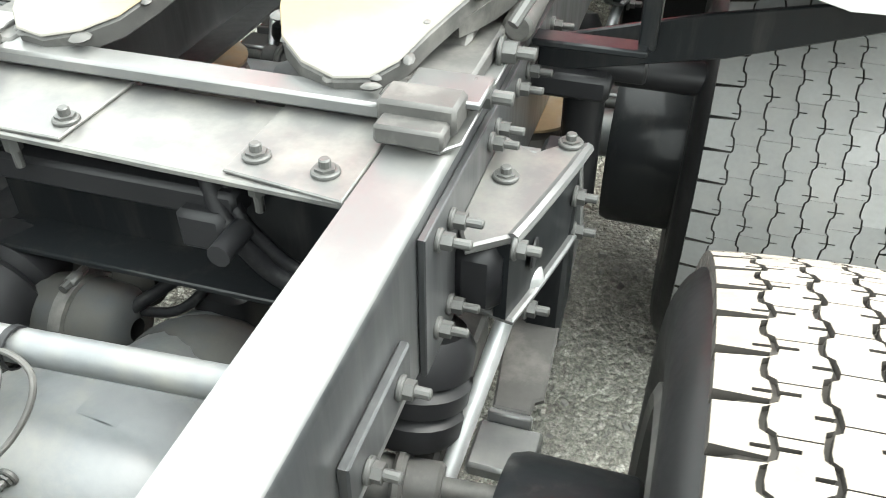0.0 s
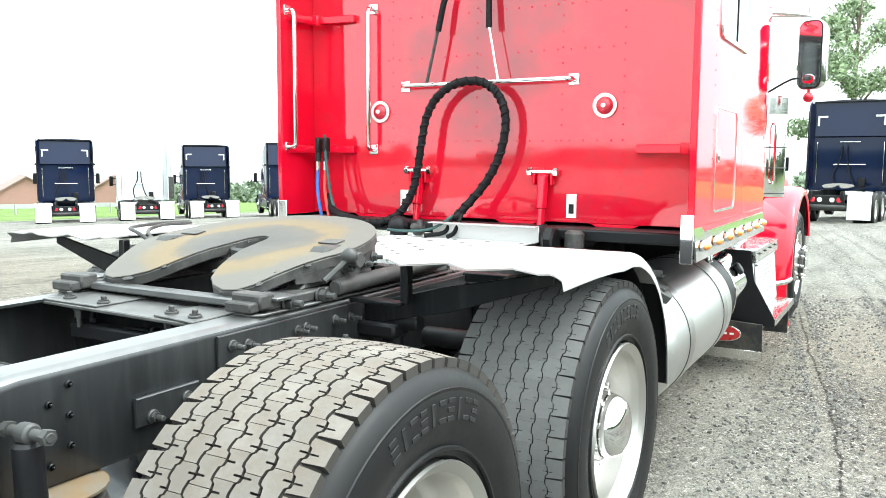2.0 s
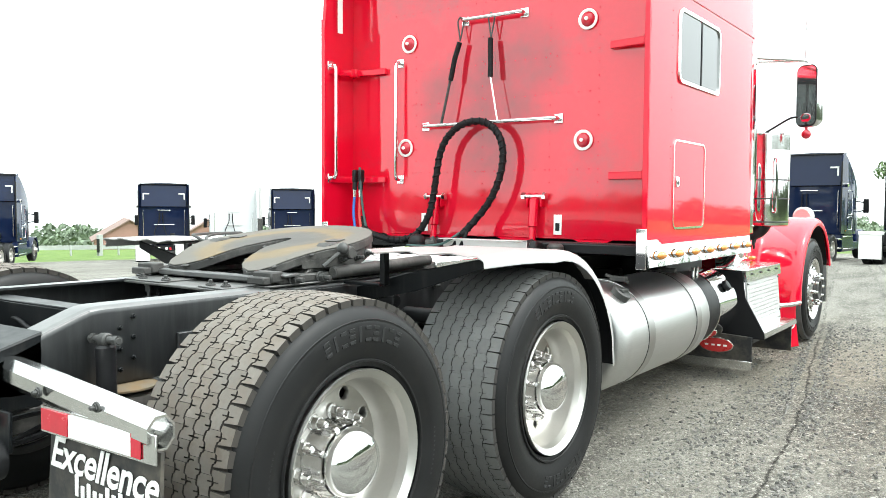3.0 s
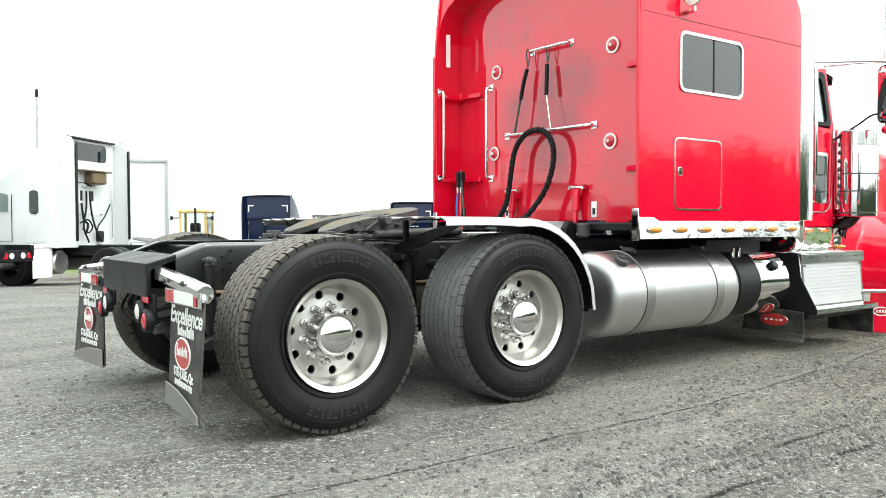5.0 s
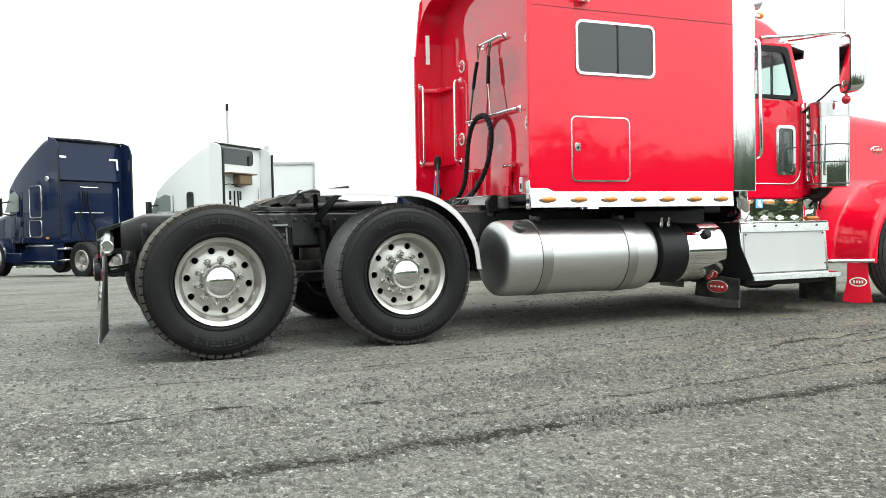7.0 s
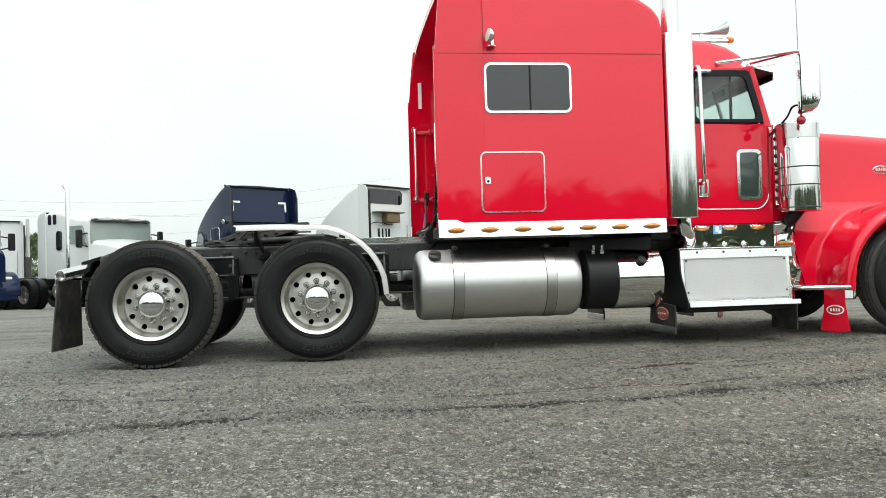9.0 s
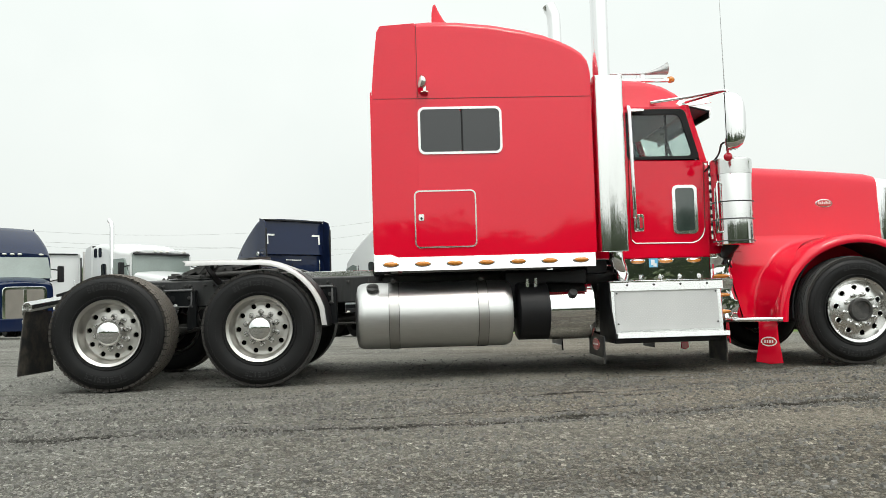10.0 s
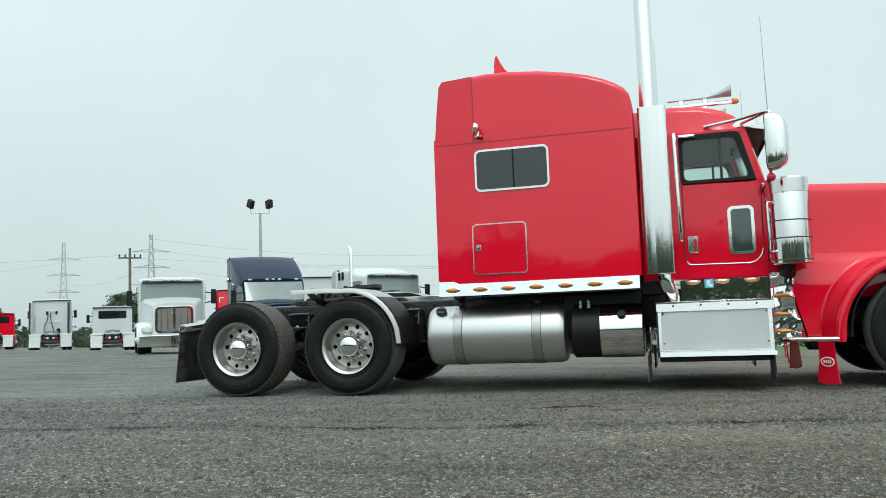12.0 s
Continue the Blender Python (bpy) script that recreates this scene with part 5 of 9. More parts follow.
        cam_t = Shape().cyl((sx * 0.30, ay + 0.165, 0.47), (sx * 0.49, ay + 0.185, 0.47), 0.040, n=18, bev=0.006).cyl((sx * 0.415, ay + 0.177, 0.47), (sx * 0.435, ay + 0.179, 0.47), 0.056, n=18, bev=0.006).cyl((sx * 0.49, ay + 0.185, 0.47), (sx * 0.72, ay + 0.205, 0.47), 0.018, n=12)
        part("cam_tube", cam_t, GREASE, ax, "grey brake camshaft tube")
        # shock absorber
        sh = part("shock_absorber", Shape().cyl((sx * 0.545, ay - 0.40, 0.45), (sx * 0.545, ay - 0.41, 0.85), 0.031, n=18, bev=0.008), BLACK, TRUCK, "black upright shock absorber")
        part("shock_pin", Shape().cyl((sx * 0.46, ay - 0.41, 0.862), (sx * 0.62, ay - 0.41, 0.868), 0.012, n=12, bev=0.003).cyl((sx * 0.525, ay - 0.41, 0.864), (sx * 0.565, ay - 0.41, 0.866), 0.022, n=14, bev=0.005).cyl((sx * 0.60, ay - 0.41, 0.868), (sx * 0.618, ay - 0.41, 0.868), 0.017, n=6).cyl((sx * 0.475, ay - 0.41, 0.863), (sx * 0.492, ay - 0.41, 0.863), 0.018, n=6), BOLT, sh)
part("prop_shaft", Shape().tube([(0.03, 0.36, 0.51), (0.03, 1.0, 0.52)], 0.05, 16), GREASE, TRUCK)
part("prop_shaft", Shape().tube([(0.03, 1.70, 0.52), (0.0, 4.5, 0.62)], 0.055, 16), GREASE, TRUCK)
part("shock_upper", Shape().cyl((0.56, 0.93, 0.55), (0.56, 0.90, 0.83), 0.04, n=16, bev=0.006), BLACK, TRUCK)
part("arm_bracket", Shape().box((0.53, 0.88, 0.85), (0.16, 0.10, 0.05), 0.01).cyl((0.47, 0.90, 0.875), (0.67, 0.90, 0.875), 0.03, n=14, bev=0.005).cyl((0.60, 1.05, 0.80), (0.80, 1.05, 0.80), 0.035, n=14, bev=0.005), BLACK, TRUCK)

# fifth wheel: slide rails, tilted top plate with a throat, grease and rust bands
for sx in (1, -1):
    sr = part("slide_rail", Shape().box((sx * 0.375, 0.98, 0.985), (0.12, 1.10, 0.034), 0.006), GREASE, TRUCK, "greasy dusty fifth wheel slide rail")
    part("slide_stop", Shape().box((sx * 0.392, 0.408, 1.000), (0.115, 0.065, 0.045), 0.006).box((sx * 0.392, 0.362, 0.988), (0.10, 0.045, 0.03), 0.005), GREASE, sr)
    part("stop_plate", Shape().box((sx * 0.41, 0.47, 1.004), (0.12, 0.09, 0.012), 0.003), FRAME_TOP, sr)
    for k in range(7):
        part("slide_tooth", Shape().box((sx * 0.31, 0.52 + 0.14 * k, 1.004), (0.05, 0.05, 0.02), 0.004), GREASE, sr)
    part("pivot_bracket", Shape().prism([(0.62, 1.0), (0.98, 1.0), (0.90, 1.08), (0.84, 1.125), (0.76, 1.125), (0.70, 1.08)], "x", sx * 0.33, sx * 0.40, 0.008), GREASE, sr)
    part("pivot_pin", Shape().cyl((sx * 0.28, 0.80, 1.085), (sx * 0.50, 0.80, 1.085), 0.028, n=16, bev=0.005), GREASE, sr)
    part("slide_cylinder", Shape().cyl((sx * 0.455, 0.72, 1.0), (sx * 0.455, 1.42, 1.02), 0.027, n=14, bev=0.006), GREASE, sr)
    for y in (0.5, 0.66):
        bolt(sr, (sx * 0.44, y, 0.985), (sx, 0, 0), 0.018, 0.05)
part("slide_crossbar", Shape().box((0, 0.432, 0.985), (0.66, 0.055, 0.025), 0.005), FRAME_TOP, TRUCK, "worn steel bar across the slide rails")
part("slide_crossbar", Shape().cyl((-0.32, 0.78, 1.03), (0.32, 0.78, 1.03), 0.03, n=14), GREASE, TRUCK)


def fifth_outline(k=1.0):
    """Right half of the horseshoe outline, from the front centre round to the throat."""
    R = 0.455 * k
    half = [(R * math.sin(radians(a)), 0.02 + R * math.cos(radians(a))) for a in range(0, 101, 5)]
    half += [(0.432, -0.10), (0.398, -0.18), (0.362, -0.265), (0.335, -0.335), (0.302, -0.372), (0.25, -0.382), (0.19, -0.360), (0.142, -0.318), (0.112, -0.255), (0.085, -0.165), (0.064, -0.075), (0.054, 0.0), (0.045, 0.06), (0.025, 0.095)]
    return half + [(0.0, 0.105)] + [(-x, y) for x, y in half[::-1]][:-1]


def drooping(shape):
    """Cuts a plate across and bends its two horns down to their tips."""
    me = bpy.data.meshes.new("bend")
    me.from_pydata(shape.v, [], shape.f)
    bm = bmesh.new()
    bm.from_mesh(me)
    for y in (-0.10, -0.16, -0.22, -0.28, -0.34):
        bmesh.ops.bisect_plane(bm, geom=bm.verts[:] + bm.edges[:] + bm.faces[:], plane_co=(0, y, 0), plane_no=(0, 1, 0))
    bm.verts.index_update()
    out = Shape()
    out.v = [(v.co.x, v.co.y, v.co.z - 0.045 * max(0.0, (-0.10 - v.co.y) / 0.28) ** 1.5) for v in bm.verts]
    out.f = [tuple(v.index for v in f.verts) for f in bm.faces]
    bm.free()
    bpy.data.meshes.remove(me)
    return out


TILT_M = Matrix.Translation((0, 0.80, 1.118)) @ Matrix.Rotation(radians(8.3), 4, "X")
fw = part("fifth_wheel", drooping(Shape().prism(fifth_outline(), "z", -0.045, -0.004, 0.006)).moved(TILT_M), GREASE, TRUCK, "worn grey fifth wheel plate with rust and grease", 30)
part("bearing_face", drooping(Shape().prism(fifth_outline(), "z", -0.0045, 0.0, 0.002)).moved(TILT_M), FACE, fw, "worn bearing face with an ochre rust ring", 30)
rng = random.Random(12)
for k in range(14):
    px, py = fifth_outline()[rng.randrange(22, 34)]
    part("grease_lump", Shape().ball((0, 0, 0), 0.013, 8, (rng.uniform(0.6, 1.6), rng.uniform(0.6, 1.6), 0.45)).moved(TILT_M @ pose(px * rng.choice((1, -1)) + rng.uniform(-0.012, 0.012), py + rng.uniform(-0.015, 0.015), rng.uniform(-0.018, 0.0) - 0.045 * max(0.0, (-0.10 - py) / 0.28) ** 1.5, 0, 0, rng.uniform(0, 90))), GREASE, fw)
for sx in (1, -1):
    part("grease_pad", Shape().box((sx * 0.33, 0.07, 0.0045), (0.075, 0.055, 0.004), 0.0015).moved(TILT_M), GREASE_PAD, fw)
    # side skirt of the casting with bolts
    sk = Shape().loft([[(sx * rr * math.sin(radians(q)), 0.02 + rr * math.cos(radians(q)), z) for rr, z in ((0.447, -0.04), (0.447, -0.105 + 0.03 * abs(q - 78) / 35), (0.41, -0.105 + 0.03 * abs(q - 78) / 35), (0.41, -0.04))] for q in range(48, 126, 6)])
    part("skirt", sk.moved(TILT_M), GREASE, fw)
    for a, z in ((70, -0.07), (82, -0.07), (95, -0.06)):
        c = TILT_M @ Vector((sx * 0.445 * math.sin(radians(a)), 0.02 + 0.445 * math.cos(radians(a)), z))
        bolt(fw, c, (sx * math.sin(radians(a)), math.cos(radians(a)), 0), 0.014, 0.03)
part("jaw", Shape().lathe([(-0.08, 0.075), (-0.02, 0.07), (-0.015, 0.055), (-0.08, 0.05)], (0, 0.02, 0), "z", 20).moved(TILT_M), GREASE, fw)
part("pull_handle", Shape().tube(spline([(-0.46, 0.80, 1.08), (-0.58, 0.82, 1.12), (-0.70, 0.88, 1.13), (-0.78, 1.02, 1.13), (-0.80, 1.16, 1.13), (-0.77, 1.26, 1.13), (-0.72, 1.20, 1.13), (-0.73, 1.08, 1.13), (-0.66, 0.94, 1.12), (-0.55, 0.86, 1.10), (-0.46, 0.84, 1.08)]), 0.0075, 8), GREASE, fw, "bent steel pull handle")
part("release_lever", Shape().tube([(0.46, 0.66, 1.03), (0.50, 0.74, 1.10)], 0.010, 8).ball((0.50, 0.74, 1.105), 0.028, 10), BOLT, fw)


def fender(side):
    """Bright quarter fender over the front drive axle, with a wavy rear edge, black underneath."""
    x0, x1 = 0.655, 1.235
    cy, cz, r = 1.345, 0.487, 0.615
    path = [(0.70, 1.105), (0.85, 1.107), (1.0, 1.108), (1.15, 1.105), (1.27, 1.098)]
    path += [(cy + r * math.sin(radians(a)), cz + r * math.cos(radians(a))) for a in range(2, 82, 8)]
    path += [(1.957, 0.50)]
    xs = [x0, x0 + 0.008] + [x0 + (x1 - x0) * k / 8 for k in range(1, 8)] + [x1 - 0.03, x1 - 0.012, x1, x1 + 0.006]
    drops = [0.0] * 9 + [0.0, 0.004, 0.017, 0.045]
    rows_t, rows_b = [], []
    for i, (y, z) in enumerate(path):
        row, low = [], []
        for j, x in enumerate(xs):
            dz = 0.012 * math.sin(j * 2.1) * max(0, 1 - i / 2.0) * (0.6 if j < 10 else 0.2)
            dy = 0.018 * math.sin(j * 1.7 + 1) * max(0, 1 - i / 1.0)
            drop = drops[j]
            if i > 6:
                yy, zz = y - drop * (y - cy) / r, z - drop * (z - cz) / r
                row.append((side * x, yy, zz))
                low.append((side * x, yy - 0.005 * (y - cy) / r, zz - 0.005 * (z - cz) / r))
            else:
                row.append((side * x, y + dy, z + dz - drop))
                low.append((side * x, y + dy, z + dz - drop - 0.005))
        rows_t.append(row)
        rows_b.append(low)
    top = Shape().loft([r1 + r2[::-1] for r1, r2 in zip(rows_t, rows_b)])
    fd = part("quarter_fender", top, FENDER, TRUCK, "mirror-bright stainless quarter fender with a crumpled rear edge", 50)
    # faces down the front end are coloured black, the outer lip stays bright
    fd.data.materials.append(BLACK)
    for f in fd.data.polygons:
        if f.center.y > 1.72 and abs(f.normal.x) < 0.5:
            f.material_index = 1
    under = Shape().loft([[(x, y * 0.985 + cy * 0.015, z - 0.012) for x, y, z in r1[1:-4]] + [(x, y * 0.985 + cy * 0.015, z - 0.018) for x, y, z in r1[1:-4][::-1]] for r1 in rows_t[1:]])
    part("underside", under, BLACK, fd)
    br = Shape().prism([(side * 0.47, 0.86), (side * 0.47, 0.93), (side * 0.75, 1.005), (side * 1.15, 1.085), (side * 1.15, 1.045), (side * 0.8, 0.93)], "y", 0.86, 0.872, 0.003)
    br.box((side * 0.57, 0.80, 0.955), (0.20, 0.05, 0.014), 0.004).box((side * 0.665, 0.82, 1.02), (0.03, 0.035, 0.14), 0.004)
    part("fender_bracket", br, FRAME, fd, "black painted steel fender bracket")
    part("fender_post", Shape().box((side * 0.60, 1.62, 0.93), (0.30, 0.04, 0.04), 0.004), FRAME, fd)


fender(1)
fender(-1)

# bright deck plate behind the sleeper
dk = part("deck_plate", Shape().box((0, 1.975, 0.985), (0.885, 0.95, 0.028), 0.004), DECK, TRUCK, "bright checkered aluminium deck plate on the rails")
rng = random.Random(2)
for i in range(9):
    for j in range(9):
        part("deck_hole", Shape().lathe([(0.0, 0.016), (0.0015, 0.014), (0.0015, 0.0003)], (-0.38 + 0.095 * i, 1.56 + 0.1 * j, 0.999), "z", 10), BOLT, dk) if (i + j) % 2 == 0 else None
part("deck_edge", Shape().box((0.438, 1.975, 0.975), (0.012, 0.95, 0.06), 0.003), STEEL, dk)
part("hose_boot", Shape().ball((-0.42, 2.47, 1.05), 0.062, 14, (1, 1, 0.9)).cyl((-0.42, 2.47, 0.99), (-0.42, 2.47, 1.03), 0.05, n=16), BLACK, dk, "black rubber hose boot")
part("deck_backplate", Shape().box((0.13, 2.44, 1.03), (0.62, 0.012, 0.10), 0.003).box((0.13, 2.41, 1.082), (0.62, 0.06, 0.006), 0.002), SATIN, dk, "bright upright plate behind the deck")
part("cable_clamp", Shape().box((-0.26, 2.42, 1.03), (0.06, 0.05, 0.05), 0.012).cyl((-0.29, 2.40, 1.05), (-0.22, 2.40, 1.06), 0.022, n=12, bev=0.005).ball((-0.24, 2.40, 1.075), 0.02, 8), GREASE, dk)
part("cab_mount", Shape().prism([(2.36, 0.94), (2.34, 1.03), (2.38, 1.085), (2.44, 1.085), (2.48, 1.03), (2.46, 0.94)], "x", 0.49, 0.545, 0.01), BLACK, dk, "black rubber cab mount")
part("cab_mount", Shape().cyl((0.62, 2.46, 0.96), (0.62, 2.46, 1.07), 0.05, n=20, bev=0.015).ball((0.62, 2.46, 1.0), 0.052, 14, (1, 1, 0.7)), GREASE, dk, "dusty rubber air bellows")
# ---- the red truck: sleeper ----
SIDE = 1.215


def section(y, top, low, half, r, n=7, crown=0.03):
    """A body section across the truck: flat bottom, upright sides, rounded top corners and a slightly crowned roof."""
    pts = [(half, low)]
    for i in range(n + 1):
        a = radians(90 * i / n)
        pts.append((half - r + r * math.cos(a), top - r + r * math.sin(a)))
    for k in (0.5, 0.0, -0.5):
        pts.append((k * (half - r), top + crown * (1 - k * k)))
    for i in range(n, -1, -1):
        a = radians(90 * i / n)
        pts.append((-(half - r + r * math.cos(a)), top - r + r * math.sin(a)))
    pts.append((-half, low))
    return [(x, y, z) for x, z in pts]


roof = [(2.76, 3.235), (2.93, 3.25), (3.2, 3.245), (3.52, 3.215), (3.8, 3.165), (4.0, 3.115), (4.15, 3.06), (4.27, 3.0), (4.35, 2.945), (4.40, 2.88), (4.42, 2.80)]
rings = [section(y, z + 0.015, 1.085, SIDE, 0.07) for y, z in roof]
rings.append([(x * 0.985, 4.428, min(z, 2.74)) for x, y, z in rings[-1]])
SLEEPER = part("sleeper", Shape().loft(rings), RED, TRUCK, "glossy red riveted sleeper box with an arched roof", 42)
# proud rear wall panel
wall = Shape().prism([(-1.186, 2.762), (-1.186, 2.69), (1.186, 2.69), (1.186, 2.762)], "z", 1.09, 3.2, 0.004)
WALL = part("rear_wall", wall, RED_DIRTY, SLEEPER, "red riveted back wall of the sleeper, sooty in the middle")
for sx in (1, -1):
    out = [(2.39, 1.085), (2.393, 2.54), (2.425, 2.9), (2.455, 3.16), (2.49, 3.215), (2.80, 3.238), (2.805, 3.2), (2.805, 1.085)]
    ex = part("side_extender", Shape().prism(out, "x", sx * 1.19, sx * (SIDE + 0.0012), 0.0011), RED, SLEEPER, "red side fairing standing back from the sleeper")
    for z in (1.475, 2.245):
        s = Shape().prism([(sx * 1.19, 2.43), (sx * 1.12, 2.625), (sx * 0.86, 2.66), (sx * 0.86, 2.69), (sx * 1.13, 2.66), (sx * 1.19, 2.50)], "z", z - 0.022, z + 0.022, 0.004)
        s.box((sx * 1.12, 2.63, z), (0.07, 0.05, 0.06), 0.008)
        part("fairing_strut", s, RED, ex)
    part("edge_strip", Shape().box((sx * 1.2, 2.388, 1.85), (0.03, 0.012, 1.5), 0.004), RED, ex)
over = [(1.189, 2.74), (1.178, 2.86), (1.145, 2.96), (1.08, 3.04), (0.97, 3.10), (0.80, 3.14), (0.4, 3.16), (0.0, 3.165)]
over = over + [(-x, z) for x, z in over[::-1][1:]] + [(-1.189, 3.215), (0.0, 3.255), (1.189, 3.215)]
part("roof_overhang", Shape().loft([[(x, y + 0.12 * max(0.0, (z - 2.74)) * k, z) for x, z in over] for y, k in ((2.42, 1.0), (2.70, 0.0))]), RED, SLEEPER, "red roof edge arching over the back wall", 50)
part("maker_plate", Shape().prism([(-1.165, 2.50), (-1.155, 2.54), (-1.153, 2.54), (-1.163, 2.50)], "z", 2.52, 2.82), TAPE, SLEEPER)


def roll_bar(name, pts, r, parent, mat=None, label="", feet=True, axis=(0, 1, 0)):
    """A bright grab bar bent at its ends, with foot plates."""
    b = part(name, Shape().tube(pts, r, 12), mat or CHROME, parent, label, 60)
    if feet:
        for p in (pts[0], pts[-1]):
            d = Vector(axis)
            c = Vector(p) - d * 0.004
            size = [0.06, 0.06, 0.06]
            size[[abs(k) for k in axis].index(1)] = 0.010
            part("foot_plate", Shape().box(c, size, 0.004), mat or CHROME, b)
    return b


def bow(a, b, out, r=0.05):
    """Points of a bar from a to b that stands off by the vector out, with rounded corners."""
    a, b, o = Vector(a), Vector(b), Vector(out)
    d = (b - a).normalized()
    return [a, a + o * 0.55, a + o * 0.85 + d * r * 0.15, a + o * 0.97 + d * r * 0.5, a + o + d * r, b + o - d * r, b + o * 0.97 - d * r * 0.5, b + o * 0.85 - d * r * 0.15, b + o * 0.55, b]


roll_bar("grab_bar", bow((-0.51, 2.69, 1.835), (0.515, 2.69, 1.835), (0, -0.055, 0)), 0.014, WALL, label="chrome hose rail across the back wall")
roll_bar("grab_bar", bow((-0.185, 2.69, 2.515), (0.265, 2.69, 2.515), (0, -0.055, 0)), 0.014, WALL)
roll_bar("grab_bar", bow((-0.735, 2.69, 2.29), (-0.735, 2.69, 1.475), (0, -0.06, 0)), 0.014, WALL)
roll_bar("grab_bar", bow((-1.185, 2.45, 2.285), (-1.185, 2.45, 1.485), (0.05, 0, 0)), 0.014, SLEEPER, axis=(1, 0, 0))
for x, z in ((0.685, 1.695), (-0.685, 1.695), (0.705, 2.418), (-0.655, 2.415)):
    lp = part("tail_lamp", Shape().lathe([(0.0, 0.052), (0.006, 0.062), (0.014, 0.063), (0.017, 0.056), (0.012, 0.046), (0.010, 0.001)], (x, 2.69, z), "y", 28, sign=-1), TAPE, WALL, "round red lamp in a white bezel")
    part("lens", Shape().lathe([(0.010, 0.046), (0.022, 0.040), (0.032, 0.025), (0.036, 0.0004)], (x, 2.69, z), "y", 24, sign=-1), RED_LENS, lp)
    part("lens_stud", Shape().lathe([(0.034, 0.012), (0.042, 0.011), (0.043, 0.0003)], (x, 2.69, z), "y", 12, sign=-1), TAPE, lp)
for x in (0.365, -0.405):
    s = Shape().box((x, 2.67, 1.33), (0.015, 0.05, 0.09), 0.004).box((x - 0.05, 2.67, 1.33), (0.015, 0.05, 0.09), 0.004).box((x + 0.05, 2.67, 1.33), (0.015, 0.05, 0.09), 0.004)
    sb = part("damper_bracket", s, RED, WALL)
    part("damper", Shape().cyl((x, 2.655, 1.34), (x, 2.64, 1.16), 0.031, n=16, bev=0.006).cyl((x, 2.64, 1.16), (x, 2.625, 1.0), 0.022, n=14), RED, sb, "red painted sleeper damper")
    part("pin", Shape().cyl((x - 0.075, 2.655, 1.355), (x + 0.075, 2.655, 1.355), 0.013, n=12, bev=0.003).cyl((x - 0.085, 2.655, 1.355), (x - 0.062, 2.655, 1.355), 0.024, n=6).cyl((x + 0.062, 2.655, 1.355), (x + 0.085, 2.655, 1.355), 0.024, n=6), STEEL, sb)
for x, z in ((0.515, 1.178), (-0.52, 1.178)):
    st = part("warning_sticker", Shape().box((x, 2.688, z), (0.055, 0.004, 0.125), 0.001), TAPE, WALL)
    part("sticker_figure", Shape().box((x, 2.685, z - 0.015), (0.028, 0.003, 0.05), 0.001), BLACK, st)
for x in (-0.75, -0.3, 0.2, 0.75):
    part("sill_lip", Shape().prism([(x - 0.13, 1.09), (x - 0.09, 1.072), (x + 0.09, 1.072), (x + 0.13, 1.09)], "y", 2.69, 2.70), RED, WALL)
# rivets of the back wall and the right side
def rivets(name, spots, axis, parent, r=0.005):
    s = Shape()
    for c in spots:
        c = Vector(c)
        a = Vector(axis)
        s.cyl(c, c + a * 0.003, r, r * 0.55, 6)
    tagged(part(name, s, RED, parent), kind="stuff")
rivets("riveting", [(x, 2.689, z) for z in (1.115, 1.52, 1.99, 2.22, 2.62) for x in np.arange(-0.78, 0.79, 0.075)], (0, -1, 0), WALL)
rivets("riveting", [(x, 2.689, z) for x in (-0.6, -0.05, 0.45, 0.78) for z in np.arange(1.2, 2.6, 0.08)], (0, -1, 0), WALL)
rivets("riveting", [(SIDE, y, 1.115) for y in np.arange(2.62, 4.38, 0.06)] + [(SIDE + 0.001, 2.72, z) for z in np.arange(1.15, 2.5, 0.07)] + [(SIDE, 4.37, z) for z in np.arange(1.15, 2.5, 0.09)], (1, 0, 0), SLEEPER, 0.0042)
# seams
part("roof_seam", Shape().box((SIDE, 3.41, 2.535), (0.004, 2.0, 0.007), 0.001).box((SIDE, 2.815, 2.89), (0.004, 0.007, 0.69), 0.001), SEAM, SLEEPER)

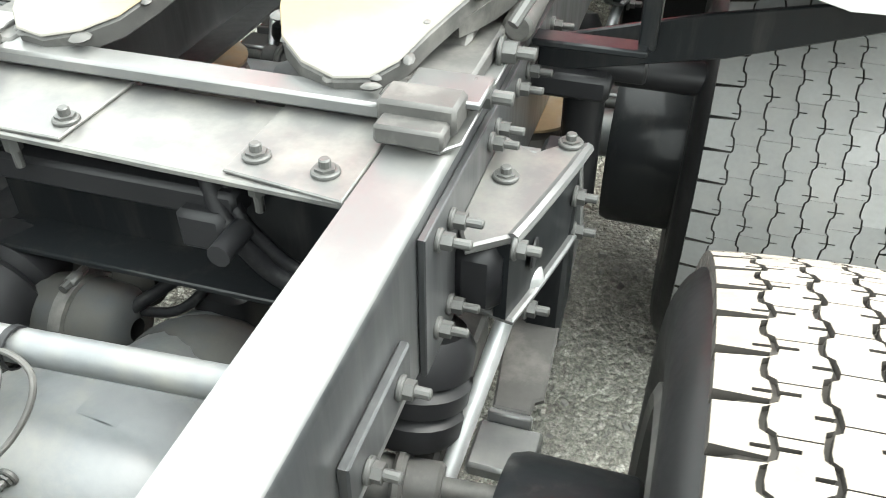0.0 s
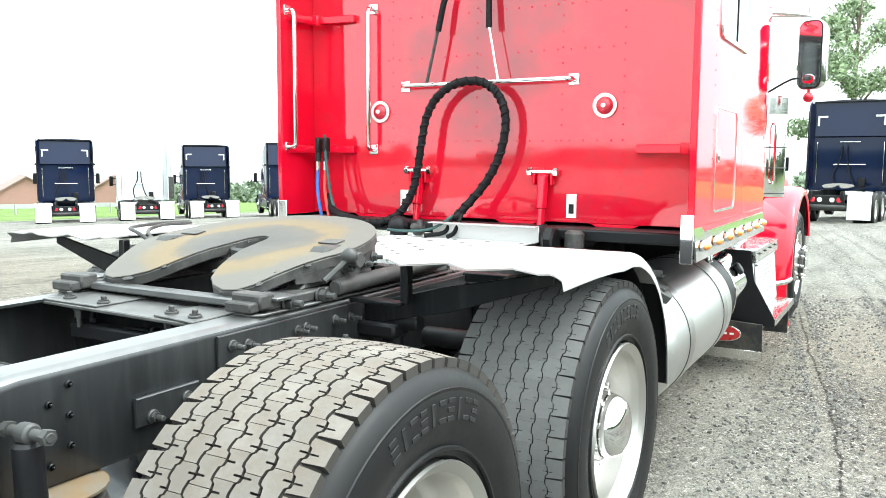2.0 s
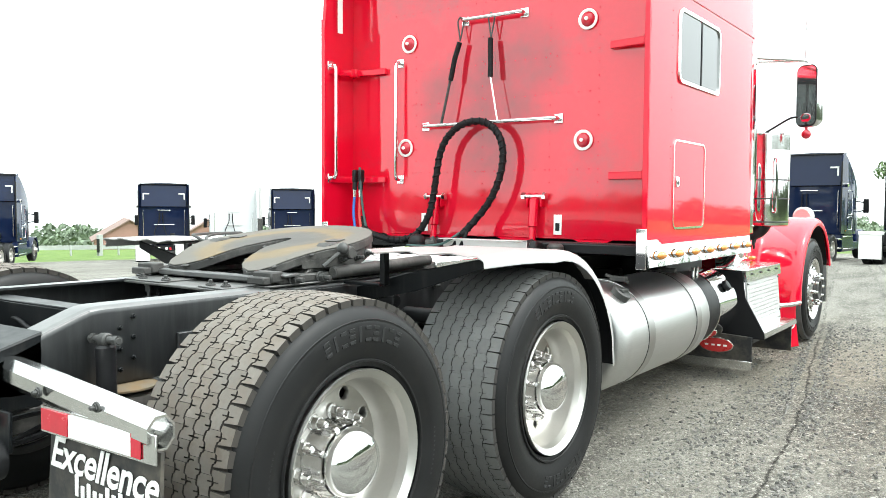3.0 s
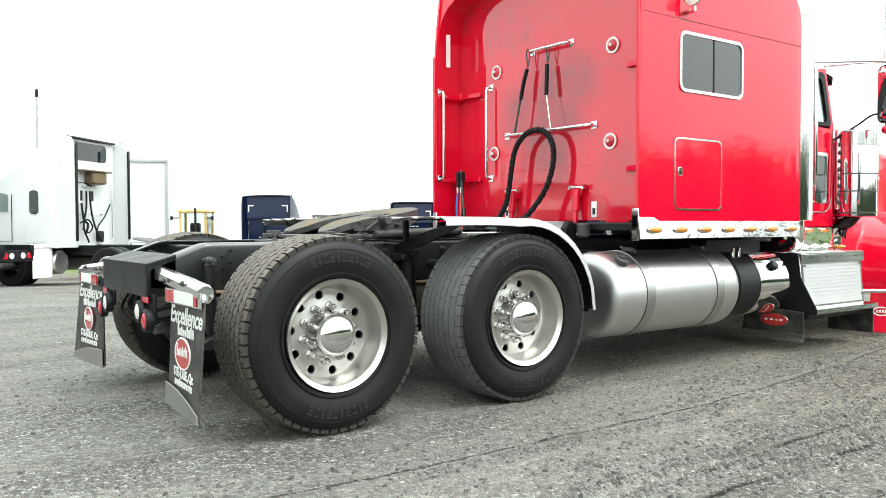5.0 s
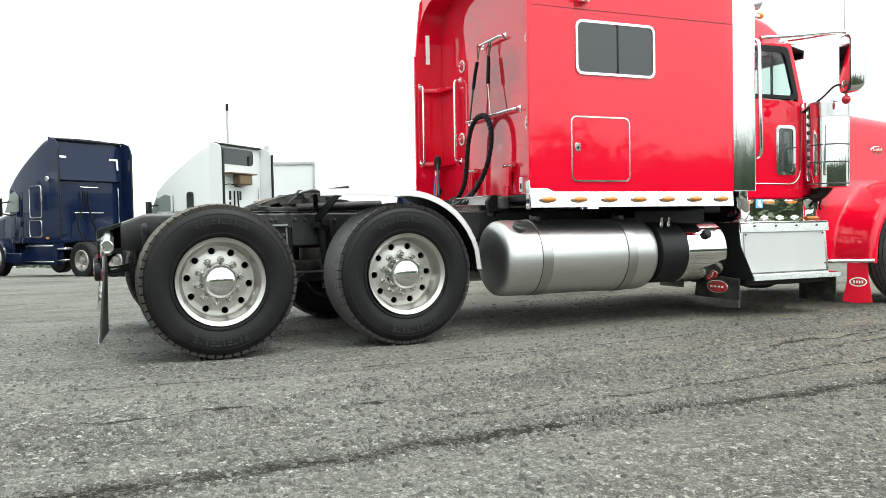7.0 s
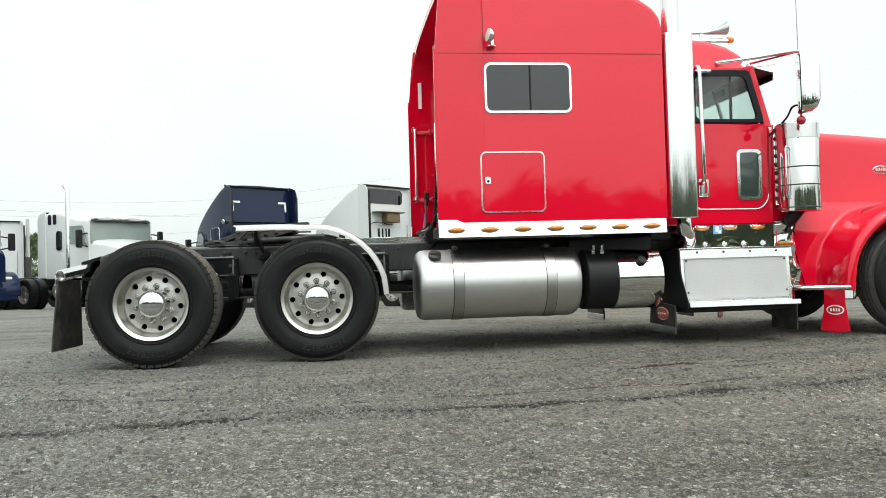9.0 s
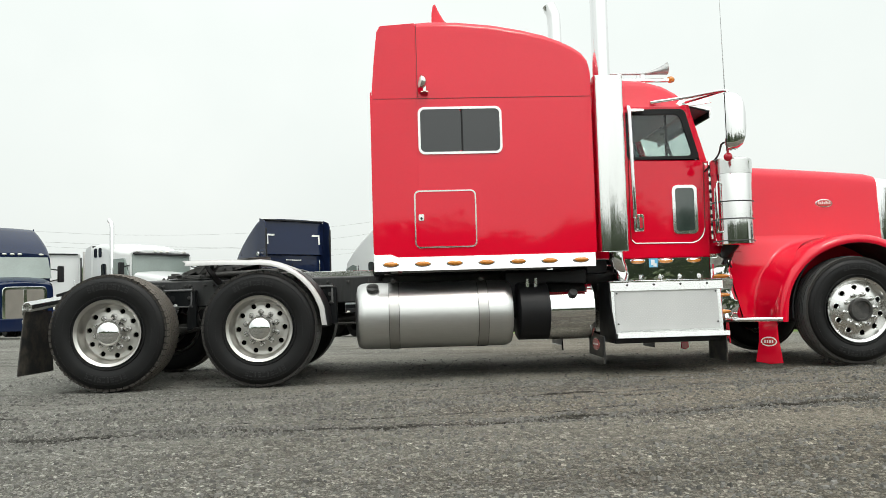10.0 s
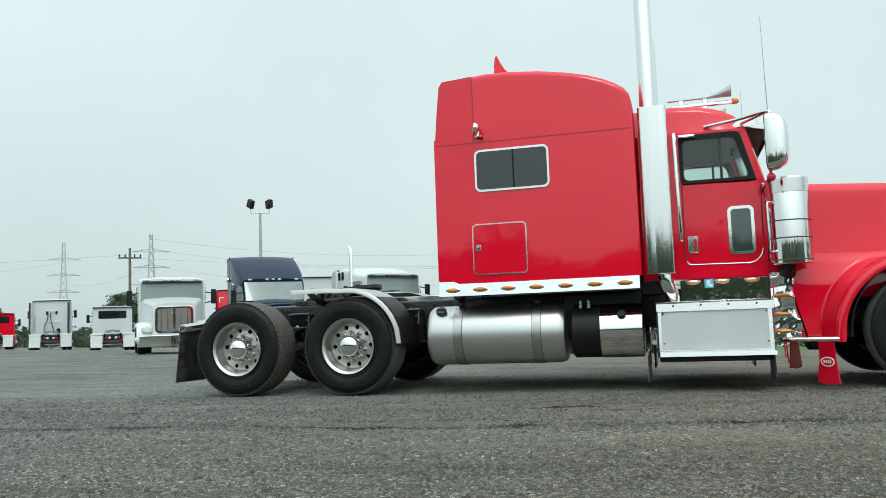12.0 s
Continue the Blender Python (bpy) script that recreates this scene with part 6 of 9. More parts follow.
for sx in (1, -1):
    X = sx * SIDE
    # window with bright frame and divider
    o, i = rrect(0.772, 0.437, 0.06, 6, (3.198, 2.235)), rrect(0.728, 0.393, 0.045, 6, (3.198, 2.235))
    fr = Shape()
    k = len(o)
    fr.add([(X + sx * 0.001, *p) for p in o] + [(X + sx * 0.012, p[0] * 0.996 + 3.198 * 0.004, p[1]) for p in o] + [(X + sx * 0.012, *p) for p in i] + [(X - sx * 0.004, *p) for p in i],
           [(a * k + j, a * k + (j + 1) % k, (a + 1) * k + (j + 1) % k, (a + 1) * k + j) for a in range(3) for j in range(k)])
    win = part("sleeper_window", fr, STEEL, SLEEPER, "dark sliding sleeper window in a bright frame")
    part("pane", Shape().prism(rrect(0.38, 0.40, 0.045, 5, (3.02, 2.235)), "x", X + sx * 0.0015, X + sx * 0.005), GLASS_DARK, win)
    part("pane", Shape().prism(rrect(0.38, 0.40, 0.045, 5, (3.385, 2.235)), "x", X + sx * 0.001, X + sx * 0.003), GLASS_DARK, win)
    part("divider", Shape().box((X + sx * 0.006, 3.215, 2.235), (0.006, 0.016, 0.39), 0.002), BLACK, win)
    # luggage hatch
    o, i = rrect(0.565, 0.525, 0.05, 6, (3.042, 1.425)), rrect(0.54, 0.50, 0.04, 6, (3.042, 1.425))
    ht = part("luggage_hatch", Shape().prism(i, "x", X - sx * 0.004, X + sx * 0.004, 0.001), RED, SLEEPER, "red luggage hatch with a bright edge trim")
    tr = Shape().add([(X, *p) for p in o] + [(X + sx * 0.008, *p) for p in o] + [(X + sx * 0.008, *p) for p in i] + [(X, *p) for p in i],
                     [(a * k + j, a * k + (j + 1) % k, (a + 1) * k + (j + 1) % k, (a + 1) * k + j) for a in range(3) for j in range(k)])
    part("hatch_trim", tr, STEEL, ht)
    part("latch", Shape().prism(rrect(0.05, 0.062, 0.012, 4, (2.822, 1.44)), "x", X, X + sx * 0.014, 0.003), CHROME, ht, "chrome paddle latch")
    part("latch_hole", Shape().lathe([(0.0, 0.012), (0.003, 0.011), (0.003, 0.0003)], (X + sx * 0.013, 2.822, 1.432), "x", 12, sign=sx), BLACK, ht)
    # bright skirt with amber lamps
    sk = Shape().prism([(2.385, 0.958), (2.385, 1.175), (2.41, 1.175), (2.60, 1.085), (4.405, 1.085), (4.405, 0.958)], "x", X - sx * 0.006, X + sx * 0.004, 0.002)
    sk.v = [(x + sx * 0.11 * (1.085 - z), y, z) for x, y, z in sk.v]
    skirt = part("sleeper_skirt", sk, WAVY, SLEEPER, "mirror-polished skirt panel with amber marker lamps", 30)
    part("skirt_return", Shape().box((X - sx * 0.03, 2.386, 1.06), (0.06, 0.012, 0.225), 0.003), CHROME, skirt)
    for q in range(7):
        y = 2.535 + 0.2885 * q
        lm = part("marker_lamp", Shape().lathe([(0.0, 1.0), (0.35, 1.0), (0.55, 0.93), (0.6, 0.8)], (0, 0, 0), "x", 20, sign=sx).moved(Matrix.Translation((X + sx * 0.016, y, 1.022)) @ Matrix.Diagonal((0.025, 0.075, 0.026, 1))), CHROME, skirt, "")
        part("amber_lens", Shape().ball((X + sx * 0.029, y, 1.022), 1.0, 14, (0.022, 0.066, 0.022)), AMBER, lm)
    # spot lamp on its bracket
    lampb = part("spot_lamp", Shape().lathe([(-0.035, 0.0003), (-0.03, 0.03), (-0.012, 0.052), (0.02, 0.062), (0.028, 0.06)], (0, 0, 0), "y", 24, sign=-1).moved(pose(X + sx * 0.085, 2.865, 2.665, -10, 0, sx * 14)), CHROME, SLEEPER, "chrome backed spot lamp on a short bracket")
    part("spot_lens", Shape().lathe([(0.026, 0.058), (0.034, 0.04), (0.037, 0.0003)], (0, 0, 0), "y", 20, sign=-1).moved(pose(X + sx * 0.085, 2.865, 2.665, -10, 0, sx * 14)), CLEAR_LENS, lampb)
    part("spot_bracket", Shape().box((X + sx * 0.03, 2.88, 2.585), (0.07, 0.07, 0.012), 0.003).box((X + sx * 0.075, 2.88, 2.61), (0.02, 0.03, 0.06), 0.004), STEEL, lampb)
part("roof_fin", Shape().prism([(2.98, 3.2), (2.985, 3.46), (3.0, 3.535), (3.02, 3.55), (3.05, 3.48), (3.10, 3.39), (3.19, 3.30), (3.26, 3.2)], "x", 0.80, 0.86, 0.01), RED, SLEEPER, "red roof fin")

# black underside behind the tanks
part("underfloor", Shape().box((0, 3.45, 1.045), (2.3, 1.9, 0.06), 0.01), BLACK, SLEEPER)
# added black box stands in for the shade under the cab sill
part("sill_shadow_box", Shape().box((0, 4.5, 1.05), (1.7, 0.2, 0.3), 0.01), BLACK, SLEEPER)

# hoses at the back wall
hp = [(-0.66, 2.44, 1.06), (-0.55, 2.48, 1.06), (-0.46, 2.53, 1.11), (-0.39, 2.56, 1.23), (-0.36, 2.57, 1.36), (-0.335, 2.575, 1.52), (-0.305, 2.58, 1.66), (-0.235, 2.58, 1.765), (-0.12, 2.58, 1.83), (0.02, 2.58, 1.835), (0.11, 2.58, 1.785), (0.165, 2.58, 1.70),
      (0.18, 2.575, 1.58), (0.15, 2.56, 1.43), (0.08, 2.54, 1.29), (-0.03, 2.50, 1.15), (-0.06, 2.46, 1.10)]
for k in (0, 1):
    part("cable_tail", Shape().tube(spline([(-0.03, 2.50, 1.15), (-0.08 + 0.05 * k, 2.46, 1.09), (-0.10 + 0.06 * k, 2.42, 1.03), (-0.2 + 0.14 * k, 2.38, 1.01)]), 0.012, 8), HOSE, WALL, "split end of the trailer hose")
loop = part("trailer_hose", Shape().tube(spline(hp, 10), 0.021, 10), HOSE, WALL, "black spiral-wrapped trailer hose hung in a loop", 60)
wrap = []
sp = spline(hp, 30)
for i, p in enumerate(sp[:-1]):
    d = (sp[i + 1] - p).normalized()
    u = d.orthogonal().normalized()
    w = d.cross(u)
    a = i * 0.55
    wrap.append(p + (u * math.cos(a) + w * math.sin(a)) * 0.020)
part("spiral_wrap", Shape().tube(wrap, 0.0075, 5), HOSE, loop)
part("lower_hose", Shape().tube(spline([(-0.64, 2.44, 1.06), (-0.75, 2.42, 1.09), (-0.9, 2.5, 1.12), (-0.98, 2.56, 1.2)]), 0.024, 8), HOSE, loop)
for x0, x1, top in ((-0.195, -0.26, 2.46), (0.045, 0.06, 2.46)):
    hk = part("hose_spring", Shape().tube([(x0, 2.63, top - 0.09), ((x0 + x1) / 2 * 1.0, 2.62, 2.26), (x1 * 0.9 + x0 * 0.1, 2.61, 2.12)], 0.017, 10), HOSE, WALL, "black hose support spring on a wire hook")
    part("wire_hook", Shape().tube(spline([(x0, 2.635, 2.535), (x0 + 0.022, 2.64, 2.505), (x0 + 0.012, 2.64, 2.44), (x0, 2.635, 2.38)]), 0.005, 6).tube(spline([(x0, 2.635, 2.535), (x0 - 0.022, 2.64, 2.505), (x0 - 0.012, 2.64, 2.44), (x0, 2.635, 2.38)]), 0.005, 6), BOLT, hk)
    part("wire", Shape().tube([(x1 * 0.9 + x0 * 0.1, 2.61, 2.13), (x1 + 0.06 if x1 > 0 else -0.32, 2.60, 1.84)], 0.009 if x1 < 0 else 0.006, 6), GREASE if x1 < 0 else STEEL, hk)
for dx, mat in ((0.0, BLUE_HOSE), (0.055, RED_HOSE)):
    gh = part("gladhand", Shape().box((-1.04 + dx, 2.55, 1.50), (0.03, 0.05, 0.09), 0.01).cyl((-1.04 + dx, 2.55, 1.48), (-1.04 + dx, 2.54, 1.40), 0.018, n=12, bev=0.004), BLACK, WALL, "black air coupling parked on the fairing strut")
    part("collar", Shape().cyl((-1.04 + dx, 2.54, 1.41), (-1.04 + dx, 2.54, 1.35), 0.015, n=10), STEEL, gh)
    part("air_hose", Shape().tube(spline([(-1.04 + dx, 2.54, 1.36), (-1.03 + dx, 2.52, 1.24), (-1.0 + dx, 2.50, 1.14), (-0.97 + dx, 2.5, 1.02)]), 0.010, 8), mat, gh)
part("green_cable", Shape().tube(spline([(-0.99, 2.54, 1.56), (-0.97, 2.53, 1.40), (-0.93, 2.52, 1.2), (-0.85, 2.48, 1.06)]), 0.009, 8), GREEN_HOSE, WALL, "green power cable hanging down")
part("green_cable", Shape().tube(spline([(-0.06, 2.45, 1.12), (-0.16, 2.40, 1.05), (-0.3, 2.38, 1.03), (-0.45, 2.4, 1.03)]), 0.008, 8), GREEN_HOSE, WALL)
part("bellows", Shape().lathe([(0.0, 0.05), (0.02, 0.065), (0.04, 0.062), (0.06, 0.066), (0.09, 0.055)], (0.62, 2.6, 0.985), "z", 20), HOSE, SLEEPER, "dark rubber cab air spring")
part("bellows_arm", Shape().tube(spline([(0.42, 2.52, 1.06), (0.47, 2.46, 1.02), (0.49, 2.42, 0.95), (0.49, 2.4, 0.9)]), 0.035, 10), BLACK, SLEEPER)

# ---- the red truck: tanks, boxes and steps ----
for sx in (1, -1):
    cx, cz, r = sx * 0.885, 0.557, 0.308
    prof = [(2.19, 0.001), (2.195, 0.12), (2.202, 0.22), (2.217, 0.278), (2.245, 0.300), (2.285, r), (3.57, r), (3.61, 0.300), (3.64, 0.278), (3.655, 0.2), (3.662, 0.001)]
    tk = part("fuel_tank", Shape().lathe(prof, (cx, 0, cz), "y", 56), BRUSHED, TRUCK, "brushed aluminium cylindrical fuel tank", 40)
    for y in (2.553, 3.367):
        part("tank_strap", Shape().lathe([(y - 0.045, r + 0.001), (y - 0.043, r + 0.006), (y + 0.043, r + 0.006), (y + 0.045, r + 0.001)], (cx, 0, cz), "y", 56), STRAP, tk, "dull tank strap")
        part("strap_liner", Shape().lathe([(y - 0.048, r + 0.0005), (y - 0.047, r + 0.003), (y + 0.047, r + 0.003), (y + 0.048, r + 0.0005)], (cx, 0, cz), "y", 56), BLACK, tk)
        part("strap_clamp", Shape().box((cx + sx * 0.10, y, cz + r + 0.012), (0.10, 0.05, 0.03), 0.006).cyl((cx + sx * 0.02, y, cz + r + 0.03), (cx + sx * 0.16, y, cz + r - 0.005), 0.01, n=8), GREASE, tk)
    cap_c = (cx + sx * 0.19, 2.36, cz + 0.245)
    part("filler_cap", Shape().lathe([(-0.02, 0.055), (0.03, 0.055), (0.035, 0.048), (0.036, 0.0003)], (0, 0, 0), "z", 20).moved(Matrix.Translation(cap_c) @ Matrix.Rotation(radians(sx * 37), 4, "Y")).box((cap_c[0] + sx * 0.022, cap_c[1], cap_c[2] + 0.03), (0.03, 0.08, 0.02), 0.004), BOLT, tk, "round filler cap with a grip")
    for y in (2.553, 3.367):
        part("tank_saddle", Shape().box((sx * 0.55, y, 0.62), (0.2, 0.08, 0.5), 0.01), BLACK, tk)
    # dark housing and bright cover between tank and step box
    hs = part("aftertreatment_housing", Shape().lathe([(3.70, 0.001), (3.705, 0.245), (3.72, 0.268), (3.99, 0.268), (3.99, 0.001)], (sx * 0.87, 0, 0.56), "y", 44), BLACK, TRUCK, "black end of the exhaust cleaning drum")
    part("bright_cover", Shape().lathe([(3.99, 0.270), (3.993, 0.274), (4.40, 0.274), (4.405, 0.25), (4.41, 0.001)], (sx * 0.87, 0, 0.56), "y", 48), CHROME, hs, "mirror-polished drum cover", 40)
    part("cover_knob", Shape().lathe([(0.0, 0.042), (0.02, 0.042), (0.03, 0.034), (0.032, 0.0003)], (0, 0, 0), "x", 18, sign=sx).moved(Matrix.Translation((sx * 1.105, 4.205, 0.712)) @ Matrix.Rotation(radians(-sx * 33), 4, "Y")), BLACK, hs, "dark blue-black cap")
    for y in (3.90, 3.98):
        part("white_slot", Shape().box((sx * 0.80, y, 0.80), (0.02, 0.03, 0.15), 0.004), TAPE, hs)
    for y in (3.80, 3.88):
        part("bright_strap", Shape().box((sx * 1.0, y, 0.79), (0.02, 0.032, 0.16), 0.004), STEEL, hs)
    part("side_box", Shape().box((sx * 0.70, 4.0, 0.72), (0.35, 0.8, 0.45), 0.02), BLACK, hs)
    # step box with checker face, slanting end plate and two treads
    X = sx * 1.0
    body = [(0.55, 0.80), (1.13, 0.80), (1.145, 0.79), (1.185, 0.345), (0.55, 0.33)]
    sb = part("step_box", Shape().prism([(sx * a, b) for a, b in body], "y", 4.545, 5.585, 0.006), STEEL, TRUCK, "bright aluminium step and tool box under the door")
    part("box_face", Shape().prism([(sx * 1.152, 0.735), (sx * 1.156, 0.735), (sx * 1.189, 0.36), (sx * 1.185, 0.36)], "y", 4.58, 5.545), CHECKER, sb, "checkered face panel")
    lugs = Shape()
    for i in range(62):
        for j in range(23):
            if (i + j) % 2:
                continue
            y, z = 4.60 + 0.0152 * i, 0.375 + 0.0155 * j
            xx = 1.1545 + (0.735 - z) * 0.088 + 0.0025
            k = 1 if i % 2 else -1
            a, b = (0.0068, 0.0068 * k), (0.0022, -0.0022 * k)
            lugs.add([(sx * (xx - 0.001), y + a[0], z + a[1]), (sx * (xx - 0.001), y + b[0], z + b[1]), (sx * (xx - 0.001), y - a[0], z - a[1]), (sx * (xx - 0.001), y - b[0], z - b[1]), (sx * (xx + 0.0007), y, z)], [(0, 1, 4), (1, 2, 4), (2, 3, 4), (3, 0, 4)])
    tagged(part("tread_pattern", lugs, BRUSHED, sb), kind="stuff")
    part("box_lid", Shape().box((sx * 0.87, 5.06, 0.806), (0.60, 1.05, 0.02), 0.005).prism([(sx * 1.14, 0.815), (sx * 1.165, 0.80), (sx * 1.172, 0.722), (sx * 1.154, 0.722)], "y", 4.54, 5.60, 0.002), STEEL, sb)
    part("tread", Shape().prism([(sx * 1.17, 0.345), (sx * 1.31, 0.338), (sx * 1.315, 0.298), (sx * 1.17, 0.298)], "y", 4.555, 5.59, 0.004), STEEL, sb, "bright lower step tread")
    part("end_plate", Shape().prism([(sx * 0.75, 0.81), (sx * 1.135, 0.81), (sx * 1.165, 0.60), (sx * 1.31, 0.34), (sx * 1.31, 0.29), (sx * 0.75, 0.29)], "y", 4.535, 4.545, 0.002), BLACK, sb)
    for y in (4.7, 4.95, 5.2, 5.45):
        bolt(sb, (sx * 1.165, y, 0.775), (sx, 0, 0), 0.007, 0.006)
    for y in (4.60, 5.53):
        for z in (0.70, 0.42):
            bolt(sb, (sx * (1.158 + (0.70 - z) * 0.088), y, z), (sx, 0, 0), 0.006, 0.005)
    part("under_step", Shape().box((sx * 0.85, 5.05, 0.27), (0.75, 1.0, 0.05), 0.01), BLACK, sb)
    fl = part("small_flap", Shape().prism([(sx * 0.70, 0.345), (sx * 1.245, 0.315), (sx * 1.25, 0.07), (sx * 0.66, 0.075)], "y", 4.44, 4.455, 0.003), FLAP, sb, "black rubber flap with a bright lower edge")
    part("flap_edge", Shape().prism([(sx * 0.66, 0.135), (sx * 1.25, 0.13), (sx * 1.25, 0.06), (sx * 0.66, 0.065)], "y", 4.432, 4.439, 0.002), STEEL, fl)
    em = part("oval_emblem", Shape().prism([(sx * 0.98 + 0.125 * math.cos(2 * math.pi * i / 28), 0.235 + 0.052 * math.sin(2 * math.pi * i / 28)) for i in range(28)], "y", 4.441, 4.430, 0.001), BADGE, fl)
    em2 = part("emblem_rim", Shape().prism([(sx * 0.98 + 0.133 * math.cos(2 * math.pi * i / 28), 0.235 + 0.060 * math.sin(2 * math.pi * i / 28)) for i in range(28)], "y", 4.441, 4.435, 0.001), CHROME, fl)
    for dx, w in ((-0.07, 0.035), (-0.02, 0.03), (0.025, 0.03), (0.07, 0.035)):
        part("emblem_bar", Shape().box((sx * 0.98 + dx, 4.429, 0.235), (w * 0.8, 0.003, 0.014), 0.001), TAPE, fl)
    part("rear_step_flap", Shape().prism([(sx * 0.85, 0.30), (sx * 1.28, 0.30), (sx * 1.28, 0.06), (sx * 0.85, 0.06)], "y", 5.56, 5.572, 0.003), FLAP, sb)

# ---- the red truck: cab ----
def cab_ring(y, half_low, half_top, top, low, r=0.10, n=6):
    pts = [(half_low, low), (half_low, 1.95)]
    for i in range(n + 1):
        a = radians(90 * i / n)
        pts.append((half_top - r + r * math.cos(a), top - r + r * math.sin(a)))
    for k in (0.5, 0.0, -0.5):
        pts.append((k * (half_top - r), top + 0.025 * (1 - k * k)))
    for i in range(n, -1, -1):
        a = radians(90 * i / n)
        pts.append((-(half_top - r + r * math.cos(a)), top - r + r * math.sin(a)))
    pts += [(-half_low, 1.95), (-half_low, low)]
    return [(x, y, z) for x, z in pts]


def soft_corners(corners, r, n=5):
    """The same outline with each corner rounded off over the length r."""
    out = []
    for i, c in enumerate(corners):
        c, p, q = Vector(c), Vector(corners[i - 1]), Vector(corners[(i + 1) % len(corners)])
        a, b = c + (p - c).normalized() * r, c + (q - c).normalized() * r
        out += [tuple(a * (1 - t) ** 2 + c * 2 * t * (1 - t) + b * t * t) for t in (j / n for j in range(n + 1))]
    return out


HALF = 0.86
CAB = part("cab", Shape().prism([(4.43, 1.03), (4.43, 1.995), (5.56, 1.975), (5.61, 1.93), (5.64, 1.75), (5.62, 1.03)], "x", -HALF, HALF, 0.012), RED, TRUCK, "red cab with upright doors and a split windscreen", 40)
# roof cap, pillars
rf = [cab_ring(4.42, 0.86, 0.80, 2.80, 2.50), cab_ring(4.80, 0.86, 0.80, 2.815, 2.50), cab_ring(5.05, 0.86, 0.80, 2.795, 2.50), cab_ring(5.25, 0.85, 0.79, 2.745, 2.50), cab_ring(5.38, 0.84, 0.78, 2.68, 2.51), cab_ring(5.46, 0.83, 0.77, 2.62, 2.52)]
rf = [[(x, y, max(z, 2.50) if z < 2.2 else z) for x, y, z in r] for r in rf]
part("cab_roof", Shape().loft(rf), RED, CAB, "red rounded cab roof", 42)
part("cab_back", Shape().box((0, 4.46, 2.25), (1.70, 0.06, 0.56), 0.01), RED, CAB)
for sx in (1, -1):
    part("front_pillar", Shape().loft([[(sx * a, y + b, z) for a, b in ((0.855, -0.035), (0.855, 0.03), (0.80, 0.05), (0.80, -0.02))] for y, z in ((5.60, 1.95), (5.44, 2.52))]), RED, CAB)
    part("rear_pillar", Shape().box((sx * 0.84, 4.65, 2.24), (0.045, 0.42, 0.56), 0.008), RED, CAB)
    part("side_rail", Shape().box((sx * 0.835, 4.95, 2.485), (0.05, 1.0, 0.06), 0.01), RED, CAB)
    X = sx * HALF
    # window frame and glass
    o = soft_corners([(4.84, 1.99), (4.84, 2.48), (5.42, 2.48), (5.555, 1.985)], 0.05)
    i2 = soft_corners([(4.878, 2.018), (4.878, 2.425), (5.372, 2.425), (5.490, 2.018)], 0.06)
    k = len(o)
    fr = Shape().add([(X + sx * 0.004, *p) for p in o] + [(X + sx * 0.010, *p) for p in o] + [(X + sx * 0.010, *p) for p in i2] + [(X - sx * 0.02, *p) for p in i2],
                     [(a * k + j, a * k + (j + 1) % k, (a + 1) * k + (j + 1) % k, (a + 1) * k + j) for a in range(3) for j in range(k)])
    dw = part("door_window", fr, BLACK, CAB, "cab side window with a black seal")
    gl = part("pane", Shape().prism(i2, "x", X - sx * 0.010, X - sx * 0.006), GLASS, dw)
    gl.visible_shadow = False
    part("vent_post", Shape().box((X - sx * 0.016, 5.235, 2.22), (0.016, 0.028, 0.41), 0.004), BLACK, dw)
    # lower peep window
    o, i2 = rrect(0.245, 0.475, 0.05, 5, (5.385, 1.495)), rrect(0.185, 0.415, 0.03, 5, (5.385, 1.495))
    k = len(o)
    fr = Shape().add([(X, *p) for p in o] + [(X + sx * 0.012, *p) for p in o] + [(X + sx * 0.012, *p) for p in i2] + [(X - sx * 0.002, *p) for p in i2],
                     [(a * k + j, a * k + (j + 1) % k, (a + 1) * k + (j + 1) % k, (a + 1) * k + j) for a in range(3) for j in range(k)])
    pw = part("peep_window", fr, CHROME, CAB, "chrome framed lower peep window")
    part("pane", Shape().prism(i2, "x", X + sx * 0.0005, X + sx * 0.003), PEEP_GLASS, pw)
    # door line, handle
    part("door_line", Shape().tube([(X + sx * 0.001, 4.855, 2.46), (X + sx * 0.001, 4.845, 1.22), (X + sx * 0.001, 4.88, 1.175), (X + sx * 0.001, 5.40, 1.165), (X + sx * 0.001, 5.50, 1.19), (X + sx * 0.001, 5.575, 1.29), (X + sx * 0.001, 5.59, 1.95)], 0.006, 6), SEAM, CAB)
    part("door_trim", Shape().tube([(X + sx * 0.002, 4.853, 1.21), (X + sx * 0.002, 4.885, 1.178)] + [(X + sx * 0.002, 5.43 + 0.14 * math.sin(radians(q)), 1.31 - 0.14 * math.cos(radians(q))) for q in range(0, 91, 10)], 0.006, 6), STEEL, CAB)
    dh = part("door_handle", Shape().prism(rrect(0.105, 0.165, 0.018, 4, (4.925, 1.375)), "x", X, X + sx * 0.016, 0.004), CHROME, CAB, "chrome recessed door handle")
    part("handle_recess", Shape().prism(rrect(0.06, 0.11, 0.012, 4, (4.93, 1.375)), "x", X + sx * 0.0165, X + sx * 0.018), RED_LENS, dh)
    part("paddle", Shape().prism(rrect(0.036, 0.12, 0.012, 4, (4.912, 1.37)), "x", X + sx * 0.0175, X + sx * 0.028, 0.003), CHROME, dh)
    part("door_mirror_lamp", Shape().box((X + sx * 0.05, 4.92, 2.455), (0.10, 0.16, 0.03), 0.01), CHROME, CAB)
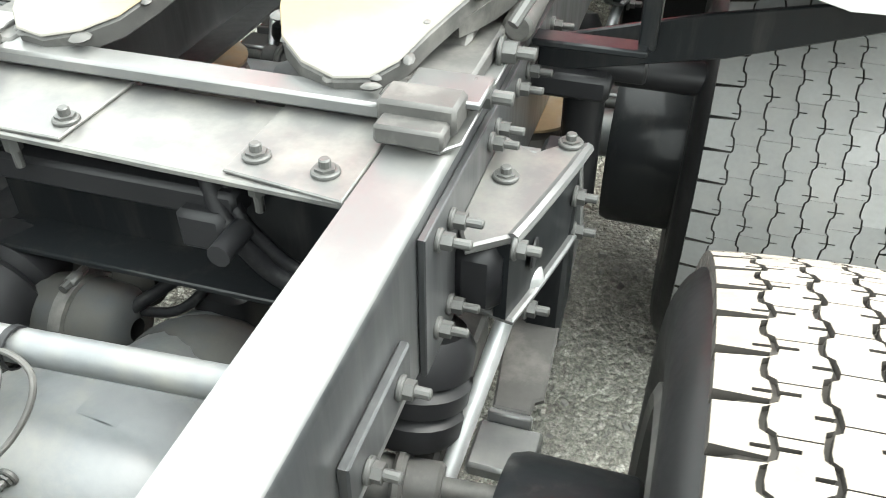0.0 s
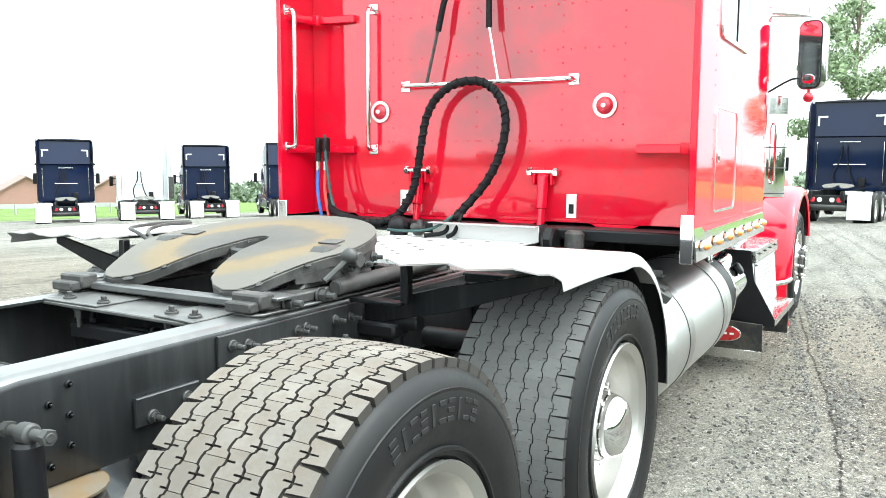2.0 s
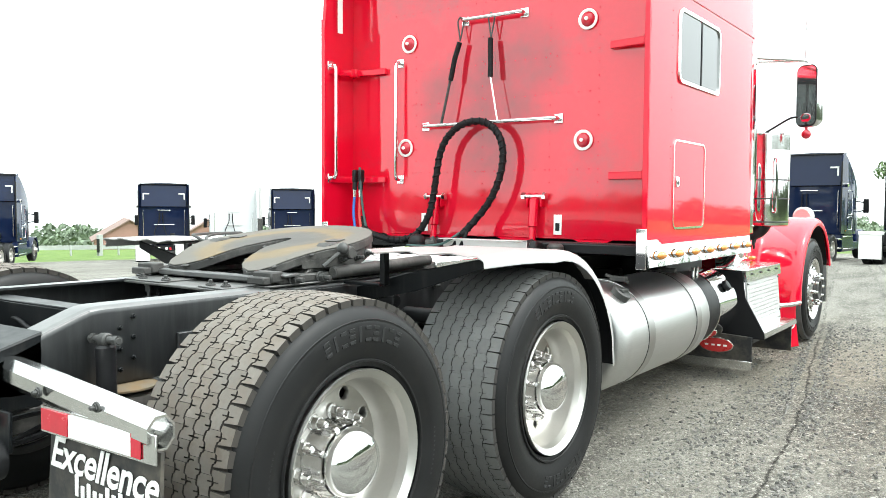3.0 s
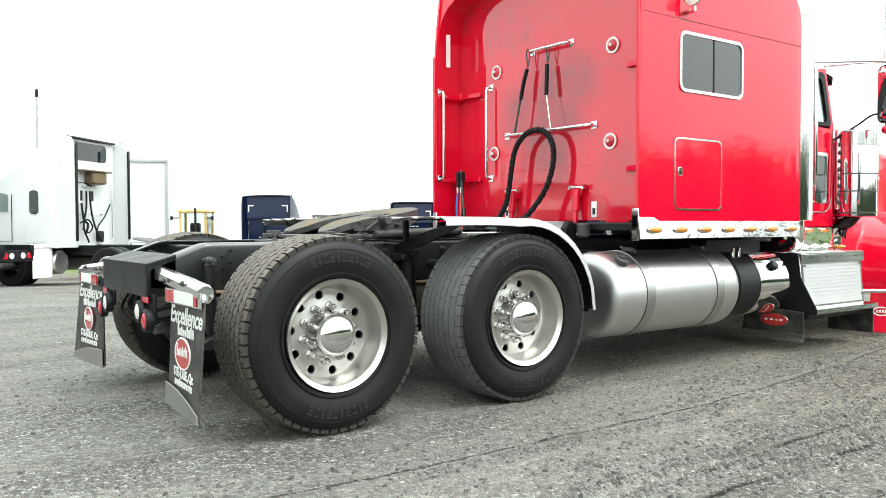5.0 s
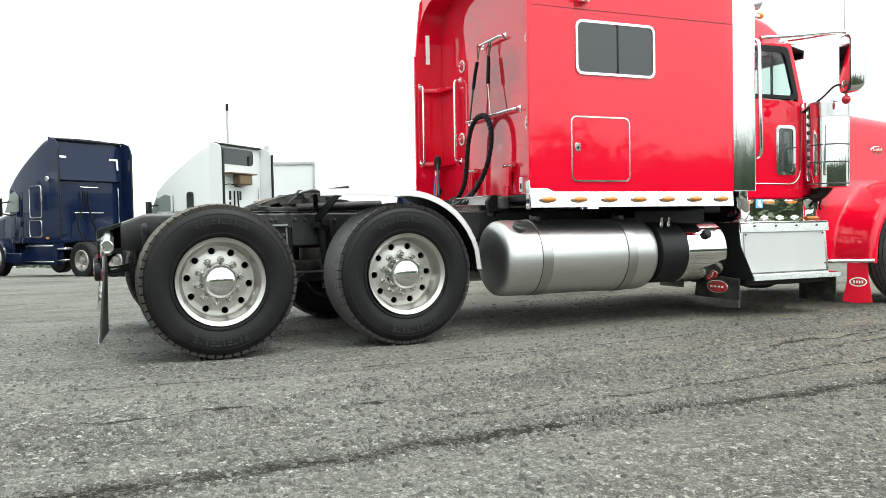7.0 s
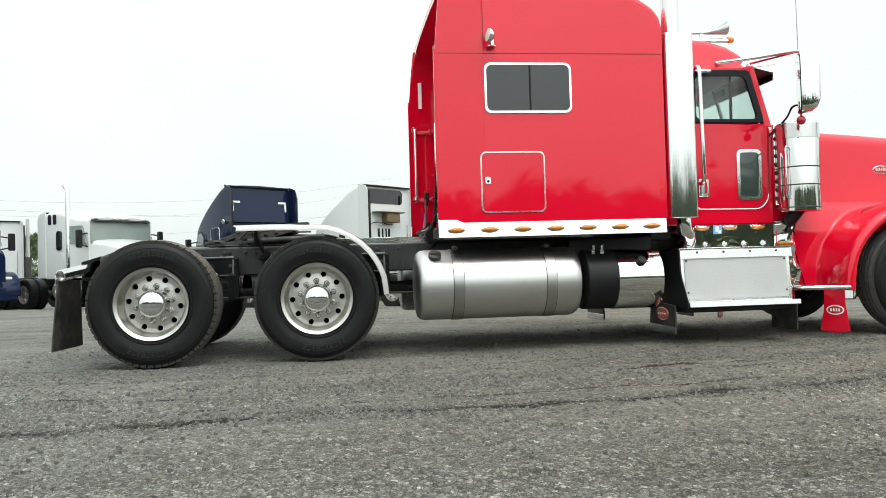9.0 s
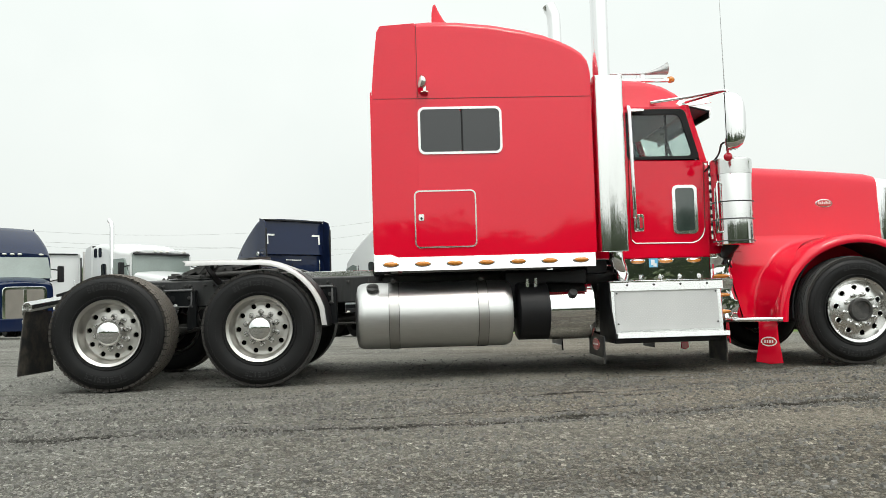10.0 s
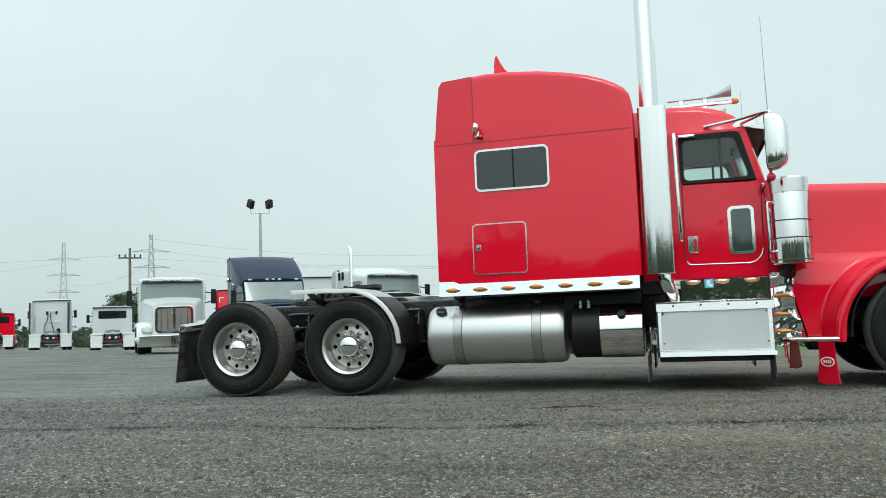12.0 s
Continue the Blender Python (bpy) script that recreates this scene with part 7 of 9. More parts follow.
    # bright panel under the door
    up = part("cab_skirt", Shape().prism([(4.78, 0.81), (4.78, 1.03), (5.60, 1.03), (5.60, 0.81)], "x", X - sx * 0.006, X + sx * 0.004, 0.002), WAVY, CAB, "mirror-polished panel under the door")
    for q in range(3):
        y = 4.90 + 0.275 * q
        part("amber_lens", Shape().ball((X + sx * 0.012, y, 1.0), 1.0, 12, (0.026, 0.068, 0.022)), AMBER, up)
        part("lamp_hood", Shape().ball((X + sx * 0.008, y, 1.012), 1.0, 12, (0.03, 0.074, 0.016)), CHROME, up)
    for q in range(4):
        bolt(up, (X + sx * 0.004, 4.93 + 0.19 * q, 0.85), (sx, 0, 0), 0.018, 0.035, CHROME)
    part("blue_sticker", Shape().box((X + sx * 0.006, 5.05, 0.985), (0.004, 0.085, 0.085), 0.001), STICKER, up)
    part("sticker_figure", Shape().box((X + sx * 0.0085, 5.045, 0.99), (0.002, 0.035, 0.05), 0.001).box((X + sx * 0.0085, 5.065, 0.965), (0.002, 0.03, 0.03), 0.001), TAPE, up)
    # exhaust stack in its perforated shield
    sh = part("stack_shield", Shape().prism(rrect(0.17, 0.275, 0.03, 4, (sx * 1.075, 4.605)), "z", 1.09, 2.745, 0.004), RIPPLED, TRUCK, "tall mirror-bright heat shield round the exhaust stack", 30)
    for z in np.arange(1.15, 2.74, 0.39):
        for y in (4.49, 4.72):
            part("screw", Shape().cyl((sx * 1.16, y, z), (sx * 1.164, y, z), 0.006, 0.004, 8), STEEL, sh)
    part("exhaust_pipe", Shape().tube([(sx * 1.05, 4.57, 2.70), (sx * 1.05, 4.57, 3.95), (sx * 1.05, 4.56, 4.1), (sx * 1.06, 4.51, 4.22)], 0.082, 28), CHROME, sh, "chrome exhaust pipe", 60)
    part("exhaust_elbow", Shape().tube(spline([(sx * 1.05, 4.64, 1.10), (sx * 1.05, 4.65, 1.0), (sx * 1.03, 4.68, 0.92), (sx * 0.98, 4.70, 0.87), (sx * 0.9, 4.70, 0.85)]), 0.07, 20), CHROME, sh, "", 60)
    roll_bar("grab_handle", bow((sx * 1.03, 4.80, 2.455), (sx * 1.03, 4.815, 1.40), (sx * 0.10, 0.0, 0), 0.08), 0.019, sh, label="long chrome grab handle", feet=False)
    # air cleaner canister
    AX, AY, AR = sx * 0.985, 5.806, 0.188
    ac = part("air_cleaner", Shape().lathe([(1.125, 0.05), (1.127, AR - 0.012), (1.135, AR), (1.30, AR), (1.93, AR), (1.945, AR - 0.006), (1.955, AR - 0.03), (1.96, 0.001)], (AX, AY, 0), "z", 48), RIPPLED, TRUCK, "mirror-polished air cleaner canister", 40)
    part("cleaner_screen", Shape().lathe([(1.80, AR + 0.001), (1.80, AR + 0.004), (1.93, AR + 0.004), (1.93, AR + 0.001)], (AX, AY, 0), "z", 48), STEEL, ac)
    for z in (1.165, 1.37, 1.535):
        part("cleaner_band", Shape().lathe([(z - 0.006, AR + 0.001), (z - 0.004, AR + 0.006), (z + 0.004, AR + 0.006), (z + 0.006, AR + 0.001)], (AX, AY, 0), "z", 48), BOLT, ac)
    part("cleaner_grip", Shape().tube(bow((AX + sx * 0.10, AY - 0.16, 1.72), (AX + sx * 0.10, AY - 0.16, 1.25), (sx * 0.03, -0.04, 0), 0.04), 0.010, 8), CHROME, ac)
    part("cleaner_elbow", Shape().tube(spline([(AX, AY, 1.16), (AX * 0.95, AY - 0.05, 1.08), (sx * 0.8, 5.8, 1.05), (sx * 0.6, 5.8, 1.1)]), 0.06, 14), BLACK, ac)
    bar = part("light_bar", Shape().box((sx * 0.885, 5.645, 1.58), (0.04, 0.05, 0.76), 0.006), CHROME, ac, "chrome strip of small marker lamps")
    for q in range(9):
        part("strip_lamp", Shape().lathe([(0.0, 0.022), (0.012, 0.021), (0.02, 0.015), (0.022, 0.0003)], (sx * 0.906, 5.635, 1.26 + 0.08 * q), "x", 12, sign=sx), GLASS_DARK, bar)
    # mirror
    mr = part("mirror_arm", Shape().tube(spline([(sx * 0.85, 5.10, 2.55), (sx * 1.0, 5.40, 2.56), (sx * 1.30, 5.64, 2.545), (sx * 1.33, 5.66, 2.5)]), 0.016, 10), CHROME, CAB, "chrome mirror bracket", 60)
    part("brace", Shape().tube([(sx * 0.84, 5.45, 2.55), (sx * 1.30, 5.65, 2.545)], 0.014, 10), CHROME, mr)
    part("lower_brace", Shape().tube(spline([(sx * 0.86, 5.60, 1.86), (sx * 1.05, 5.66, 1.98), (sx * 1.2, 5.64, 2.06), (sx * 1.28, 5.66, 2.07)]), 0.009, 10), BLACK, mr)
    swing = pose(sx * 1.335, 5.64, 0, 0, 0, -20 * sx) @ pose(-sx * 1.335, -5.64, 0)
    part("mirror_housing", Shape().loft([[(sx * (1.335 + a * k), 5.64 + dy, 2.245 + b * k) for a, b in rrect(0.19, 0.53, 0.06, 6)] for k, dy in ((0.96, -0.012), (1.0, 0.0), (1.0, 0.035), (0.96, 0.085), (0.84, 0.13), (0.62, 0.158), (0.28, 0.17))]).moved(swing), CHROME, mr, "chrome west coast mirror shell", 50)
    part("mirror_glass", Shape().prism(rrect(0.172, 0.50, 0.05, 6, (sx * 1.335, 2.245)), "y", 5.6275, 5.624).moved(swing), CHROME, mr)
    part("mirror_seal", Shape().prism(rrect(0.186, 0.522, 0.058, 6, (sx * 1.335, 2.245)), "y", 5.64, 5.6265, 0.003).moved(swing), BLACK, mr)
    part("convex_mirror", Shape().ball((sx * 1.335, 5.63, 2.06), 1.0, 14, (0.06, 0.012, 0.045)).moved(swing), CHROME, mr)
    part("marker_ball", Shape().ball((sx * 1.335, 5.64, 1.92), 0.04, 14).cyl((sx * 1.335, 5.64, 1.95), (sx * 1.335, 5.64, 1.98), 0.012, n=8), RED_LENS, mr)
    part("antenna", Shape().tube([(sx * 1.31, 5.65, 2.55), (sx * 1.315, 5.64, 3.45)], [0.005, 0.002], 6), GALV, mr)
    # horn and roof marker lamps
    hn = part("air_horn", Shape().loft([[(sx * 0.50 + r * math.cos(math.tau * i / 20), y, zc + r * math.sin(math.tau * i / 20)) for i in range(20)] for y, zc, r in ((4.76, 2.93, 0.010), (5.16, 2.932, 0.012), (5.22, 2.940, 0.020), (5.30, 2.956, 0.034), (5.36, 2.972, 0.050), (5.40, 2.985, 0.064), (5.402, 2.985, 0.056), (5.34, 2.968, 0.02))]), GALV, CAB, "grey roof horn with a flared bell", 60)
    part("horn_foot", Shape().box((sx * 0.50, 4.9, 2.87), (0.03, 0.05, 0.12), 0.005).box((sx * 0.50, 5.14, 2.86), (0.03, 0.05, 0.13), 0.005).box((sx * 0.50, 5.1, 2.862), (0.05, 0.62, 0.035), 0.006), CHROME, hn)
for x, y, z in ((-0.5, 5.43, 2.868), (-0.2, 5.24, 2.80), (0.0, 5.24, 2.805), (0.2, 5.24, 2.80), (0.5, 5.43, 2.868)):
    part("roof_lamp", Shape().ball((x, y, z), 1.0, 12, (0.035, 0.045, 0.034)), AMBER, CAB)
part("sun_visor", Shape().prism([(5.44, 2.555), (5.72, 2.505), (5.725, 2.475), (5.70, 2.40), (5.695, 2.405), (5.70, 2.475), (5.44, 2.535)], "x", -0.80, 0.80, 0.003), STEEL, CAB, "stainless windscreen visor", 30)
for sx in (1, -1):
    q = [(sx * 0.02, 5.625, 1.98), (sx * 0.80, 5.60, 1.98), (sx * 0.79, 5.445, 2.515), (sx * 0.02, 5.47, 2.515)]
    ws = part("windscreen", Shape().loft([q, [(x, y - 0.006, z) for x, y, z in q]]), GLASS, CAB, "split windscreen pane")
    ws.visible_shadow = False
for sx in (1, -1):
    part("visor_end", Shape().prism([(5.34, 2.515), (5.42, 2.60), (5.48, 2.592), (5.65, 2.60), (5.72, 2.55), (5.64, 2.535), (5.51, 2.522)], "x", sx * 0.801, sx * 0.812, 0.003), STEEL, CAB)
part("windscreen_post", Shape().tube([(0, 5.63, 1.97), (0, 5.47, 2.53)], 0.02, 8), BLACK, CAB)
# inside of the cab
# black sheet added beneath the visor to make its underside dark
part("visor_underside", Shape().prism([(5.46, 2.53), (5.70, 2.465), (5.695, 2.41), (5.69, 2.46), (5.46, 2.522)], "x", -0.79, 0.79, 0.002), BLACK, CAB)
part("headlining", Shape().box((0, 4.98, 2.48), (1.60, 0.94, 0.03), 0.008), LINING, CAB, "grey cab headlining")
part("sill_trim", Shape().box((0, 5.02, 2.003), (1.66, 1.06, 0.024), 0.006), SEAT, CAB)
part("rear_lining", Shape().box((0, 4.505, 2.24), (1.62, 0.02, 0.50), 0.005), LINING, CAB)
for sx in (1, -1):
    part("pillar_lining", Shape().box((sx * 0.808, 4.66, 2.24), (0.014, 0.42, 0.52), 0.003), SEAT, CAB)
    part("pillar_lining", Shape().loft([[(sx * a, y + b, z) for a, b in ((0.80, -0.05), (0.84, -0.05), (0.84, -0.037), (0.80, -0.03))] for y, z in ((5.60, 1.98), (5.44, 2.50))]), SEAT, CAB)
part("dashboard", Shape().box((0, 5.45, 1.80), (1.6, 0.25, 0.36), 0.05), SEAT, CAB)
for sx in (1, -1):
    part("seat", Shape().box((sx * 0.45, 4.95, 1.62), (0.5, 0.5, 0.12), 0.05).box((sx * 0.45, 4.74, 2.0), (0.5, 0.14, 0.72), 0.06).box((sx * 0.45, 4.73, 2.38), (0.28, 0.10, 0.16), 0.04), SEAT, CAB)
part("steering_wheel", Shape().lathe([(-0.015, 0.21), (0.0, 0.225), (0.015, 0.21), (0.0, 0.195), (-0.015, 0.21)], (0, 0, 0), "z", 28).moved(pose(-0.45, 5.22, 2.02, 35, 0, 0)), BLACK, CAB)
part("inner_mirror", Shape().box((0.35, 5.38, 2.36), (0.16, 0.03, 0.07), 0.02), BLACK, CAB)

# ---- the red truck: hood, fenders and nose ----
hs = [(5.62, 0.80, 1.955), (5.75, 0.79, 1.945), (6.1, 0.745, 1.925), (6.6, 0.67, 1.905), (7.0, 0.61, 1.885), (7.40, 0.56, 1.862), (7.51, 0.54, 1.84)]
rings = []
for y, hw, top in hs:
    ring = [(hw + 0.06, y, 0.80), (hw + 0.03, y, 1.2), (hw, y, 1.62)]
    r = 0.11
    for i in range(6):
        a = radians(90 * i / 5)
        ring.append((hw - r + r * math.cos(a), y, top - r + r * math.sin(a)))
    ring += [(0.3, y, top + 0.012), (0.0, y, top + 0.02)]
    rings.append(ring + [(-x, yy, z) for x, yy, z in ring[::-1][1:]])
HOOD = part("hood", Shape().loft(rings), RED, TRUCK, "long red hood", 42)
sur = []
for y, k in ((7.49, 1.0), (7.55, 1.02), (7.65, 1.0), (7.68, 0.94)):
    ring = [(0.53 * k, y, 0.85), (0.53 * k, y, 1.70)]
    for i in range(6):
        a = radians(90 * i / 5)
        ring.append((0.43 * k + 0.10 * math.cos(a), y, 1.72 + 0.10 * math.sin(a)))
    sur.append(ring + [(-x, yy, z) for x, yy, z in ring[::-1]])
gr = part("grille_surround", Shape().loft(sur), CHROME, HOOD, "tall chrome radiator surround", 42)
for q in range(17):
    part("grille_bar", Shape().box(((q - 8) * 0.055, 7.685, 1.28), (0.014, 0.02, 0.82), 0.004), STEEL, gr)
part("grille_mesh", Shape().box((0, 7.672, 1.28), (0.92, 0.01, 0.84), 0.002), BLACK, gr)
part("bumper", Shape().prism([(7.50, 0.30), (7.67, 0.30), (7.75, 0.36), (7.75, 0.74), (7.69, 0.76), (7.50, 0.76)], "x", -1.2, 1.2, 0.01), CHROME, TRUCK, "deep chrome front bumper")
for sx in (1, -1):
    em = part("hood_emblem", Shape().prism([(6.89 + 0.090 * math.cos(2 * math.pi * i / 28), 1.545 + 0.042 * math.sin(2 * math.pi * i / 28)) for i in range(28)], "x", sx * 0.618, sx * 0.648, 0.004), CHROME, HOOD, "oval maker's badge")
    part("emblem_field", Shape().prism([(6.89 + 0.076 * math.cos(2 * math.pi * i / 28), 1.545 + 0.031 * math.sin(2 * math.pi * i / 28)) for i in range(28)], "x", sx * 0.646, sx * 0.652), BADGE, em)
    for q, hh in enumerate((0.040, 0.022, 0.028, 0.022, 0.034, 0.024, 0.034)):
        part("emblem_bar", Shape().box((sx * 0.653, 6.89 + (q - 3) * 0.019, 1.535 + hh / 2), (0.003, 0.010, hh), 0.001), TAPE, em)
    # sweeping front fender round the steer wheel
    cy, cz, R = 6.89, 0.487, 0.665
    rings = []
    spine = [(cy - 0.795, 0.395), (cy - 0.79, 0.44)] + [(cy + (0.785 if a < 0 else R + 0.055) * math.sin(radians(a)), cz + (R + 0.045) * math.cos(radians(a))) for a in range(-88, 76, 8)]
    for i, (y, z) in enumerate(spine):
        d = Vector((y - cy, z - cz)).normalized() if i > 1 else Vector((-1, 0.02))
        w0 = 0.62 if i > 1 else 0.66
        ring = [(w0, y - d.x * 0.02, z - d.y * 0.02), (0.95, y, z), (1.13, y, z), (1.19, y - d.x * 0.008, z - d.y * 0.008), (1.222, y - d.x * 0.03, z - d.y * 0.03), (1.228, y - d.x * 0.07, z - d.y * 0.07),
                (1.216, y - d.x * 0.085, z - d.y * 0.085), (1.20, y - d.x * 0.06, z - d.y * 0.06), (1.16, y - d.x * 0.03, z - d.y * 0.03), (w0, y - d.x * 0.045, z - d.y * 0.045)]
        rings.append([(sx * x, yy, zz) for x, yy, zz in ring])
    fe = part("front_fender", Shape().loft(rings), RED, TRUCK, "sweeping red front fender", 50)
    # skirt that sweeps from the hood's flank out to the fender's rear edge
    rows = []
    for i in range(31):
        z = 1.30 - 0.90 * i / 30
        yb = 5.76 + 0.17 * max(0.0, 1.05 - z) / 0.65
        yf = cy - 1.1 * (math.sqrt(max(0.0, 0.712 ** 2 - (z - cz) ** 2)) if z > cz else 0.712 + 0.02 * (cz - z) / 0.1)
        outer = []
        for q in range(29):
            y = yb + (yf - yb) * (q / 28) ** 0.75
            base = 0.84 - 0.15 * max(0.0, y - 5.75) * min(1.0, max(0.0, (z - 0.95) / 0.25)) - 0.03 * min(1.0, max(0.0, (z - 1.16) / 0.14))
            off = (math.hypot((y - cy) / 1.1, z - cz) if z > cz else (cy - y) / 1.1) - 0.712
            w = max(0.0, 1.0 - off / 0.075) ** 1.7 * min(1.0, max(0.0, (1.16 - z) / 0.22))
            outer.append((base + (1.15 - base) * w, y, z))
        rows.append([(sx * x, y, zz) for x, y, zz in outer] + [(sx * (x - 0.012), y + 0.006, zz) for x, y, zz in outer[::-1]])
    part("fender_skirt", Shape().loft(rows), RED, fe, smooth=60)
    part("wheel_well", Shape().loft([[(sx * x, cy + 0.655 * math.sin(radians(a)), cz + 0.655 * math.cos(radians(a))) for x in (0.45, 1.19)] + [(sx * x, cy + 0.645 * math.sin(radians(a)), cz + 0.645 * math.cos(radians(a))) for x in (1.19, 0.45)] for a in range(-95, 96, 10)]), BLACK, fe)
    part("fender_line", Shape().loft([[(sx * (0.838 - 0.15 * (y - 5.75)), y, 1.077 + w), (sx * (0.842 + w * 0.7 - 0.15 * (y - 5.75)), y, 1.077), (sx * (0.838 - 0.15 * (y - 5.75)), y, 1.077 - w)] for y, w in ((5.765, 0.026), (5.95, 0.020), (6.08, 0.010), (6.14, 0.003))]), RED, fe)
    part("cable_bundle", Shape().tube(spline([(sx * 0.89, 5.80, 1.08), (sx * 0.91, 5.79, 1.04), (sx * 0.89, 5.76, 1.0), (sx * 0.90, 5.74, 0.95)]), 0.012, 8).tube(spline([(sx * 0.88, 5.77, 1.07), (sx * 0.90, 5.80, 1.02), (sx * 0.89, 5.79, 0.96), (sx * 0.885, 5.81, 0.92)]), 0.010, 8), BLACK, fe)
    part("red_strap", Shape().tube(spline([(sx * 1.0, 5.70, 0.42), (sx * 1.0, 5.705, 0.30), (sx * 0.99, 5.715, 0.20)]), 0.008, 6).tube(spline([(sx * 1.0, 5.69, 0.42), (sx * 1.0, 5.685, 0.33), (sx * 1.0, 5.69, 0.25)]), 0.006, 6), RED_LENS, fe)
    part("step_rod", Shape().tube(spline([(sx * 0.9, 5.66, 0.42), (sx * 1.1, 5.70, 0.425), (sx * 1.2, 5.85, 0.425), (sx * 1.22, 6.12, 0.42)]), 0.022, 12), CHROME, fe, "chrome step rod")
    turned = pose(sx * 1.13, 6.03, 0, 0, 0, -52 * sx)
    rf2 = part("red_side_flap", Shape().prism([(-0.095, 0.405), (0.085, 0.405), (0.09, 0.25), (0.125, 0.02), (0.0, 0.005), (-0.14, 0.025), (-0.10, 0.22)], "x", -sx * 0.006, sx * 0.006, 0.004).moved(turned), RED, fe, "red side flap with an oval badge")
    part("flap_emblem", Shape().prism([(0.078 * math.cos(2 * math.pi * i / 24), 0.215 + 0.045 * math.sin(2 * math.pi * i / 24)) for i in range(24)], "x", sx * 0.005, sx * 0.010).moved(turned), TAPE, rf2)
    part("flap_emblem_bar", Shape().prism([(0.066 * math.cos(2 * math.pi * i / 24), 0.215 + 0.034 * math.sin(2 * math.pi * i / 24)) for i in range(24)], "x", sx * 0.009, sx * 0.012).moved(turned), BADGE, rf2)
    for k in (-0.036, -0.012, 0.012, 0.036):
        part("emblem_bar", Shape().box((sx * 0.013, k, 0.215), (0.003, 0.014, 0.026), 0.001).moved(turned), TAPE, rf2)
    # polished side panel with amber lamps in front of the step
    rows = []
    for i in range(13):
        z = 0.44 + 0.62 * i / 12
        y0, y1 = 5.61, 5.90 - 0.08 * min(1.0, i / 6)
        line = [(sx * (0.862 + 0.03 * noise.noise((j * 0.5, i * 0.75, 4.0))), y0 + (y1 - y0) * j / 7, z) for j in range(8)]
        rows.append(line + [(x - sx * 0.012, y, zz) for x, y, zz in line[::-1]])
    pn = part("cowl_panel", Shape().loft(rows), WAVY, fe, "dented mirror-polished cowl panel", 80)
    for z in (0.84, 0.66, 0.50):
        part("amber_lens", Shape().ball((sx * 0.90, 5.70, z), 1.0, 12, (0.03, 0.08, 0.02)), AMBER, pn)
    part("pod_lamp", Shape().cyl((sx * 0.92, 7.56, 1.20), (sx * 0.92, 7.72, 1.20), 0.10, n=20, bev=0.02), SATIN, fe, "round headlamp pod")
part("front_axle", Shape().box((0, 6.89, 0.40), (1.8, 0.12, 0.12), 0.02), GREASE, TRUCK)
part("engine_block", Shape().box((0, 6.2, 0.95), (0.7, 1.6, 0.8), 0.05), GREASE, TRUCK)
part("gearbox", Shape().lathe([(4.3, 0.12), (4.5, 0.2), (5.2, 0.25), (5.4, 0.3)], (0, 0, 0.75), "y", 20), CAST, TRUCK)

# ---- the other vehicles in the yard ----
def far_wheel(parent, x, y, sx, r=0.5, dual=True):
    w = 0.56 if dual else 0.29
    s = Shape()
    for k in ((0, 1) if dual else (0,)):
        o = -k * 0.31
        s.lathe([(o - 0.26, r * 0.56), (o - 0.27, r * 0.9), (o - 0.24, r), (o - 0.03, r), (o, r * 0.92), (o + 0.004, r * 0.75), (o - 0.02, r * 0.58)], (0, 0, 0), "x", 28)
    wh = part("wheel", s, RUBBER, parent, smooth=30)
    wh.matrix_basis = pose(x, y, r, 0, 0, 0 if sx > 0 else 180)
    d = -0.13 if dual else 0.0
    part("rim", Shape().lathe([(-0.02, r * 0.58), (-0.01, r * 0.53), (d - 0.02, r * 0.5), (d, r * 0.36), (d + 0.02, r * 0.25), (d + 0.10, r * 0.2), (d + 0.11, 0.0005)], (0, 0, 0), "x", 28), ALLOY, wh, smooth=30)
    for i in range(8):
        a = 2 * math.pi * i / 8
        part("hand_hole", Shape().lathe([(0.0, 0.03), (0.004, 0.028), (0.004, 0.0004)], (d - 0.008, r * 0.43 * math.cos(a), r * 0.43 * math.sin(a)), "x", 8), BLACK, wh)
    return wh


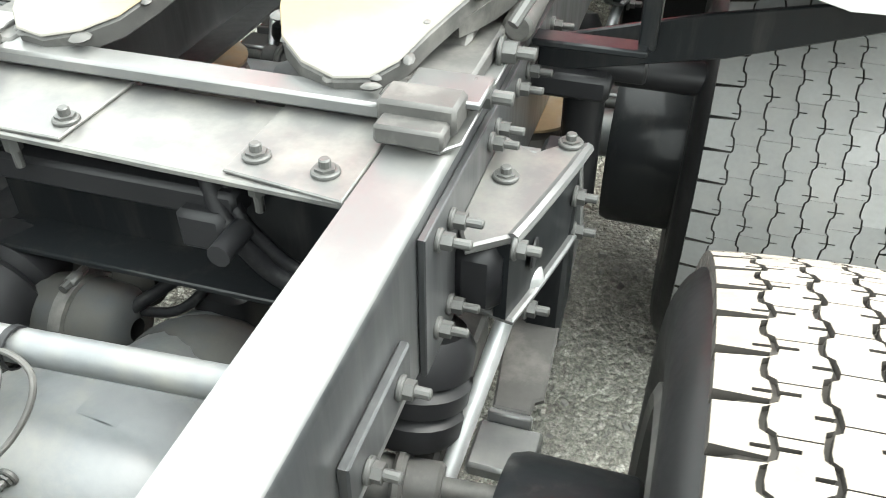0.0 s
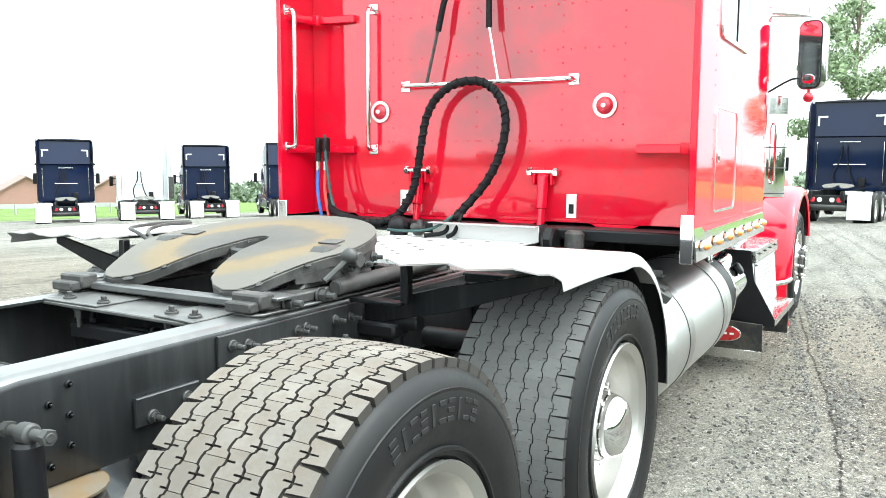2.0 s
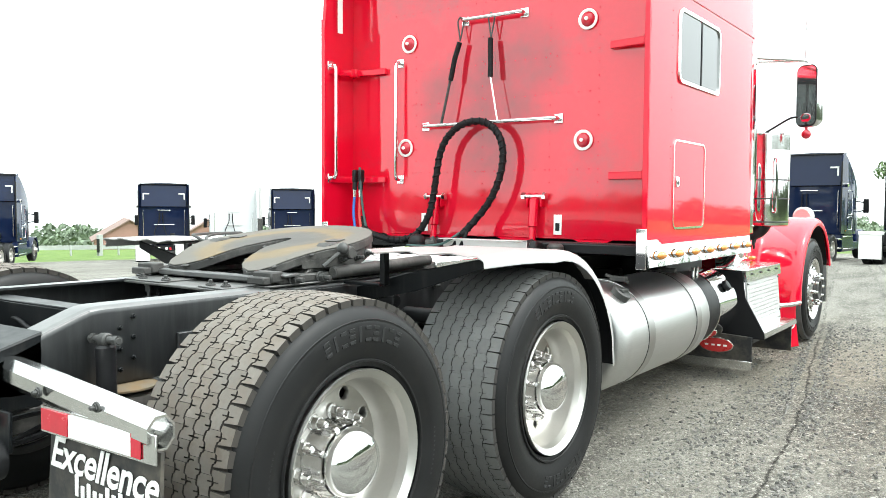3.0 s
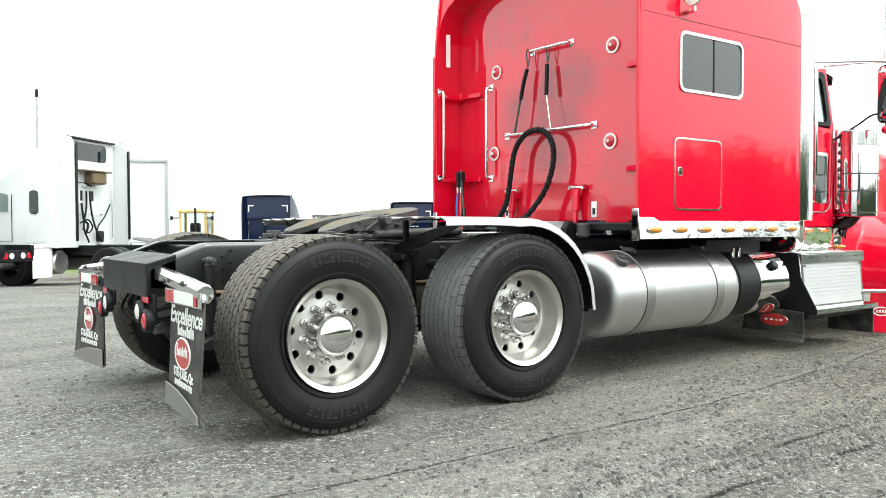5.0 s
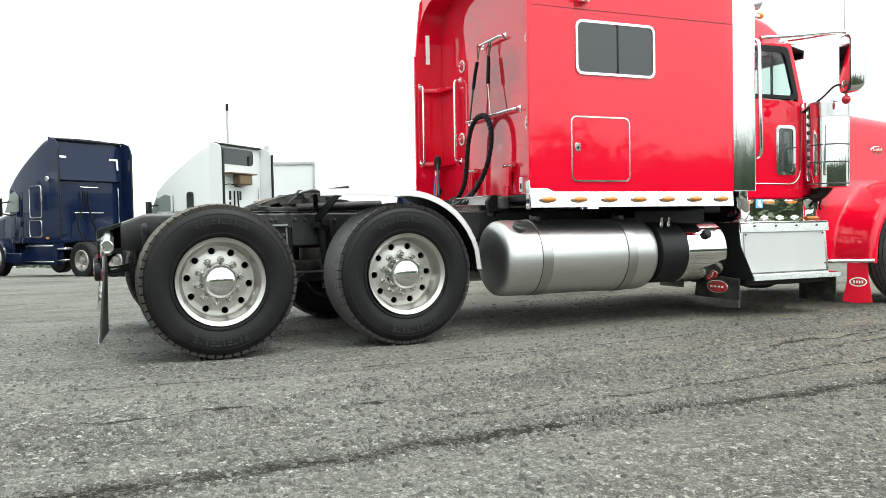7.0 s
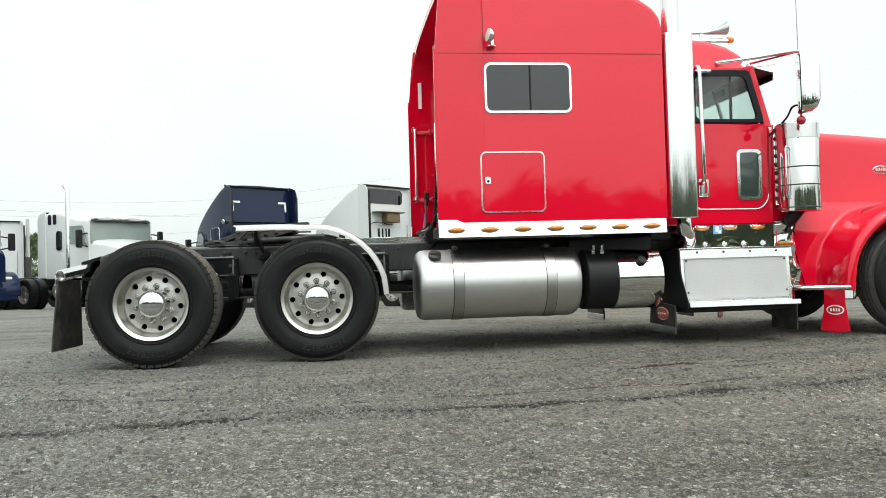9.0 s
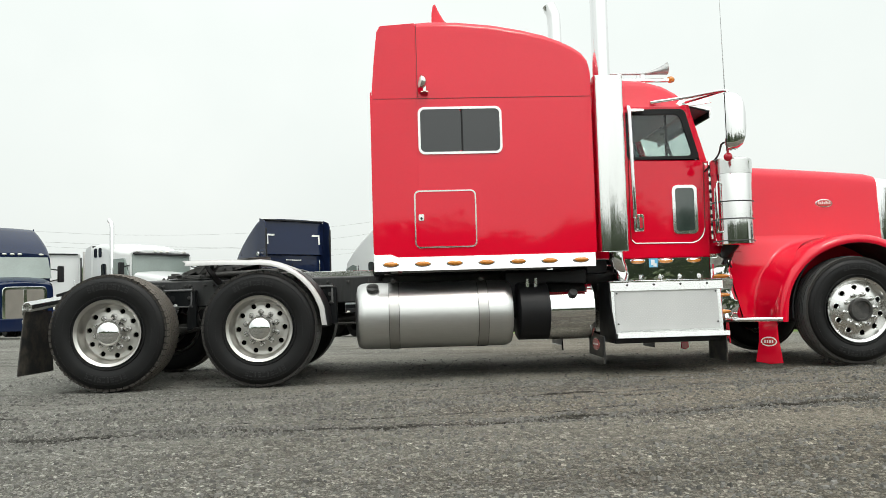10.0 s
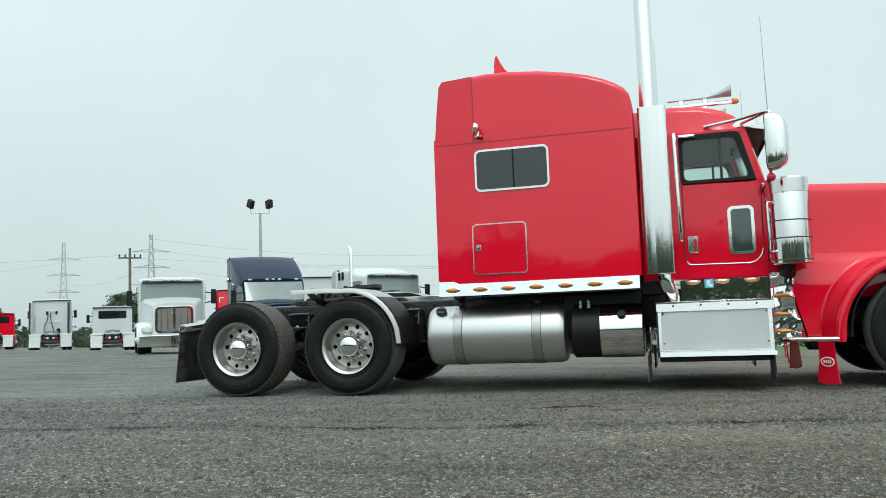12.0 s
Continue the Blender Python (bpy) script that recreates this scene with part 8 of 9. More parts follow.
def far_truck(name, paint, label, roof="high", nose="aero", stripes=True, flaps=True, tall=3.93, cowl=1.3):
    """A parked tractor: y forward, y = 0 at the back wall of the sleeper or cab."""
    root = thing(name, (0, 0, 0), label, "truck", "trucks parked in the yard")
    day = roof == "day"
    L = 1.25 if day else 1.95 if roof == "high" else 2.05
    H = {"high": tall, "mid": tall, "day": 2.70}[roof]
    for sx in (1, -1):
        part("frame_rail", Shape().box((sx * 0.43, (L - 2.4) / 2, 0.9), (0.09, L + 4.6, 0.26), 0.01), FRAME, root)
    part("tail_beam", Shape().box((0, -3.42, 0.78), (1.0, 0.06, 0.26), 0.01), BLACK, root)
    for sx in (1, -1):
        part("tail_lamp", Shape().cyl((sx * 0.36, -3.45, 0.78), (sx * 0.36, -3.475, 0.78), 0.075, n=16, bev=0.008), RED_LENS, root)
        part("reversing_lamp", Shape().cyl((sx * 0.17, -3.45, 0.78), (sx * 0.17, -3.475, 0.78), 0.07, n=16, bev=0.008), CLEAR_LENS, root)
        if flaps:
            part("flap_hanger", Shape().box((sx * 0.86, -3.36, 0.99), (0.72, 0.06, 0.10), 0.01), WHITE_FLAP, root)
            part("mud_flap", Shape().box((sx * 0.88, -3.36, 0.58), (0.64, 0.014, 0.74), 0.004), WHITE_FLAP, root, "white mud flap")
        for y in (-1.25, -2.58):
            far_wheel(root, sx * 1.23, y, sx)
        far_wheel(root, sx * 1.16, L + 0.75, sx, dual=False)
    part("axle", Shape().cyl((-0.9, -1.25, 0.5), (0.9, -1.25, 0.5), 0.09, n=12), GREASE, root)
    part("axle", Shape().cyl((-0.9, -2.58, 0.5), (0.9, -2.58, 0.5), 0.09, n=12), GREASE, root)
    part("fifth_wheel", Shape().prism([(x * 1.0, y) for x, y in fifth_outline()], "z", -0.03, 0.0, 0.005).moved(pose(0, -1.75, 1.16, 8, 0, 0)), PLATE, root)
    # body: sections along the truck
    if day:
        st = [(0.0, H - 0.02, 1.14), (0.5, H, 1.14), (1.0, H - 0.02, 1.14), (1.3, H - 0.10, 1.12)]
    elif roof == "high":
        st = [(y, H - cowl * k, h) for y, k, h in ((0.0, 0.038, 1.22), (0.2, 0.077, 1.23), (0.5, 0.208, 1.23), (0.85, 0.37, 1.22), (1.25, 0.57, 1.20), (1.6, 0.77, 1.17), (1.85, 0.923, 1.13), (1.98, 1.0, 1.10))]
    else:
        st = [(0.0, H - 0.06, 1.20), (0.25, H, 1.21), (0.6, H - 0.02, 1.21), (1.0, H - 0.12, 1.19), (1.45, H - 0.25, 1.15), (1.95, H - 0.31, 1.10)]
    body = part("cab_body", Shape().loft([section(y, z, 0.98, h, 0.16, 6, 0.04) for y, z, h in st]), paint, root, smooth=45)
    y1 = st[-1][0]
    zc = st[-1][1]
    # windscreen leaning back from the cowl to the roof
    rake = 0.34 if roof == "high" else 0.06
    ws = Shape().prism([(y1 + 0.004, zc - 0.09), (y1 + rake, zc - 0.76), (y1 + 0.004, zc - 0.76)], "x", -1.04, 1.04, 0.002)
    part("windscreen", ws, SCREEN_GLASS, body)
    if roof != "high":
        part("visor", Shape().prism([(y1, zc - 0.04), (y1 + 0.10, zc - 0.09), (y1 + 0.10, zc - 0.12), (y1, zc - 0.10)], "x", -1.0, 1.0, 0.004), BLACK, body)
    for q in range(5):
        part("roof_lamp", Shape().ball(((q - 2) * (0.22 if abs(q - 2) < 2 else 0.42), y1 + 0.0, zc + 0.0), 1.0, 8, (0.075, 0.05, 0.035)), CLEAR_LENS, body)
    # hood, grille, bumper, fenders
    hw, hz, hl = (0.86, zc - 0.72, 1.25) if nose == "aero" else (0.80, zc - 0.66, 1.45)
    hd = []
    for k, (dy, dz, dw) in enumerate(((0.0, 0.0, 0.12), (0.5, -0.07, 0.05), (1.0, -0.16, 0.0), (hl, -0.26, -0.06)) if nose == "aero" else ((0.0, 0.0, 0.24), (0.5, -0.06, 0.10), (1.0, -0.16, -0.04), (hl, -0.24, -0.12))):
        hd.append(section(y1 + dy, hz + dz, 0.62, hw + dw, 0.16, 5, 0.05))
    part("hood", Shape().loft(hd), paint, root, smooth=45)
    fy = y1 + hl
    gt, gb = (hz - 0.32, 0.55) if nose == "aero" else (hz - 0.32, 0.72)
    gr = part("grille", Shape().prism(rrect(1.24, gt - gb, 0.14, 5, (0, (gt + gb) / 2)), "y", fy - 0.01, fy + 0.04, 0.012), CHROME, root)
    part("grille_mesh", Shape().prism(rrect(1.06, gt - gb - 0.16, 0.08, 5, (0, (gt + gb) / 2)), "y", fy + 0.04, fy + 0.046), GRILLE, gr)
    for q in (0,) if nose == "aero" else (-2, -1, 0, 1, 2):
        part("grille_bar", Shape().box((q * 0.21, fy + 0.05, (gt + gb) / 2), (0.025 if q else 0.09, 0.014, gt - gb - 0.15), 0.003), CHROME, gr)
    part("bumper", Shape().prism([(-1.18, fy - 0.35), (-1.1, fy - 0.02), (-0.6, fy + 0.13), (0.6, fy + 0.13), (1.1, fy - 0.02), (1.18, fy - 0.35)], "z", 0.28, 0.66, 0.02), CHROME if nose != "aero" or paint is WHITE else paint, root)
    for sx in (1, -1):
        cy = L + 0.75
        rings = []
        for a in range(-85, 96, 15):
            y, z = cy + 0.62 * math.sin(radians(a)), 0.5 + 0.62 * math.cos(radians(a))
            rings.append([(sx * 0.70, y, z), (sx * 1.10, y, z), (sx * 1.19, y * 0.94 + cy * 0.06, z - 0.03), (sx * 1.17, y * 0.9 + cy * 0.1, z - 0.06), (sx * 0.70, y * 0.95 + cy * 0.05, z - 0.04)])
        part("front_fender", Shape().loft(rings), paint, root, smooth=50)
        part("headlamp", Shape().loft([[(sx * (0.86 + a * k), fy - 0.22 + dy, 0.86 + b * k) for a, b in rrect(0.36, 0.22, 0.07, 4)] for k, dy in ((1.0, 0.0), (0.95, 0.12), (0.7, 0.17))]), CLEAR_LENS, root, smooth=50)
        # mirrors, side windows, tanks and steps
        part("mirror", Shape().box((sx * 1.42, y1 + 0.02, zc - 0.62), (0.19, 0.09, 0.52), 0.04).tube([(sx * 1.1, y1 - 0.05, zc - 0.45), (sx * 1.40, y1 + 0.02, zc - 0.5)], 0.02, 8).tube([(sx * 1.1, y1 - 0.05, zc - 0.85), (sx * 1.40, y1 + 0.02, zc - 0.78)], 0.02, 8), BLACK, root)
        xw = sx * (1.10 if day else 1.135)
        if roof == "high":
            part("side_window", Shape().loft([[(sx * (1.235 - 0.17 * max(0.0, y - 1.25) + d), y, z) for y, z in ((1.42, 1.88), (1.42, 2.30), (1.62, zc - 0.16), (1.97, zc - 0.28), (1.99, 1.88))] for d in (-0.03, 0.012)]), SCREEN_GLASS, body)
        else:
            part("side_window", Shape().prism([(y1 - 0.95, zc - 0.75), (y1 - 0.95, zc - 0.22), (y1 - 0.22, zc - 0.22), (y1, zc - 0.75)], "x", xw - sx * 0.01, xw + sx * 0.05), SCREEN_GLASS, body)
        part("door_seam", Shape().tube([(sx * 1.225, 1.30, zc - 0.2), (sx * 1.225, 1.30, 1.15), (sx * 1.12, 1.95, 1.15)] if roof == "high" else [(sx * 1.175, y1 - 1.0, zc - 0.2), (sx * 1.175, y1 - 1.0, 1.15), (sx * 1.13, y1 - 0.1, 1.15)], 0.010, 5), BLACK, body)
        if not day:
            if stripes:
                for yc, zc2, w, hh in ((0.60, 2.13, 0.52, 0.88), (0.62, 1.38, 0.54, 0.46)):
                    out = [(sx * 1.236, a, b) for a, b in rrect(w, hh, 0.07, 4, (yc, zc2))]
                    hp2 = part("sleeper_hatch", Shape().prism(rrect(w, hh, 0.07, 4, (yc, zc2)), "x", sx * 1.20, sx * 1.232, 0.004), paint, body)
                    part("hatch_trim", Shape().tube(out + out[:1], 0.013, 6), STEEL, hp2)
                part("marker_lamp", Shape().box((sx * 1.235, 0.12, 1.12), (0.02, 0.12, 0.06), 0.006), AMBER, body)
                part("spot_lamp", Shape().cyl((sx * 1.22, -0.02, 2.75), (sx * 1.33, -0.04, 2.74), 0.075, n=14, bev=0.02), CHROME, root)
                tf = part("tank_fairing", Shape().prism([(-0.15, 0.36), (-0.25, 0.98), (L - 0.9, 1.0), (L - 0.55, 0.62), (L - 0.55, 0.36)], "x", sx * 0.95, sx * 1.20, 0.03), paint, root)
                for zz in (0.46, 0.90):
                    part("step_bar", Shape().box((sx * 1.212, (L - 0.9) / 2, zz), (0.03, L - 0.7, 0.035), 0.008), STEEL, tf)
                part("rear_step", Shape().box((sx * 1.05, -0.42, 0.50), (0.34, 0.34, 0.05), 0.01).box((sx * 1.05, -0.42, 0.82), (0.34, 0.34, 0.05), 0.01), STEEL, root)
            else:
                part("sleeper_window", Shape().prism(rrect(0.24, 0.58, 0.08, 4, (0.69, 2.11)), "x", sx * 1.19, sx * 1.242), GLASS_DARK, body)
                part("sleeper_hatch", Shape().prism(rrect(0.55, 0.62, 0.05, 4, (0.62, 1.42)), "x", sx * 1.21, sx * 1.238, 0.004), paint, body)
            part("side_fairing", Shape().prism([(-0.42, 1.0), (-0.40, H - 0.28), (-0.32, H - 0.12), (0.0, H - 0.02), (0.0, 1.0)], "x", sx * 1.19, sx * 1.225, 0.008), paint, root)
            part("grab_rail", Shape().tube(bow((sx * 1.0, -0.005, 2.55), (sx * 1.0, -0.005, 1.2), (0, -0.05, 0)), 0.016, 8), CHROME, root)
        if not stripes:
            part("fuel_tank", Shape().cyl((sx * 0.88, 0.2 if not day else -0.5, 0.62), (sx * 0.88, L - 0.6, 0.62), 0.30, n=24, bev=0.03), BRUSHED, root)
        part("step", Shape().box((sx * 1.0, L - 0.15, 0.55), (0.36, 0.7, 0.30), 0.02), paint, root)
    # back wall fittings
    if stripes:
        # a wedge is added: the upper back wall leans forward to mirror the sky
        lean = Matrix(((1, 0, 0, 0), (0, 1, 0.0933, -0.0933 * (H - 0.14) - 0.014), (0, 0, 1, 0), (0, 0, 0, 1)))
        part("upper_back_panel", Shape().prism([(0.0, 2.70), (-0.11, 2.74), (-0.012, H - 0.14), (0.0, H - 0.14)], "x", -1.08, 1.08, 0.006), paint, body)
        for sx in (1, -1):
            part("corner_tape", Shape().box((sx * 0.86, -0.006, H - 0.55), (0.30, 0.006, 0.06), 0.001).box((sx * 0.98, -0.006, H - 0.70), (0.06, 0.006, 0.30), 0.001).moved(lean), TAPE, root)
            part("fairing_edge", Shape().box((sx * 1.207, -0.415, 2.32), (0.05, 0.04, 2.5), 0.008), BLACK, root)
    part("roof_edge", Shape().box((0, -0.05, H - 0.07), (2.3, 0.10, 0.05), 0.015), BLACK, root)
    if day:
        part("rear_window", Shape().prism(rrect(1.62, 0.48, 0.08, 4, (0, H - 0.52)), "y", -0.004, 0.01), GLASS_DARK, body)
    else:
        part("hose_rail", Shape().tube(bow((-0.30, 0, 2.55), (0.30, 0, 2.55), (0, -0.08, 0)), 0.02, 8), CHROME, root)
        part("hose_rail", Shape().tube(bow((-0.48, 0, 1.82), (0.48, 0, 1.82), (0, -0.08, 0)), 0.02, 8), CHROME, root)
        for k in (-1, 1):
            part("trailer_hose", Shape().tube(spline([(-0.15 + 0.08 * k, -0.08, 2.43), (-0.15 + 0.1 * k, -0.09, 2.0), (-0.2 + 0.25 * k, -0.14, 1.5), (-0.1 + 0.3 * k, -0.25, 1.1)], 5), 0.025, 6), HOSE, root)
        part("work_box", Shape().box((0.4, -0.06, 1.25), (0.22, 0.12, 0.28), 0.02), BLACK, root)
    return root


def park(root, x, y, hx, hy):
    root.matrix_basis = pose(x, y, lie(x, y), 0, 0, math.degrees(math.atan2(-hx, hy)))
    return root


def park_copy(root, x, y, hx, hy, label=""):
    o = copy_thing(root, pose(x, y, lie(x, y), 0, 0, math.degrees(math.atan2(-hx, hy))))
    return tagged(o, label)


navy = park(far_truck("parked_truck", NAVY, "navy high-roof sleeper tractor with white corner tape"), -18.88, -0.88, -0.793, -0.609)
for x, y, hx, hy in ((-32.71, 23.62, -0.8, 0.6), (-31.1, 30.95, -0.8, 0.6), (0.37, 28.6, 0.11, 0.994), (-3.6, 30.3, 0.1, 0.99), (-32.86, 15.04, -0.75, 0.66)):
    park_copy(navy, x, y, hx, hy)
plain = park_copy(navy, -26.71, 32.6, -0.78, 0.62, "navy sleeper tractor with a pale V of straps on its back")
for c in list(plain.children):
    if c.name.startswith("corner_tape"):
        bpy.data.objects.remove(c)
part("strap", Shape().box((-0.3, -0.10, 3.25), (0.05, 0.01, 1.25), 0.002, Matrix.Rotation(radians(-22), 3, "Y")), TAPE, plain)
part("strap", Shape().box((0.2, -0.10, 3.25), (0.05, 0.01, 1.25), 0.002, Matrix.Rotation(radians(22), 3, "Y")), TAPE, plain)
park(far_truck("parked_truck", NAVY, "navy sleeper tractor facing the yard with a bright grille", tall=3.62, cowl=0.99), -18.71, -10.51, 0.766, 0.643)
white = park(far_truck("parked_truck", WHITE, "white sleeper tractor with black edge strips", "high", stripes=False, tall=3.81), -17.57, 3.13, -0.707, -0.707)
part("exhaust_box", Shape().box((0.12, -0.14, 2.76), (0.62, 0.26, 0.30), 0.03).box((0.0, -0.16, 2.93), (1.25, 0.30, 0.035), 0.01), RUST, white, "brown air conditioner under a small shelf")
part("top_window", Shape().prism(rrect(1.80, 0.46, 0.14, 5, (-0.06, 3.43)), "y", -0.008, 0.01), GLASS_DARK, white)
for sx in (1, -1):
    part("edge_strip", Shape().box((sx * 1.2, -0.44, 2.35), (0.06, 0.06, 2.4), 0.01), BLACK, white)
part("slot", Shape().box((-0.33, -0.006, 2.3), (0.09, 0.014, 0.26), 0.004), BLACK, white)
part("slot", Shape().box((0.16, -0.006, 2.3), (0.09, 0.014, 0.26), 0.004), BLACK, white)
stack = part("exhaust_pipe", Shape().cyl((1.42, -0.12, 1.1), (1.42, -0.12, 3.85), 0.075, n=14), SATIN, white, "pale exhaust pipe beside the back wall")
part("pipe_guard", Shape().box((1.38, -0.16, 1.62), (0.26, 0.22, 1.1), 0.02), GREASE, stack)
for pts, r in (([(-0.9, -0.03, 2.5), (-0.5, -0.1, 2.62), (0.1, -0.08, 2.55)], 0.014), ([(-0.9, -0.03, 2.5), (-0.92, -0.08, 1.9), (-0.85, -0.1, 1.3)], 0.016), ([(-0.4, -0.05, 2.1), (-0.42, -0.12, 1.7), (-0.3, -0.16, 1.55), (-0.38, -0.14, 1.3)], 0.03), ([(0.95, -0.03, 2.1), (0.55, -0.1, 1.75), (0.15, -0.16, 1.5), (0.1, -0.18, 1.2)], 0.018), ([(-0.55, -0.1, 1.6), (-0.3, -0.16, 1.68), (-0.1, -0.16, 1.5), (-0.3, -0.18, 1.35), (-0.5, -0.14, 1.45)], 0.022)):
    part("back_hose", Shape().tube(spline(pts, 6), r, 6), HOSE, white)
between = park_copy(white, -31.9, 27.4, -0.8, 0.6, "white sleeper tractor parked between navy ones")
for c in list(between.children):
    if c.name.startswith(("top_window", "exhaust_box", "edge_strip", "back_hose", "slot", "roof_edge")):
        bpy.data.objects.remove(c)
behind = park_copy(white, -29.3, -13.1, -0.84, -0.55, "white sleeper tractor standing behind a navy one")
for c in list(behind.children):
    if c.name.startswith(("top_window", "exhaust_box", "back_hose", "slot")):
        bpy.data.objects.remove(c)
old = park(far_truck("parked_truck", WHITE, "white long-nose sleeper tractor with a curved chrome stack", "mid", "classic", False, tall=3.05), -19.03, -6.39, 0.64, 0.77)
for sx in (1, -1):
    if sx > 0:
        part("exhaust_pipe", Shape().tube([(sx * 1.18, 1.1, 1.2), (sx * 1.18, 1.1, 3.5), (sx * 1.18, 1.06, 3.66), (sx * 1.18, 0.95, 3.76)], 0.07, 14), CHROME, old, "curved chrome exhaust stack")
    part("bunk_window", Shape().prism(rrect(0.17, 0.30, 0.06, 4, (0.48, 2.76)), "x", sx * 1.2, sx * 1.222), GLASS_DARK, old)
    part("bunk_window", Shape().prism(rrect(0.17, 0.30, 0.06, 4, (0.22, 2.76)), "x", sx * 1.2, sx * 1.222), GLASS_DARK, old)
bare = park(far_truck("parked_truck", WHITE, "white sleeper tractor with dark posts at its back wall", "mid", "classic", False, tall=3.3), -35.4, -35.1, -0.76, -0.65)
for x in (-1.3, 1.0):
    part("post", Shape().cyl((x, -0.12, 0.9), (x, -0.12, 3.1), 0.06, n=8), GREASE, bare)
for x in (-0.28, 0.28):
    part("slot", Shape().box((x, -0.006, 2.42), (0.14, 0.014, 0.22), 0.004), BLACK, bare)
day = park(far_truck("parked_truck", WHITE, "white day-cab tractor with a wide steel grille", "day", "classic", False), -16.9, -13.3, 0.80, 0.60)
park_copy(day, -33.9, -29.2, -0.78, -0.62, "white day-cab tractor seen from behind")
reds = park(far_truck("parked_truck", RED, "red day-cab tractor at the far end of the yard", "day", "classic", False), -40.2, -44.3, -0.75, -0.66)
redh = park(far_truck("parked_truck", RED, "red sleeper tractor far back in the yard", "high"), -38.0, -23.0, -0.86, -0.5)


def van_body(x, y, hx, hy):
    r = thing("box_trailer", (0, 0, 0), "plain white box trailer with an aluminium frame", "trailer")
    part("box", Shape().box((0, 3.0, 2.55), (2.5, 6.5, 2.7), 0.03), WHITE, r)
    for sx in (1, -1):
        part("corner_post", Shape().box((sx * 1.24, -0.26, 2.55), (0.09, 0.08, 2.74), 0.01), GALV, r)
        part("bottom_rail", Shape().box((sx * 1.0, 3.0, 1.1), (0.12, 6.4, 0.2), 0.01), BLACK, r)
        for yy in (1.0, 2.2):
            far_wheel(r, sx * 1.22, yy, sx)
    part("top_rail", Shape().box((0, -0.26, 3.88), (2.5, 0.08, 0.10), 0.01), GALV, r)
    park(r, x, y, hx, hy)


van_body(-22.57, 5.45, -0.955, 0.297)


def wheel_loader(x, y, hx, hy):
    r = thing("wheel_loader", (0, 0, 0), "yellow wheel loader with a glazed cab", "loader")
    part("rear_body", Shape().prism([(-2.4, 0.9), (-2.5, 1.75), (-1.6, 1.95), (-0.3, 2.0), (-0.3, 0.8)], "x", -0.95, 0.95, 0.05), YELLOW, r, smooth=30)
    part("radiator_grille", Shape().box((0.25, -2.46, 1.38), (1.0, 0.06, 0.7), 0.01), BLACK, r)
    part("warning_triangle", Shape().prism([(-0.75, 1.25), (-0.25, 1.25), (-0.5, 1.65)], "y", -2.50, -2.47), RED_LENS, r)
    part("front_body", Shape().box((0, 0.9, 1.25), (1.2, 1.8, 0.8), 0.06), YELLOW, r)
    part("cab_floor", Shape().box((0, -0.1, 1.98), (1.4, 1.4, 0.12), 0.03), YELLOW, r)
    for sx in (1, -1):
        for yy in (-0.75, 0.55):
            part("cab_post", Shape().box((sx * 0.65, yy, 2.6), (0.10, 0.10, 1.2), 0.02), YELLOW, r)
        part("rear_wing", Shape().box((sx * 1.1, -1.3, 1.62), (0.7, 1.3, 0.1), 0.04), YELLOW, r)
        for yy in (-1.3, 1.5):
            far_wheel(r, sx * 1.35, yy, sx, r=0.75)
        part("lamp_arm", Shape().tube([(sx * 0.7, -0.8, 2.9), (sx * 1.0, -0.9, 2.9)], 0.03, 6).box((sx * 1.05, -0.9, 2.9), (0.14, 0.1, 0.2), 0.03), BLACK, r)
    part("cab_roof", Shape().box((0, -0.1, 3.25), (1.55, 1.6, 0.12), 0.04), YELLOW, r)
    g = part("cab_glass", Shape().box((0, -0.1, 2.62), (1.32, 1.3, 1.1), 0.02), GLASS, r)
    g.visible_shadow = False
    part("seat", Shape().box((0, -0.1, 2.35), (0.5, 0.5, 0.6), 0.08), BLACK, r)
    part("exhaust", Shape().cyl((0.3, -1.3, 1.9), (0.3, -1.3, 3.4), 0.06, n=10), BLACK, r)
    part("bucket", Shape().prism([(2.6, 0.3), (3.6, 0.2), (3.5, 0.35), (2.75, 0.5), (2.7, 1.2), (2.5, 1.2)], "x", -1.4, 1.4, 0.02), YELLOW, r)
    park(r, x, y, hx, hy)


wheel_loader(-37.2, 13.0, -0.80, 0.6)


# ---- poles, pylons, wires ----
def flood_pole(x, y, h):
    r = thing("light_pole", (x, y, lie(x, y)), "tall grey yard light pole with two floodlights", "lamp")
    part("pole", Shape().cyl((0, 0, 0), (0, 0, h - 0.6), 0.13, 0.09, 12), GALV, r)
    part("yoke", Shape().tube([(-0.35, 0.55, h - 0.2), (-0.35, 0.55, h - 0.6), (0.35, -0.55, h - 0.6), (0.35, -0.55, h - 0.2)], 0.04, 6), GALV, r)
    for k, tilt in ((1, 25), (-1, -8)):
        part("floodlight", Shape().box((0, 0, 0), (0.55, 0.35, 0.6), 0.04).moved(pose(0.35 * k, -0.55 * k, h + 0.05, 0, tilt, 60)), BLACK, r)
flood_pole(-43.3, -24.0, 10.4)


